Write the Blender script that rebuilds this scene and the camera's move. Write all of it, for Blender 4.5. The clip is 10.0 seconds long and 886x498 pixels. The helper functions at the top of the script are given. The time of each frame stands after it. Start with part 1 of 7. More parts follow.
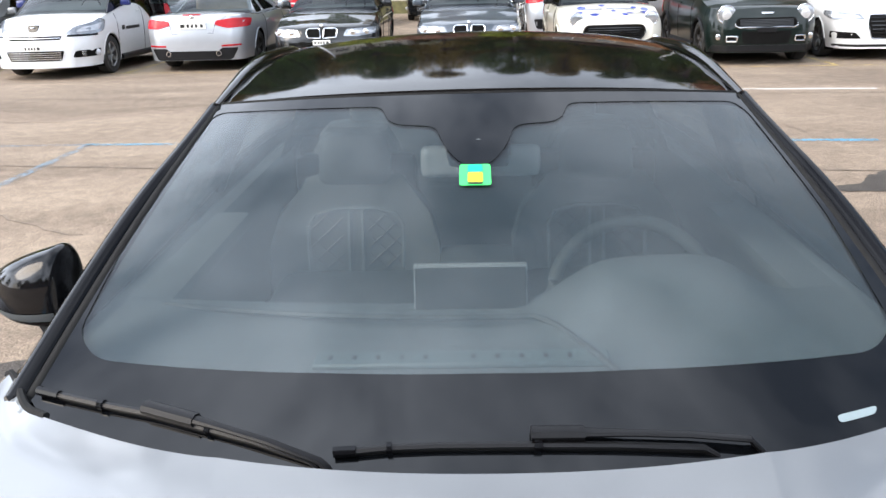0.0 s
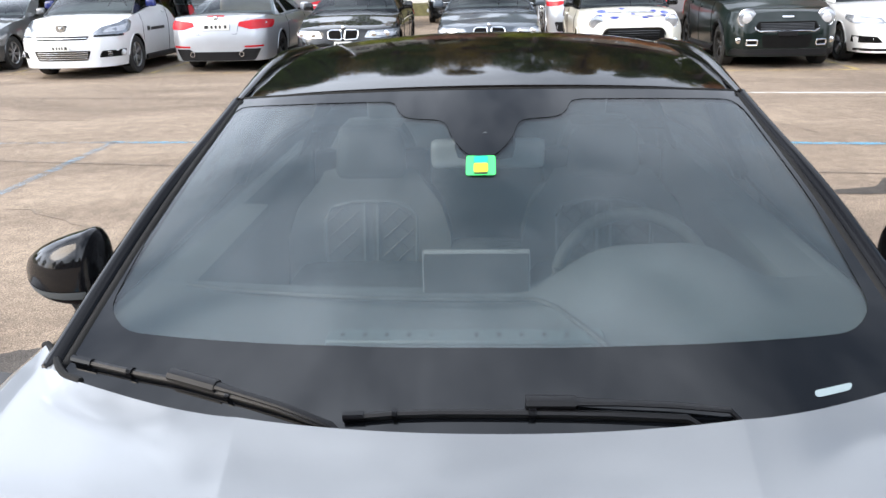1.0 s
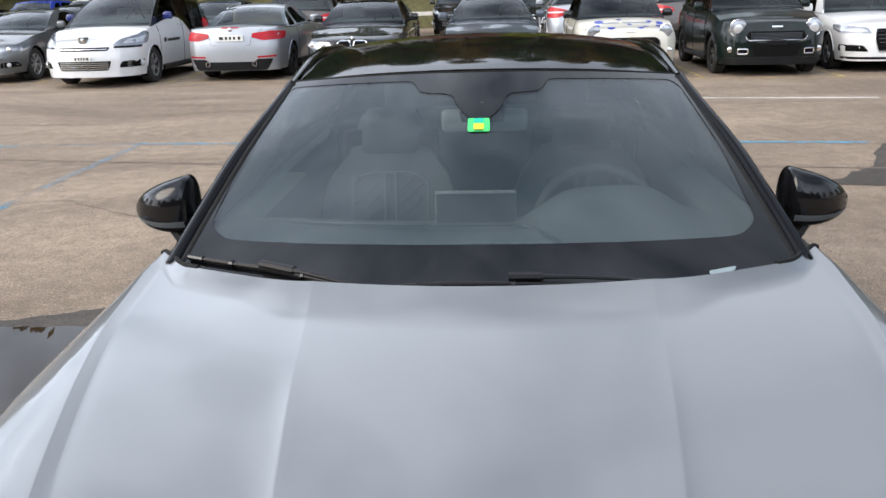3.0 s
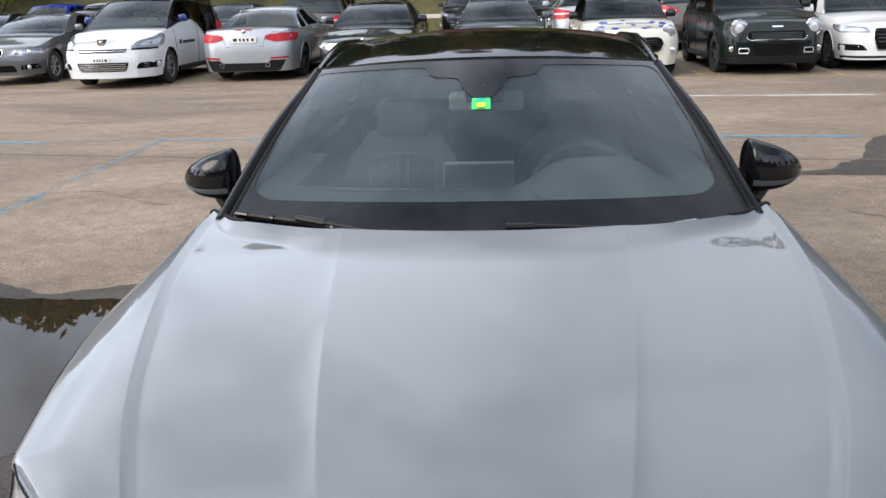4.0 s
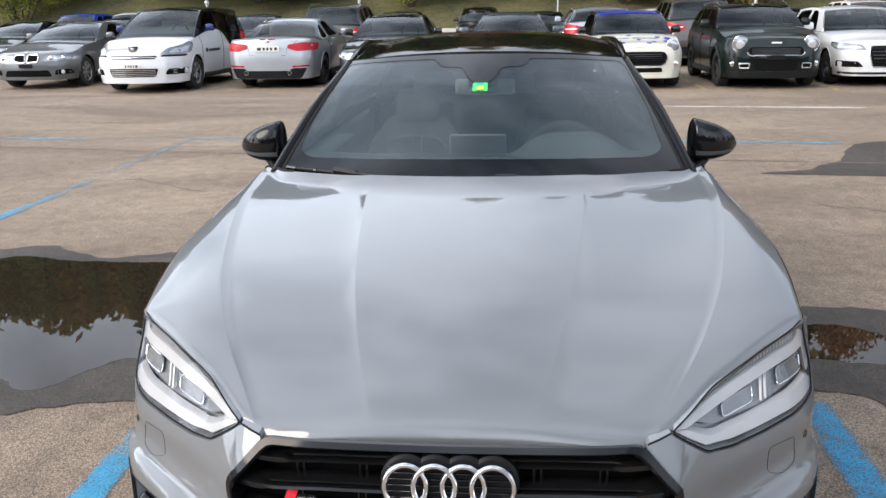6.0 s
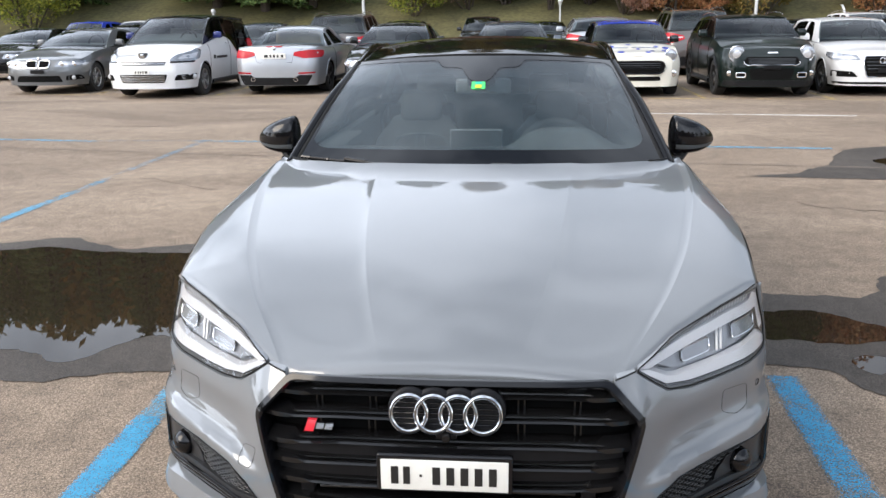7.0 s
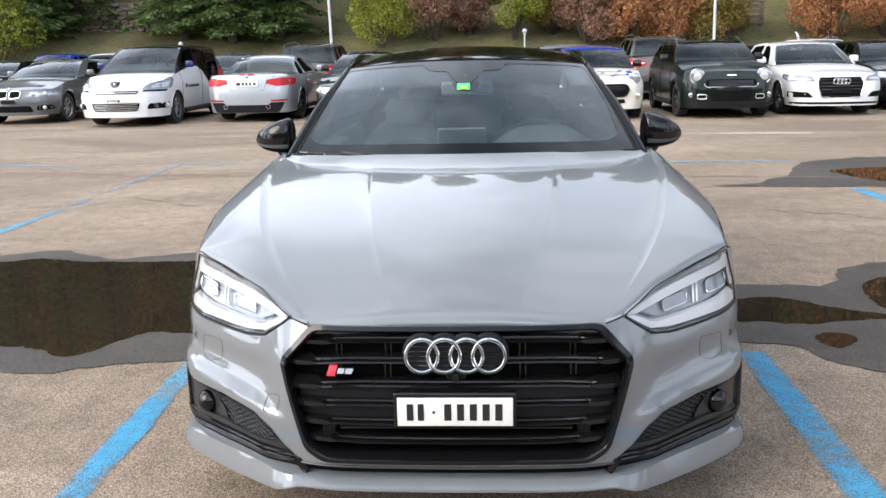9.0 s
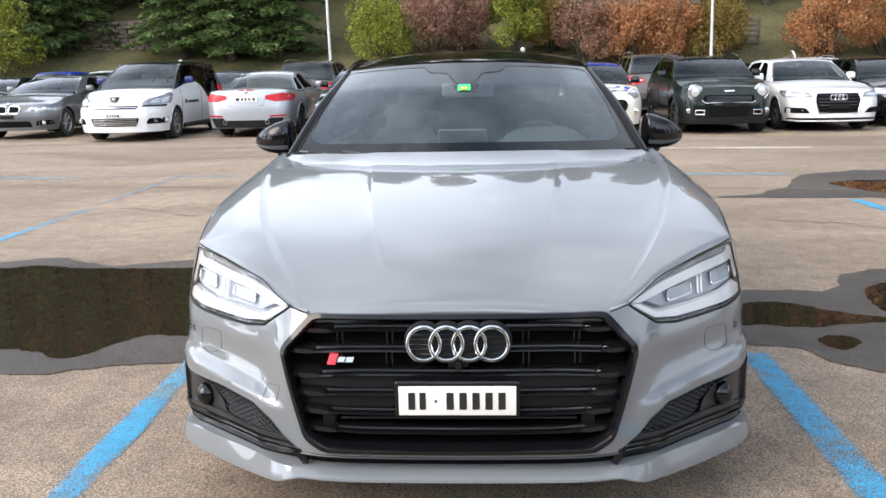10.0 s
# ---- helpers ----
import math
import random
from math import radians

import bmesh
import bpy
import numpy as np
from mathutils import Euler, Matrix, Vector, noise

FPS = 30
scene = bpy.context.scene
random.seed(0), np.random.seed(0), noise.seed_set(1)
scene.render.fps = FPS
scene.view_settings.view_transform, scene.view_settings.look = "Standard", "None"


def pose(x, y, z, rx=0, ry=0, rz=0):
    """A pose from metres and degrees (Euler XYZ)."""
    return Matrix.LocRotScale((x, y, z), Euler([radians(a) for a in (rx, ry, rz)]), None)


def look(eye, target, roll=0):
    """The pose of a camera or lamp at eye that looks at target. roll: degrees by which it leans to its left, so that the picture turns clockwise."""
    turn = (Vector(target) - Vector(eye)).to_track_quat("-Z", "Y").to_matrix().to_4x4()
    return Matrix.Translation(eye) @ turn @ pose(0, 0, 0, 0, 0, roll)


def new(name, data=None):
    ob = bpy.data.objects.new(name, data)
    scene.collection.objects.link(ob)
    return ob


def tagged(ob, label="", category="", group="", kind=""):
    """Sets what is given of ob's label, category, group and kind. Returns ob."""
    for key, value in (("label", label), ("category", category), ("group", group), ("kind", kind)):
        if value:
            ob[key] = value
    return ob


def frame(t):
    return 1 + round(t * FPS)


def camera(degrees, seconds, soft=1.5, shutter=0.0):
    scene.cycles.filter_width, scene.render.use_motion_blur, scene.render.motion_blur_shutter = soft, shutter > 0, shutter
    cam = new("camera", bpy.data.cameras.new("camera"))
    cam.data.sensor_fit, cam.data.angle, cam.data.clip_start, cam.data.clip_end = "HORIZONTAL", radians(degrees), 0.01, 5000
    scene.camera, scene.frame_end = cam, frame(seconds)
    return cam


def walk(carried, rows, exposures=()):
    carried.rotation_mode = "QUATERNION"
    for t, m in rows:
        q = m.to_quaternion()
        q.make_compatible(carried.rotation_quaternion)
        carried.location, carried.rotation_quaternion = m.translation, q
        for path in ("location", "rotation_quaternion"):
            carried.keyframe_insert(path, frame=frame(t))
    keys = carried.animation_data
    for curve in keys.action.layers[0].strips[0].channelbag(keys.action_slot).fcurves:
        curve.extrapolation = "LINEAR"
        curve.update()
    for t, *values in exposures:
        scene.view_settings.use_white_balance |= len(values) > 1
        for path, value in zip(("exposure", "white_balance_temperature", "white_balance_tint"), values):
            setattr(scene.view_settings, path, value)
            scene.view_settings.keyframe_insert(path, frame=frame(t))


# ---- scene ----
cam = camera(55.9, 10.0)
PATH = [
    (0, (-0.023, 0.454, 1.565), (-0.085, 2.352, 0.936), -1.6),
    (0.5, (-0.013, 0.424, 1.567), (-0.081, 2.321, 0.938), -1.8),
    (1, (0.005, 0.351, 1.564), (-0.103, 2.248, 0.942), -1.4),
    (1.5, (0.006, 0.24, 1.563), (-0.114, 2.139, 0.947), -1.4),
    (2, (-0.002, 0.079, 1.559), (-0.118, 1.98, 0.948), -1.5),
    (2.5, (0.013, -0.085, 1.557), (-0.102, 1.82, 0.958), -1.5),
    (4, (0.049, -0.669, 1.54), (-0.089, 1.238, 0.953), -1.8),
    (4.5, (0.084, -0.832, 1.527), (-0.075, 1.077, 0.954), -1.5),
    (5, (0.123, -1.026, 1.525), (-0.053, 0.883, 0.955), -1.1),
    (5.5, (0.114, -1.203, 1.517), (-0.053, 0.71, 0.956), -1.2),
    (7, (0.159, -1.703, 1.481), (-0.013, 0.217, 0.95), -0.7),
    (7.5, (0.146, -1.8, 1.482), (-0.018, 0.126, 0.968), -0.9),
    (8, (0.111, -1.899, 1.447), (-0.012, 0.031, 0.936), -1.1),
    (8.5, (0.09, -1.965, 1.406), (-0.022, -0.032, 0.904), -1.4),
    (9, (0.078, -1.975, 1.36), (-0.019, -0.031, 0.9), -1.2),
    (9.5, (0.07, -1.967, 1.311), (-0.019, -0.018, 0.872), -1.1),
    (10, (0.065, -1.97, 1.272), (-0.027, -0.015, 0.857), -1.1),
]
EXPOSURES = [(0.0, 1.02), (1.0, 1.00), (2.5, 0.58), (4.0, 0.38), (5.5, 0.42), (7.0, 0.60), (8.5, 0.72), (10.0, 0.80)]
walk(cam, [(t, look(eye, target, roll)) for t, eye, target, roll in PATH], EXPOSURES)

# ---- world and sun ----
SUN_AZ, SUN_EL = 238.0, 36.0   # degrees: the sun stands to the left of the walk and behind it
world = bpy.data.worlds.new("sky")
scene.world = world
world.use_nodes = True
wn, wl = world.node_tree.nodes, world.node_tree.links
wn.clear()
w_out = wn.new("ShaderNodeOutputWorld")
w_bg = wn.new("ShaderNodeBackground")
w_sky = wn.new("ShaderNodeTexSky")
w_sky.sky_type = "NISHITA"
w_sky.sun_disc = False
w_sky.sun_elevation = radians(SUN_EL)
w_sky.sun_rotation = radians(SUN_AZ)
w_sky.air_density, w_sky.dust_density = 1.2, 2.0
w_cl = wn.new("ShaderNodeTexNoise")
w_cl.inputs["Scale"].default_value = 2.0
w_cl.inputs["Detail"].default_value = 7.0
w_cl.inputs["Roughness"].default_value = 0.55
w_cl.inputs["Distortion"].default_value = 0.2
w_ramp = wn.new("ShaderNodeValToRGB")
w_ramp.color_ramp.elements[0].position, w_ramp.color_ramp.elements[1].position = 0.38, 0.62
w_ramp.color_ramp.elements[0].color = (0.14, 0.14, 0.14, 1)
w_ramp.color_ramp.elements[1].color = (0.95, 0.95, 0.95, 1)
w_mix = wn.new("ShaderNodeMix")
w_mix.data_type = "RGBA"
# clouds are brighter on the sun's side of the sky
w_co = wn.new("ShaderNodeTexCoord")
w_dot = wn.new("ShaderNodeVectorMath")
w_dot.operation = "DOT_PRODUCT"
w_dot.inputs[1].default_value = (math.sin(radians(SUN_AZ)) * math.cos(radians(SUN_EL)), math.cos(radians(SUN_AZ)) * math.cos(radians(SUN_EL)), math.sin(radians(SUN_EL)))
w_glow = wn.new("ShaderNodeMapRange")
w_glow.interpolation_type = "SMOOTHSTEP"
w_glow.inputs["From Min"].default_value, w_glow.inputs["From Max"].default_value = -0.75, 1.0
w_glow.inputs["To Min"].default_value, w_glow.inputs["To Max"].default_value = 0.42, 1.62
w_lit = wn.new("ShaderNodeVectorMath")
w_lit.operation = "SCALE"
w_lit.inputs[0].default_value = (15.0, 16.3, 18.6)
wl.new(w_co.outputs["Generated"], w_dot.inputs[0])
wl.new(w_co.outputs["Generated"], w_cl.inputs["Vector"])
wl.new(w_dot.outputs["Value"], w_glow.inputs["Value"])
# and thicker, whiter haze towards the horizon
w_sep = wn.new("ShaderNodeSeparateXYZ")
w_low = wn.new("ShaderNodeMapRange")
w_low.interpolation_type = "SMOOTHSTEP"
w_low.inputs["From Min"].default_value, w_low.inputs["From Max"].default_value = 0.15, 0.95
w_low.inputs["To Min"].default_value, w_low.inputs["To Max"].default_value = 1.45, 0.68
w_mul = wn.new("ShaderNodeMath")
w_mul.operation = "MULTIPLY"
wl.new(w_co.outputs["Generated"], w_sep.inputs["Vector"])
wl.new(w_sep.outputs["Z"], w_low.inputs["Value"])
wl.new(w_glow.outputs["Result"], w_mul.inputs[0])
wl.new(w_low.outputs["Result"], w_mul.inputs[1])
wl.new(w_mul.outputs[0], w_lit.inputs["Scale"])
wl.new(w_lit.outputs["Vector"], w_mix.inputs["B"])
wl.new(w_cl.outputs["Fac"], w_ramp.inputs["Fac"])
wl.new(w_ramp.outputs["Color"], w_mix.inputs["Factor"])
wl.new(w_sky.outputs["Color"], w_mix.inputs["A"])
wl.new(w_mix.outputs["Result"], w_bg.inputs["Color"])
w_bg.inputs["Strength"].default_value = 0.084
wl.new(w_bg.outputs["Background"], w_out.inputs["Surface"])

sun = new("sun", bpy.data.lights.new("sun", "SUN"))
sun.data.energy, sun.data.angle, sun.data.color = 2.0, radians(40.0), (1.0, 0.89, 0.76)
az, el = radians(SUN_AZ), radians(SUN_EL)
sun.matrix_world = look((math.sin(az) * math.cos(el) * 50, math.cos(az) * math.cos(el) * 50, math.sin(el) * 50), (0, 0, 0))


# ---- materials ----
def material(name):
    m = bpy.data.materials.new(name)
    m.use_nodes = True
    return m, m.node_tree.nodes, m.node_tree.links, m.node_tree.nodes["Principled BSDF"]


def mat(name, color, rough=0.5, metal=0.0, coat=0.0, coat_rough=0.03, noise_scale=0.0, noise_amount=0.15, bump=0.0, bump_scale=200.0, ior=1.5, spec=0.5):
    """A painted or plain surface: colour with mottling at two scales, and a fine relief."""
    m, nodes, links, b = material(name)
    b.inputs["Base Color"].default_value = (*color, 1)
    b.inputs["Roughness"].default_value = rough
    b.inputs["Metallic"].default_value = metal
    b.inputs["Coat Weight"].default_value = coat
    b.inputs["Coat Roughness"].default_value = coat_rough
    b.inputs["IOR"].default_value = ior
    b.inputs["Specular IOR Level"].default_value = spec
    if noise_scale:
        co = nodes.new("ShaderNodeTexCoord")
        n1, n2 = nodes.new("ShaderNodeTexNoise"), nodes.new("ShaderNodeTexNoise")
        n1.inputs["Scale"].default_value, n2.inputs["Scale"].default_value = noise_scale, noise_scale * 9
        n1.inputs["Detail"].default_value = n2.inputs["Detail"].default_value = 4
        add = nodes.new("ShaderNodeMath")
        add.operation = "ADD"
        ramp = nodes.new("ShaderNodeMapRange")
        ramp.inputs["From Min"].default_value, ramp.inputs["From Max"].default_value = 0.7, 1.3
        ramp.inputs["To Min"].default_value, ramp.inputs["To Max"].default_value = 1 - noise_amount, 1 + noise_amount
        mul = nodes.new("ShaderNodeMix")
        mul.data_type, mul.blend_type = "RGBA", "MULTIPLY"
        mul.inputs["Factor"].default_value = 1.0
        mul.inputs["A"].default_value = (*color, 1)
        for n in (n1, n2):
            links.new(co.outputs["Object"], n.inputs["Vector"])
        links.new(n1.outputs["Fac"], add.inputs[0])
        links.new(n2.outputs["Fac"], add.inputs[1])
        links.new(add.outputs[0], ramp.inputs["Value"])
        links.new(ramp.outputs["Result"], mul.inputs["B"])
        links.new(mul.outputs["Result"], b.inputs["Base Color"])
    if bump:
        co2 = nodes.new("ShaderNodeTexCoord")
        n3 = nodes.new("ShaderNodeTexNoise")
        n3.inputs["Scale"].default_value, n3.inputs["Detail"].default_value = bump_scale, 3
        bp = nodes.new("ShaderNodeBump")
        bp.inputs["Strength"].default_value, bp.inputs["Distance"].default_value = bump, 0.002
        links.new(co2.outputs["Object"], n3.inputs["Vector"])
        links.new(n3.outputs["Fac"], bp.inputs["Height"])
        links.new(bp.outputs["Normal"], b.inputs["Normal"])
    return m


def pane_material(name, tint, ior=1.5, rough=0.0, graze=0.95):
    """Thin glass: tinted see-through with a mirror reflection that grows towards grazing angles."""
    m, nodes, links, b = material(name)
    nodes.remove(b)
    tr, gl, lw, mx = (nodes.new(k) for k in ("ShaderNodeBsdfTransparent", "ShaderNodeBsdfGlossy", "ShaderNodeLayerWeight", "ShaderNodeMixShader"))
    tr.inputs["Color"].default_value = (*tint, 1)
    gl.inputs["Color"].default_value = (0.95, 0.97, 1.0, 1)
    gl.inputs["Roughness"].default_value = rough
    lw.inputs["Blend"].default_value = 0.5
    f0 = ((ior - 1) / (ior + 1)) ** 2
    pw, ma = nodes.new("ShaderNodeMath"), nodes.new("ShaderNodeMath")
    pw.operation, ma.operation = "POWER", "MULTIPLY_ADD"
    pw.inputs[1].default_value = 5.0
    ma.inputs[1].default_value, ma.inputs[2].default_value = graze - f0, f0
    links.new(lw.outputs["Facing"], pw.inputs[0])
    links.new(pw.outputs[0], ma.inputs[0])
    links.new(ma.outputs[0], mx.inputs["Fac"])
    links.new(tr.outputs["BSDF"], mx.inputs[1])
    links.new(gl.outputs["BSDF"], mx.inputs[2])
    links.new(mx.outputs["Shader"], nodes["Material Output"].inputs["Surface"])
    return m


def painted_haze_material(name, color, cover):
    """A thin see-through sheet with bright haze put into its colour."""
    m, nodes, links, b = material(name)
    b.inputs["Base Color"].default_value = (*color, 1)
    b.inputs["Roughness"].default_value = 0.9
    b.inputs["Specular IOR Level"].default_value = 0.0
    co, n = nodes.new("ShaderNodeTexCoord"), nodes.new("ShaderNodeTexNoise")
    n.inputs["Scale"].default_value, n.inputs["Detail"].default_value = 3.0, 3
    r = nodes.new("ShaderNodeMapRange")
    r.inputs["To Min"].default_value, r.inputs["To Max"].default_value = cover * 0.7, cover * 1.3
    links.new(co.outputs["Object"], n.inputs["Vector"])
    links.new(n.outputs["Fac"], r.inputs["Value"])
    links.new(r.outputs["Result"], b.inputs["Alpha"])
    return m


def leaf_material(name, colors, rough=0.55):
    """Leaves: a colour of its own for every leaf, with some light coming through."""
    m, nodes, links, b = material(name)
    geo = nodes.new("ShaderNodeNewGeometry")
    ramp = nodes.new("ShaderNodeValToRGB")
    els = ramp.color_ramp.elements
    for k, c in enumerate(colors):
        e = els[k] if k < 2 else els.new(0.5)
        e.position, e.color = k / (len(colors) - 1), (*c, 1)
    links.new(geo.outputs["Random Per Island"], ramp.inputs["Fac"])
    links.new(ramp.outputs["Color"], b.inputs["Base Color"])
    b.inputs["Roughness"].default_value = rough
    b.inputs["Specular IOR Level"].default_value = 0.25
    tl, mx = nodes.new("ShaderNodeBsdfTranslucent"), nodes.new("ShaderNodeMixShader")
    mx.inputs["Fac"].default_value = 0.3
    links.new(ramp.outputs["Color"], tl.inputs["Color"])
    links.new(b.outputs["BSDF"], mx.inputs[1])
    links.new(tl.outputs["BSDF"], mx.inputs[2])
    links.new(mx.outputs["Shader"], nodes["Material Output"].inputs["Surface"])
    return m


def asphalt_material(name, dark, light, grit, rough, wet=False):
    """Asphalt: stains by the metre, a mottle by the hand, and single light and dark stones."""
    m, nodes, links, b = material(name)
    co = nodes.new("ShaderNodeTexCoord")
    big, mid, vor, fine = (nodes.new(k) for k in ("ShaderNodeTexNoise", "ShaderNodeTexNoise", "ShaderNodeTexVoronoi", "ShaderNodeTexNoise"))
    stretch = nodes.new("ShaderNodeMapping")
    stretch.inputs["Scale"].default_value = (0.26, 0.60, 1)
    links.new(co.outputs["Object"], stretch.inputs["Vector"])
    links.new(stretch.outputs["Vector"], big.inputs["Vector"])
    for n in (mid, vor, fine):
        links.new(co.outputs["Object"], n.inputs["Vector"])
    big.inputs["Scale"].default_value, big.inputs["Detail"].default_value, big.inputs["Roughness"].default_value = 1.0, 7, 0.55
    big.inputs["Distortion"].default_value = 0.9
    mid.inputs["Scale"].default_value, mid.inputs["Detail"].default_value = 7.0, 6
    vor.inputs["Scale"].default_value = 165.0
    fine.inputs["Scale"].default_value, fine.inputs["Detail"].default_value = 260.0, 3
    r1 = nodes.new("ShaderNodeValToRGB")
    r1.color_ramp.elements[0].position, r1.color_ramp.elements[1].position = 0.34, 0.66
    r1.color_ramp.elements[0].color, r1.color_ramp.elements[1].color = (*dark, 1), (*light, 1)
    links.new(big.outputs["Fac"], r1.inputs["Fac"])
    r2 = nodes.new("ShaderNodeMapRange")
    r2.inputs["From Min"].default_value, r2.inputs["From Max"].default_value = 0.3, 0.7
    r2.inputs["To Min"].default_value, r2.inputs["To Max"].default_value = 0.82, 1.16
    links.new(mid.outputs["Fac"], r2.inputs["Value"])
    r3 = nodes.new("ShaderNodeMapRange")
    r3.inputs["To Min"].default_value, r3.inputs["To Max"].default_value = 1 - grit, 1 + grit
    links.new(vor.outputs["Color"], r3.inputs["Value"])
    mul = nodes.new("ShaderNodeMath")
    mul.operation = "MULTIPLY"
    links.new(r2.outputs["Result"], mul.inputs[0])
    links.new(r3.outputs["Result"], mul.inputs[1])
    # dark crevices between the stones, and a few pale chips
    crev = nodes.new("ShaderNodeMapRange")
    crev.inputs["From Min"].default_value, crev.inputs["From Max"].default_value = 0.25, 0.75
    crev.inputs["To Min"].default_value, crev.inputs["To Max"].default_value = 1.14, 0.52
    links.new(vor.outputs["Distance"], crev.inputs["Value"])
    mul2 = nodes.new("ShaderNodeMath")
    mul2.operation = "MULTIPLY"
    links.new(mul.outputs[0], mul2.inputs[0])
    links.new(crev.outputs["Result"], mul2.inputs[1])
    vor2 = nodes.new("ShaderNodeTexVoronoi")
    vor2.inputs["Scale"].default_value = 85.0
    links.new(co.outputs["Object"], vor2.inputs["Vector"])
    chip = nodes.new("ShaderNodeMapRange")
    chip.inputs["From Min"].default_value, chip.inputs["From Max"].default_value = 0.10, 0.16
    chip.inputs["To Min"].default_value, chip.inputs["To Max"].default_value = 1.55, 1.0
    links.new(vor2.outputs["Distance"], chip.inputs["Value"])
    mul3 = nodes.new("ShaderNodeMath")
    mul3.operation = "MULTIPLY"
    links.new(mul2.outputs[0], mul3.inputs[0])
    links.new(chip.outputs["Result"], mul3.inputs[1])
    mul = mul3
    mx = nodes.new("ShaderNodeMix")
    mx.data_type, mx.blend_type = "RGBA", "MULTIPLY"
    mx.inputs["Factor"].default_value = 1.0
    links.new(r1.outputs["Color"], mx.inputs["A"])
    links.new(mul.outputs[0], mx.inputs["B"])
    links.new(mx.outputs["Result"], b.inputs["Base Color"])
    b.inputs["Roughness"].default_value = rough
    b.inputs["Specular IOR Level"].default_value = 0.22 if wet else 0.4
    bp = nodes.new("ShaderNodeBump")
    bp.inputs["Strength"].default_value, bp.inputs["Distance"].default_value = (0.3 if wet else 0.5), 0.004
    hgt = nodes.new("ShaderNodeMath")
    hgt.operation = "SUBTRACT"
    links.new(fine.outputs["Fac"], hgt.inputs[0])
    links.new(vor.outputs["Distance"], hgt.inputs[1])
    links.new(hgt.outputs[0], bp.inputs["Height"])
    links.new(bp.outputs["Normal"], b.inputs["Normal"])
    return m


def worn_paint(name, color, keep):
    """Sprayed road paint: worn through to the asphalt in specks, with feathered edges."""
    m, nodes, links, b = material(name)
    co, uv = nodes.new("ShaderNodeTexCoord"), nodes.new("ShaderNodeUVMap")
    n1, n2, n3 = (nodes.new("ShaderNodeTexNoise") for k in range(3))
    for n, sc in ((n1, 2.2), (n2, 150.0), (n3, 14.0)):
        n.inputs["Scale"].default_value, n.inputs["Detail"].default_value = sc, 4
        links.new(co.outputs["Object"], n.inputs["Vector"])
    def op(kind, a, b_, c=None):
        nd = nodes.new("ShaderNodeMath")
        nd.operation = kind
        for k, q in enumerate((a, b_, c)):
            if q is None:
                continue
            if isinstance(q, (int, float)):
                nd.inputs[k].default_value = q
            else:
                links.new(q, nd.inputs[k])
        return nd.outputs[0]
    sep = nodes.new("ShaderNodeSeparateXYZ")
    links.new(uv.outputs["UV"], sep.inputs["Vector"])
    edge = op("POWER", op("ABSOLUTE", sep.outputs["X"], 0), 5.0)
    total = op("ADD", op("MULTIPLY_ADD", n2.outputs["Fac"], 1.6, n1.outputs["Fac"]), op("MULTIPLY_ADD", n3.outputs["Fac"], 0.35, -0.175))
    total = op("MULTIPLY_ADD", edge, -0.42, total)
    ramp = nodes.new("ShaderNodeMapRange")
    ramp.inputs["From Min"].default_value, ramp.inputs["From Max"].default_value = keep + 0.20, keep + 0.54
    ramp.inputs["To Max"].default_value = 0.90
    links.new(total, ramp.inputs["Value"])
    mx = nodes.new("ShaderNodeMix")
    mx.data_type = "RGBA"
    mx.inputs["A"].default_value, mx.inputs["B"].default_value = (*[c * 0.75 for c in color], 1), (*[min(1, c * 1.2 + 0.02) for c in color], 1)
    links.new(n3.outputs["Fac"], mx.inputs["Factor"])
    links.new(mx.outputs["Result"], b.inputs["Base Color"])
    links.new(ramp.outputs["Result"], b.inputs["Alpha"])
    b.inputs["Roughness"].default_value = 0.75
    return m


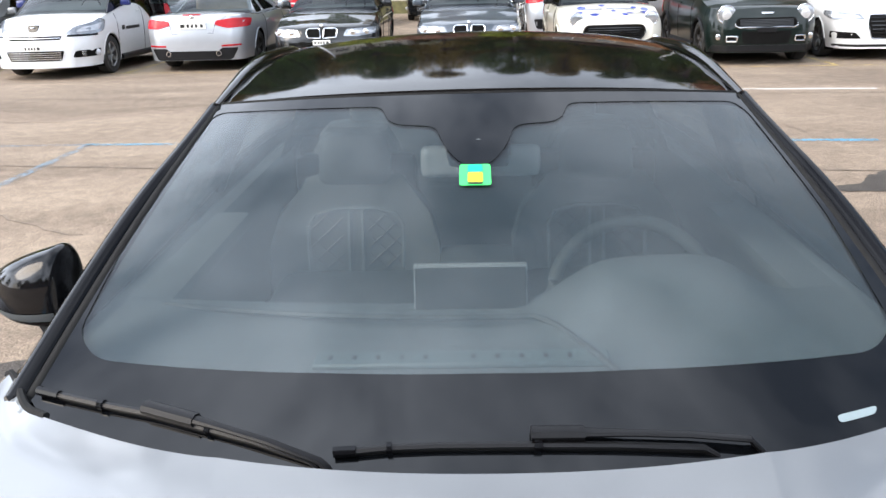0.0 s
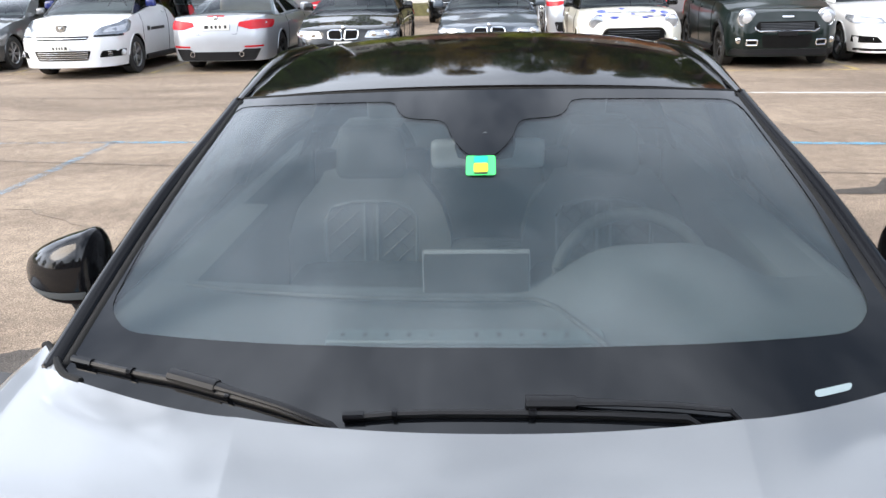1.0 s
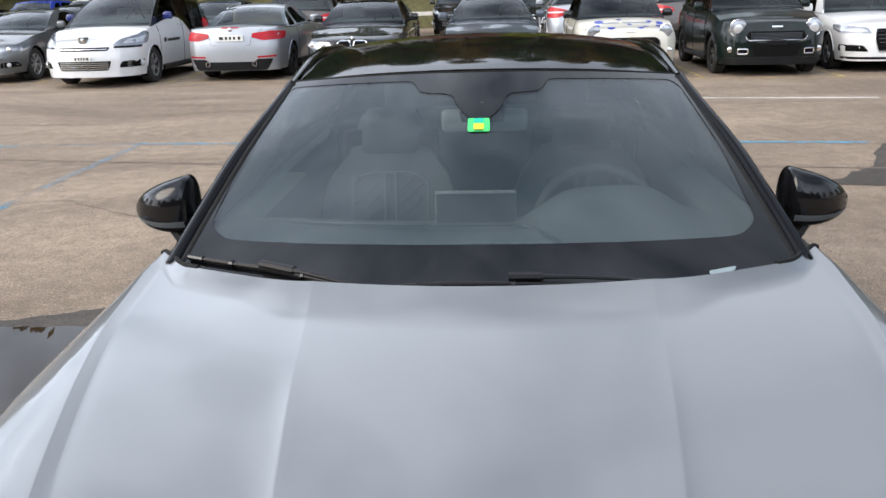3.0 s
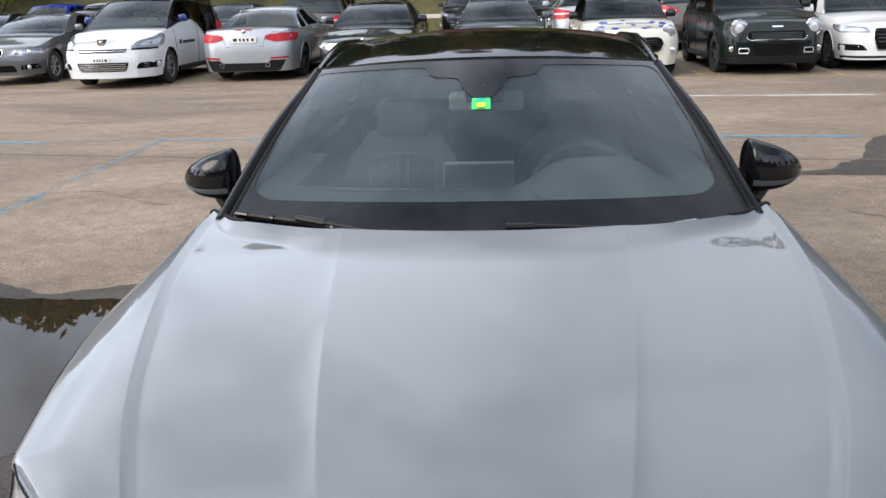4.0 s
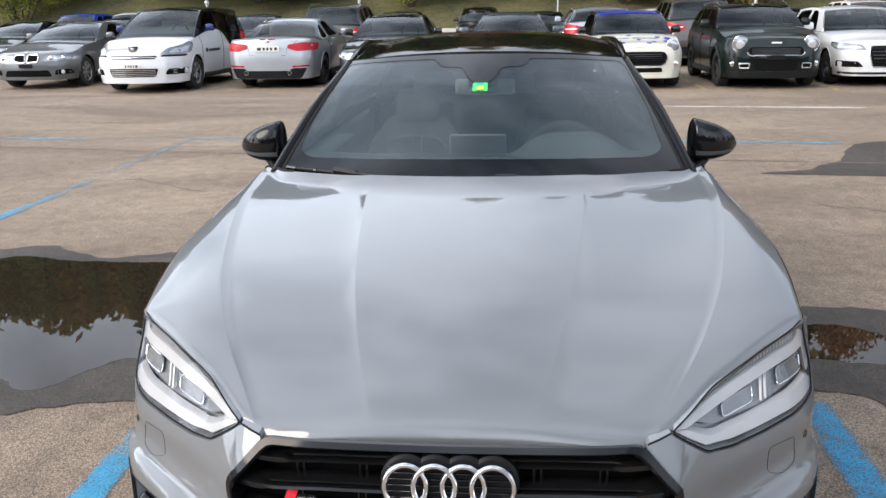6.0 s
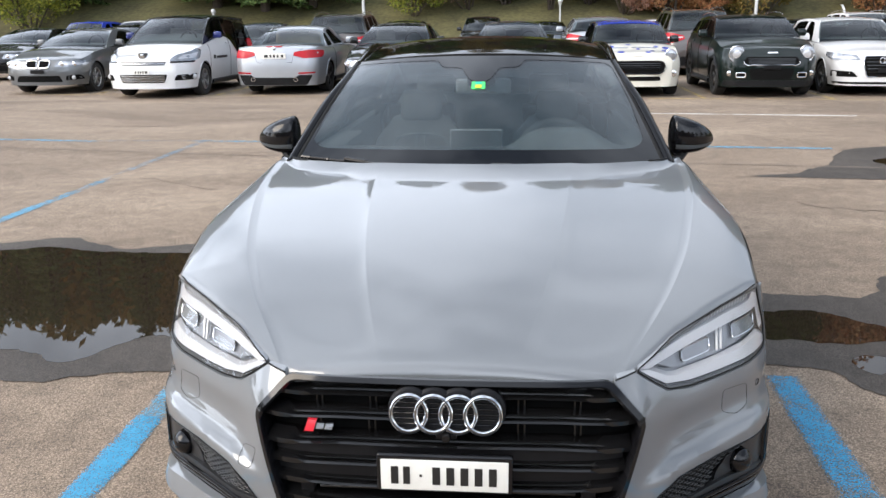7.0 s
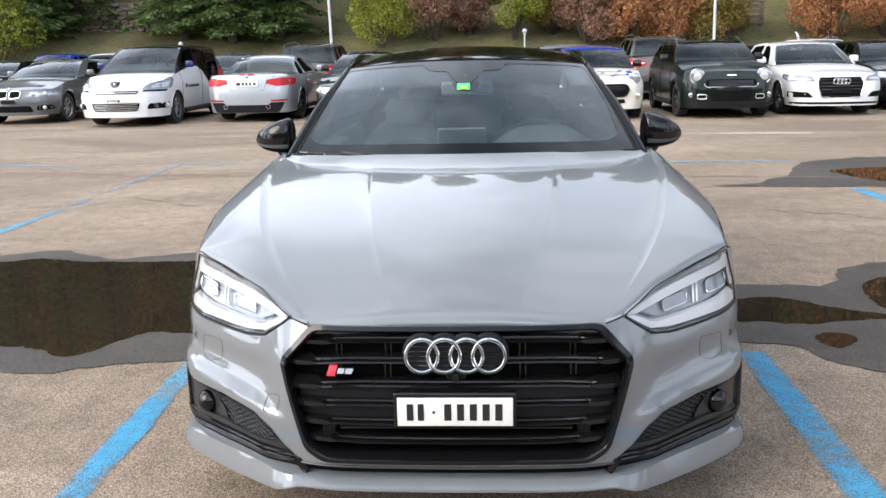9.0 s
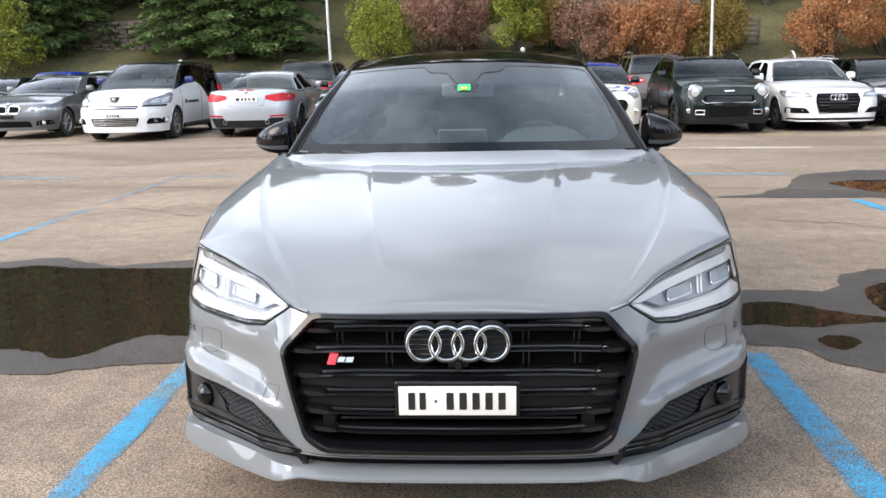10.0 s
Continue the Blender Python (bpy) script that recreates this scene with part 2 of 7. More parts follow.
M = {
    "asphalt": asphalt_material("asphalt", (0.222, 0.167, 0.122), (0.372, 0.289, 0.214), 0.42, 0.85),
    "damp": asphalt_material("damp asphalt", (0.060, 0.051, 0.044), (0.100, 0.085, 0.072), 0.45, 0.6, wet=True),
    "water": mat("standing water", (0.022, 0.016, 0.011), 0.015, spec=0.4, ior=1.33),
    "tar": mat("tar seam", (0.17, 0.135, 0.105), 0.8, noise_scale=3, noise_amount=0.3),
    "blue_line": worn_paint("blue road paint", (0.036, 0.29, 0.50), 0.80),
    "blue_far": worn_paint("pale worn blue road paint", (0.09, 0.34, 0.52), 0.90),
    "blue_ghost": worn_paint("rubbed out blue road paint", (0.20, 0.30, 0.38), 1.06),
    "white_line": worn_paint("white road paint", (0.72, 0.70, 0.66), 0.74),
    "yellow_line": worn_paint("yellow road paint", (0.62, 0.46, 0.16), 0.93),
    "grass": mat("autumn grass", (0.082, 0.074, 0.028), 0.9, noise_scale=0.6, noise_amount=0.5, bump=0.6, bump_scale=30),
    "paint_grey": mat("solid grey car paint", (0.150, 0.161, 0.172), 0.42, coat=1.0, coat_rough=0.02, noise_scale=0.5, noise_amount=0.015, spec=0.15),
    "black_gloss": mat("gloss black plastic", (0.005, 0.005, 0.006), 0.10, spec=0.4),
    "black_satin": mat("satin black plastic", (0.008, 0.008, 0.009), 0.40, noise_scale=4, noise_amount=0.2, spec=0.2),
    "black_matt": mat("matt black rubber", (0.010, 0.010, 0.010), 0.75, noise_scale=8, noise_amount=0.25, spec=0.2),
    "slat": mat("black grille slat", (0.006, 0.006, 0.0065), 0.17, spec=0.48),
    "dark_void": mat("dark recess", (0.005, 0.005, 0.005), 0.9, noise_scale=5, noise_amount=0.3, spec=0.1),
    "frit": mat("black glass print", (0.0025, 0.003, 0.004), 0.02, ior=1.5),
    "slot": mat("pale slot print", (0.24, 0.30, 0.32), 0.5),
    "roof_black": mat("gloss black roof paint", (0.004, 0.004, 0.005), 0.06, ior=1.3),
    "side_glass": pane_material("dark side glass", (0.17, 0.19, 0.19), 1.55, graze=0.4),
    "chrome": mat("chrome", (0.80, 0.81, 0.83), 0.06, metal=1.0),
    "silver": mat("silver trim", (0.62, 0.63, 0.65), 0.25, metal=1.0),
    "lamp_bar": mat("white light guide", (0.50, 0.505, 0.52), 0.25, coat=0.3),
    "lamp_inner": mat("lamp reflector", (0.27, 0.28, 0.30), 0.22, metal=0.5, noise_scale=9, noise_amount=0.22),
    "lamp_rib": mat("ribbed lamp trim", (0.27, 0.275, 0.29), 0.3, metal=0.4, noise_scale=60, noise_amount=0.2),
    "satin_grey": mat("satin anthracite plastic", (0.022, 0.0225, 0.024), 0.34, noise_scale=5, noise_amount=0.1),
    "far_bar": mat("bright lamp glass", (0.50, 0.51, 0.53), 0.2, coat=0.8),
    "far_inner": mat("silvered lamp bowl", (0.62, 0.63, 0.65), 0.25, metal=0.5, noise_scale=9, noise_amount=0.25),
    "far_lamp": mat("headlamp glass", (0.34, 0.36, 0.39), 0.15, metal=0.55, coat=1.0, noise_scale=7, noise_amount=0.4),
    "lens": pane_material("clear lamp lens", (0.97, 0.97, 0.97), 1.45),
    "glass": pane_material("windscreen glass", (0.30, 0.335, 0.34), 1.72),
    # pale colour stands in for the bright haze seen in the windscreen
    "film": painted_haze_material("hazy film on the glass", (0.55, 0.78, 0.94), 0.14),
    "far_glass": pane_material("car window glass", (0.30, 0.35, 0.35), 1.66),
    "far_side": pane_material("dark car window glass", (0.035, 0.042, 0.042), 1.5, graze=0.22),
    "plate": mat("white number plate", (0.74, 0.74, 0.70), 0.4, coat=0.3, noise_scale=6, noise_amount=0.04),
    "ink": mat("black plate print", (0.012, 0.012, 0.012), 0.5),
    "red": mat("red badge enamel", (0.55, 0.015, 0.03), 0.3, coat=0.5),
    "sticker": mat("green vignette sticker", (0.06, 0.80, 0.16), 0.5),
    "sticker_teal": mat("teal vignette print", (0.0, 0.45, 0.30), 0.5),
    "sticker_yellow": mat("yellow vignette print", (0.55, 0.80, 0.03), 0.5),
    "leather": mat("dark grey leather", (0.13, 0.148, 0.155), 0.5, noise_scale=9, noise_amount=0.15, bump=0.3, bump_scale=400),
    "dash": mat("soft dashboard skin", (0.22, 0.25, 0.265), 0.7, noise_scale=6, noise_amount=0.10, bump=0.1, bump_scale=900),
    "headliner": mat("dark cloth headliner", (0.09, 0.096, 0.10), 0.9, noise_scale=12, noise_amount=0.2, spec=0.1),
    "mirror_shell": mat("grey mirror shell", (0.50, 0.53, 0.55), 0.45, noise_scale=4, noise_amount=0.1),
    "screen": mat("dark display glass", (0.09, 0.10, 0.105), 0.4),
    "tyre": mat("tyre rubber", (0.018, 0.018, 0.018), 0.8, noise_scale=6, noise_amount=0.25),
    "rim": mat("alloy wheel", (0.42, 0.43, 0.44), 0.3, metal=0.9),
    "rim_dark": mat("black alloy wheel", (0.02, 0.02, 0.02), 0.3, coat=0.5),
    "tail_red": mat("red tail lamp lens", (0.40, 0.010, 0.018), 0.22, spec=0.3),
    "galvanised": mat("galvanised steel", (0.55, 0.56, 0.57), 0.45, metal=0.4, noise_scale=2, noise_amount=0.12),
    "wood": mat("weathered timber", (0.11, 0.085, 0.065), 0.8, noise_scale=3, noise_amount=0.35, bump=0.5, bump_scale=60),
    "stone": mat("rough stone", (0.125, 0.10, 0.08), 0.9, noise_scale=4, noise_amount=0.35, bump=0.8, bump_scale=25),
    "bark": mat("bark", (0.055, 0.042, 0.032), 0.9, noise_scale=5, noise_amount=0.4, bump=0.7, bump_scale=40),
    "house_wall": mat("white render wall", (0.62, 0.60, 0.55), 0.9, noise_scale=0.8, noise_amount=0.1),
    "roof_tile": mat("brown tile roof", (0.13, 0.07, 0.05), 0.8, noise_scale=3, noise_amount=0.3),
    "seat_light": mat("cream leather", (0.55, 0.47, 0.36), 0.55, noise_scale=8, noise_amount=0.1),
}


def car_paint(name, color, metal=0.0, rough=0.4):
    return mat(name, color, rough, metal=metal, coat=1.0, coat_rough=0.03, noise_scale=0.8, noise_amount=0.03, spec=0.08)


# ---- building helpers ----
def part(name, bm, material, parent=None, label="", smooth=True):
    """Links a bmesh as one mesh object under a thing or a part."""
    me = bpy.data.meshes.new(name)
    bm.to_mesh(me)
    bm.free()
    me.materials.append(material)
    if smooth:
        me.shade_smooth()
        me.set_sharp_from_angle(angle=radians(38))
    ob = new(name, me)
    ob.parent = parent
    if label:
        ob["label"] = label
    return ob


def raw_part(name, verts, faces, material, parent=None, label="", smooth=False):
    me = bpy.data.meshes.new(name)
    me.from_pydata([tuple(map(float, v)) for v in verts], [], [tuple(map(int, f)) for f in faces])
    me.validate()
    me.materials.append(material)
    if smooth:
        me.shade_smooth()
        me.set_sharp_from_angle(angle=radians(38))
    ob = new(name, me)
    ob.parent = parent
    if label:
        ob["label"] = label
    return ob


def thing(name, label, category, m=None, group="", kind=""):
    ob = new(name)
    ob.empty_display_size = 0.2
    tagged(ob, label, category, group, kind)
    if m is not None:
        ob.matrix_basis = m
    return ob


def spline(xs, ys):
    """A natural cubic spline, straight beyond its ends."""
    xs, ys = np.array(xs, float), np.array(ys, float)
    n = len(xs)
    h = np.diff(xs)
    a = np.zeros((n, n))
    r = np.zeros(n)
    a[0, 0] = a[-1, -1] = 1
    for i in range(1, n - 1):
        a[i, i - 1], a[i, i], a[i, i + 1] = h[i - 1], 2 * (h[i - 1] + h[i]), h[i]
        r[i] = 6 * ((ys[i + 1] - ys[i]) / h[i] - (ys[i] - ys[i - 1]) / h[i - 1])
    k = np.linalg.solve(a, r)

    def f(x):
        x = np.asarray(x, float)
        c = np.clip(x, xs[0], xs[-1])
        i = np.clip(np.searchsorted(xs, c) - 1, 0, n - 2)
        d0, d1, hi = c - xs[i], xs[i + 1] - c, h[i]
        return (k[i] * d1 ** 3 + k[i + 1] * d0 ** 3) / (6 * hi) + (ys[i] / hi - k[i] * hi / 6) * d1 + (ys[i + 1] / hi - k[i + 1] * hi / 6) * d0
    return f


def step01(x, lo, hi):
    s = np.clip((np.asarray(x, float) - lo) / (hi - lo), 0, 1)
    return s * s * (3 - 2 * s)


def grid_bm(pts):
    """A bmesh of quads from an array of points, rows by columns by 3."""
    bm = bmesh.new()
    r, c, _ = pts.shape
    vs = [[bm.verts.new(pts[i, j]) for j in range(c)] for i in range(r)]
    for i in range(r - 1):
        for j in range(c - 1):
            bm.faces.new((vs[i][j], vs[i][j + 1], vs[i + 1][j + 1], vs[i + 1][j]))
    return bm


def up_normals(bm, way):
    """Turns all faces to look along way."""
    way = Vector(way)
    bm.normal_update()
    total = sum((f.normal.dot(way) * f.calc_area() for f in bm.faces))
    if total < 0:
        bmesh.ops.reverse_faces(bm, faces=bm.faces[:])
    return bm


def skirt(bm, off):
    """Turns the open rim of a sheet inwards by off, so that it shows its thickness."""
    rim = [e for e in bm.edges if e.is_boundary]
    ret = bmesh.ops.extrude_edge_only(bm, edges=rim)
    for v in ret["geom"]:
        if isinstance(v, bmesh.types.BMVert):
            v.co += Vector(off)
    return bm


def inside(poly, pts):
    x, y = pts[:, 0], pts[:, 1]
    res = np.zeros(len(pts), bool)
    n = len(poly)
    for i in range(n):
        (x0, y0), (x1, y1) = poly[i], poly[(i + 1) % n]
        cond = (y0 > y) != (y1 > y)
        if y1 != y0:
            res ^= cond & (x < (x1 - x0) * (y - y0) / (y1 - y0) + x0)
    return res


def dense(poly, step):
    out = []
    for i in range(len(poly)):
        a, b = np.array(poly[i], float), np.array(poly[(i + 1) % len(poly)], float)
        n = max(1, int(math.ceil(np.linalg.norm(b - a) / step)))
        out += [tuple(a + (b - a) * k / n) for k in range(n)]
    return out


def rounded(poly, radius, n=4):
    """Rounds the corners of a polygon."""
    out = []
    m = len(poly)
    for i in range(m):
        p, a, b = (np.array(poly[k % m], float) for k in (i, i - 1, i + 1))
        da, db = a - p, b - p
        ra, rb = min(radius, np.linalg.norm(da) * 0.45), min(radius, np.linalg.norm(db) * 0.45)
        s, e = p + da / np.linalg.norm(da) * ra, p + db / np.linalg.norm(db) * rb
        for k in range(n + 1):
            t = k / n
            out.append(tuple((1 - t) ** 2 * s + 2 * t * (1 - t) * p + t * t * e))
    return out


def patch(poly, fn, step=0.03, holes=(), face=None, thick=None):
    """A sheet over a flat polygon with holes, carried onto a curved surface by fn(a, b) -> point."""
    from mathutils import geometry
    loops = [dense(poly, step)] + [dense(h, step) for h in holes]
    pts, edges = [], []
    for lp in loops:
        base = len(pts)
        pts += lp
        edges += [(base + i, base + (i + 1) % len(lp)) for i in range(len(lp))]
    rim = np.array(pts)
    lo, hi = rim.min(0), rim.max(0)
    gx, gy = np.meshgrid(np.arange(lo[0] + step / 2, hi[0], step), np.arange(lo[1] + step / 2, hi[1], step))
    g = np.stack([gx.ravel(), gy.ravel()], 1)
    if len(g):
        keep = inside(loops[0], g)
        for lp in loops[1:]:
            keep &= ~inside(lp, g)
        g = g[keep]
        if len(g):
            d = np.sqrt(((g[:, None, :] - rim[None, :, :]) ** 2).sum(2)).min(1)
            g = g[d > step * 0.45]
        pts = pts + [tuple(p) for p in g]
    vs, _, fs, *_ = geometry.delaunay_2d_cdt([Vector((float(a), float(b))) for a, b in pts], edges, [], 0, 1e-6)
    cen = np.array([np.mean([vs[i] for i in f], axis=0) for f in fs])
    ok = inside(loops[0], cen)
    for lp in loops[1:]:
        ok &= ~inside(lp, cen)
    bm = bmesh.new()
    bv = [bm.verts.new(fn(v[0], v[1])) for v in vs]
    for f, k in zip(fs, ok):
        if k:
            try:
                bm.faces.new([bv[i] for i in f])
            except ValueError:
                pass
    loose = [v for v in bm.verts if not v.link_faces]
    bmesh.ops.delete(bm, geom=loose, context="VERTS")
    if face is not None:
        up_normals(bm, face)
    if thick is not None:
        skirt(bm, thick)
    return bm


def tube(points, radius, sides=6, closed=False, flat=1.0, flat_axis=None):
    """A round bar along points; radius may be a list."""
    pts = [Vector(p) for p in points]
    n = len(pts)
    bm = bmesh.new()
    rings = []
    for i, p in enumerate(pts):
        a = pts[(i - 1) % n] if (closed or i > 0) else p
        b = pts[(i + 1) % n] if (closed or i < n - 1) else p
        t = (b - a).normalized()
        ref = Vector(flat_axis) if flat_axis else (Vector((0, 0, 1)) if abs(t.z) < 0.9 else Vector((1, 0, 0)))
        s = t.cross(ref).normalized()
        u = s.cross(t).normalized()
        r = radius[i] if isinstance(radius, (list, tuple)) else radius
        rings.append([bm.verts.new(p + s * math.cos(2 * math.pi * k / sides) * r + u * math.sin(2 * math.pi * k / sides) * r * flat) for k in range(sides)])
    for i in range(n if closed else n - 1):
        for k in range(sides):
            bm.faces.new((rings[i][k], rings[i][(k + 1) % sides], rings[(i + 1) % n][(k + 1) % sides], rings[(i + 1) % n][k]))
    if not closed:
        bm.faces.new(list(reversed(rings[0])))
        bm.faces.new(rings[-1])
    bmesh.ops.recalc_face_normals(bm, faces=bm.faces[:])
    return bm


def block(size, at=(0, 0, 0), bevel=0.01, seg=2, m=None, taper=None):
    """A box with rounded edges; taper scales its upper end in x and y."""
    bm = bmesh.new()
    bmesh.ops.create_cube(bm, size=1)
    for v in bm.verts:
        v.co = Vector((v.co.x * size[0], v.co.y * size[1], v.co.z * size[2]))
        if taper and v.co.z > 0:
            v.co.x *= taper[0]
            v.co.y *= taper[1]
    if bevel:
        bmesh.ops.bevel(bm, geom=bm.edges[:], offset=bevel, segments=seg, affect="EDGES", profile=0.6)
    bmesh.ops.transform(bm, matrix=Matrix.Translation(at) @ (m or Matrix()), verts=bm.verts[:])
    return bm


def join_bm(list_of):
    out = bmesh.new()
    for b in list_of:
        me = bpy.data.meshes.new("tmp")
        b.to_mesh(me)
        b.free()
        out.from_mesh(me)
        bpy.data.meshes.remove(me)
    return out


def lathe(profile, seg=28, axis="x"):
    """Turns a profile of (radius, along) round the x axis."""
    bm = bmesh.new()
    rings = []
    for r, a in profile:
        rings.append([bm.verts.new((a, r * math.cos(2 * math.pi * k / seg), r * math.sin(2 * math.pi * k / seg))) for k in range(seg)])
    for i in range(len(rings) - 1):
        for k in range(seg):
            bm.faces.new((rings[i][k], rings[i][(k + 1) % seg], rings[i + 1][(k + 1) % seg], rings[i + 1][k]))
    bmesh.ops.recalc_face_normals(bm, faces=bm.faces[:])
    return bm


# ---- ground ----
def blob(points, seed, amount=0.05, step=0.035):
    """A closed outline through points with an uneven edge."""
    pts = dense(rounded(points, 0.5, 5), step)
    out = []
    for i, (x, y) in enumerate(pts):
        k = noise.noise(Vector((x * 3.1, y * 3.1, seed))) + 0.5 * noise.noise(Vector((x * 9, y * 9, seed + 5)))
        j = noise.noise(Vector((x * 3.1, y * 3.1, seed + 11))) + 0.5 * noise.noise(Vector((x * 9, y * 9, seed + 17)))
        q = noise.noise(Vector((x * 24, y * 24, seed + 23)))
        out.append((x + k * amount + 0.016 * q, y + j * amount + 0.016 * noise.noise(Vector((x * 26, y * 26, seed + 29)))))
    return out


def flat_patch(name, poly, z, material, label, category, step=0.4):
    bm = patch(poly, lambda a, b: (a, b, z), step=step, face=(0, 0, 1))
    return tagged(part(name, bm, material), label, category, kind="structure")


def strip(name, a, b, width, z, material, label):
    """A straight painted line on the ground."""
    a, b = Vector((*a, 0)), Vector((*b, 0))
    s = (b - a).normalized().cross(Vector((0, 0, 1))) * width / 2
    n = max(2, int((b - a).length / 0.15))
    rows = []
    for i in range(n + 1):
        p = a.lerp(b, i / n)
        w = 1 + 0.06 * noise.noise(Vector((p.x * 7, p.y * 7, 3)))
        rows.append([(p.x + s.x * w * q, p.y + s.y * w * q, z) for q in (-1.12, -0.5, 0, 0.5, 1.12)])
    bm = up_normals(grid_bm(np.array(rows)), (0, 0, 1))
    lay = bm.loops.layers.uv.new("across")
    bm.verts.index_update()
    for f in bm.faces:
        for lp in f.loops:
            lp[lay].uv = ((-1.0, -0.5, 0.0, 0.5, 1.0)[lp.vert.index % 5], 0.0)
    return tagged(part(name, bm, material), label, "road marking", kind="structure")


gx = np.concatenate([[-400, -120, -60], np.linspace(-30, 30, 31), [60, 120, 400]])
gy = np.concatenate([[-400, -60], np.linspace(-12, 34, 47), [36]])
GX, GY = np.meshgrid(gx, gy)
tagged(part("ground", up_normals(grid_bm(np.stack([GX, GY, 0 * GX], 2)), (0, 0, 1)), M["asphalt"]),
       "pale brown worn asphalt of a car park", "asphalt", kind="structure")


def bank_z(x, y):
    rise = np.clip(y - 35.5, 0, None)
    return 0.10 + 0.38 * np.minimum(rise, 14) + 0.36 * np.clip(rise - 14, 0, 45) + 0.12 * np.sin(x * 0.31 + y * 0.2) * np.minimum(rise, 3) / 3


bx = np.concatenate([[-600, -200, -100], np.linspace(-60, 60, 61), [100, 200, 600]])
by = np.concatenate([[36.0, 36.3], np.linspace(37, 60, 24), [70, 90, 140, 600]])
BX, BY = np.meshgrid(bx, by)
BZ = bank_z(BX, BY)
BZ[0, :] = -0.2
tagged(part("grass_bank", up_normals(grid_bm(np.stack([BX, BY, BZ], 2)), (0, 0, 1)), M["grass"]), "mown autumn grass bank behind the car park", "grass", kind="structure")

# wet ground
flat_patch("damp_asphalt", blob([(-4.6, 3.3), (-3.33, 3.68), (-3.0, 3.84), (-2.69, 3.66), (-2.45, 3.52), (-2.05, 3.73), (-0.6, 3.6), (-0.5, 1.7), (-1.3, 1.57), (-1.7, 1.52), (-1.92, 1.37), (-2.3, 1.5), (-3.0, 1.4), (-4.4, 1.9)], 1.0),
           0.004, M["damp"], "dark damp asphalt round a puddle", "wet ground")
flat_patch("water", blob([(-4.4, 3.1), (-3.23, 3.47), (-3.03, 3.62), (-2.71, 3.46), (-1.94, 3.48), (-0.7, 3.4), (-0.75, 2.0), (-1.46, 1.95), (-1.64, 2.02), (-1.78, 1.72), (-1.9, 1.59), (-2.1, 1.79), (-2.6, 1.75), (-4.2, 2.1)], 2.0, 0.03),
           0.0055, M["water"], "still rain puddle mirroring trees and sky", "puddle")
flat_patch("damp_asphalt", blob([(0.5, 2.9), (1.56, 2.78), (1.86, 2.81), (2.0, 2.71), (2.21, 2.96), (2.33, 3.17), (2.63, 3.34), (3.8, 3.3), (3.6, 1.9), (2.4, 1.35), (1.78, 1.45), (1.56, 1.58), (1.47, 1.77), (0.6, 1.9)], 3.0),
           0.004, M["damp"], "dark damp asphalt round a puddle", "wet ground")
flat_patch("water", blob([(0.7, 2.6), (1.47, 2.5), (1.58, 2.55), (1.8, 2.48), (1.95, 2.28), (2.3, 2.15), (1.83, 2.1), (1.7, 2.04), (1.41, 2.1), (0.7, 2.2)], 4.0, 0.03),
           0.0055, M["water"], "narrow rain puddle beside the car", "puddle")
flat_patch("water", blob([(1.64, 1.89), (1.76, 1.96), (1.85, 1.89), (1.8, 1.78), (1.69, 1.71), (1.62, 1.78)], 5.0, 0.02), 0.0055, M["water"], "small round rain puddle", "puddle")
flat_patch("water", blob([(2.3, 2.9), (2.7, 3.0), (3.3, 2.8), (3.0, 2.2), (2.3, 2.2), (2.12, 2.35)], 6.0, 0.03), 0.0055, M["water"], "rain puddle on damp asphalt", "puddle")
flat_patch("damp_asphalt", blob([(2.2, 6.36), (2.79, 6.5), (3.23, 6.9), (3.47, 7.33), (3.73, 7.96), (4.22, 8.3), (5.04, 8.5), (7.5, 8.3), (7.4, 6.0), (4.0, 6.2), (3.11, 6.28)], 7.0, 0.06),
           0.004, M["damp"], "dark damp asphalt round a puddle", "wet ground")
flat_patch("water", blob([(3.83, 7.3), (4.1, 7.5), (5.2, 7.6), (6.6, 7.3), (6.0, 6.3), (4.2, 6.35), (3.95, 6.8)], 8.0, 0.05), 0.0055, M["water"], "shallow rain puddle mirroring the hedge", "puddle")

# painted lines and seams
strip("bay_line", (-1.250, 1.75), (-1.246, 1.15), 0.11, 0.005, M["blue_far"], "worn end of a blue parking bay line")
strip("bay_line", (-1.246, 1.15), (-1.236, -1.6), 0.115, 0.005, M["blue_line"], "fresh blue painted parking bay line")
strip("bay_line", (1.288, 1.68), (1.19, -1.6), 0.135, 0.005, M["blue_line"], "fresh blue painted parking bay line")
strip("bay_line", (-3.85, 8.75), (-3.85, 5.7), 0.12, 0.006, M["blue_ghost"], "rubbed out blue parking bay line")
strip("bay_line", (-3.84, 5.95), (-3.86, 4.0), 0.12, 0.005, M["blue_far"], "worn blue painted parking bay line")
strip("bay_line", (3.64, 6.1), (3.72, 4.2), 0.13, 0.005, M["blue_line"], "worn blue painted parking bay line")
strip("bay_line", (-9.5, 9.22), (-5.25, 8.68), 0.11, 0.006, M["blue_far"], "worn blue painted parking line")
strip("bay_line", (-5.25, 8.75), (-3.9, 8.72), 0.10, 0.006, M["blue_ghost"], "rubbed out blue parking line")
strip("bay_line", (-3.9, 8.72), (2.6, 8.24), 0.11, 0.006, M["blue_far"], "worn blue painted parking line")
strip("bay_line", (2.6, 8.24), (3.75, 8.13), 0.12, 0.005, M["blue_far"], "worn blue painted parking line")
strip("lane_line", (1.4, 11.93), (5.25, 11.41), 0.10, 0.006, M["white_line"], "white painted lane line")
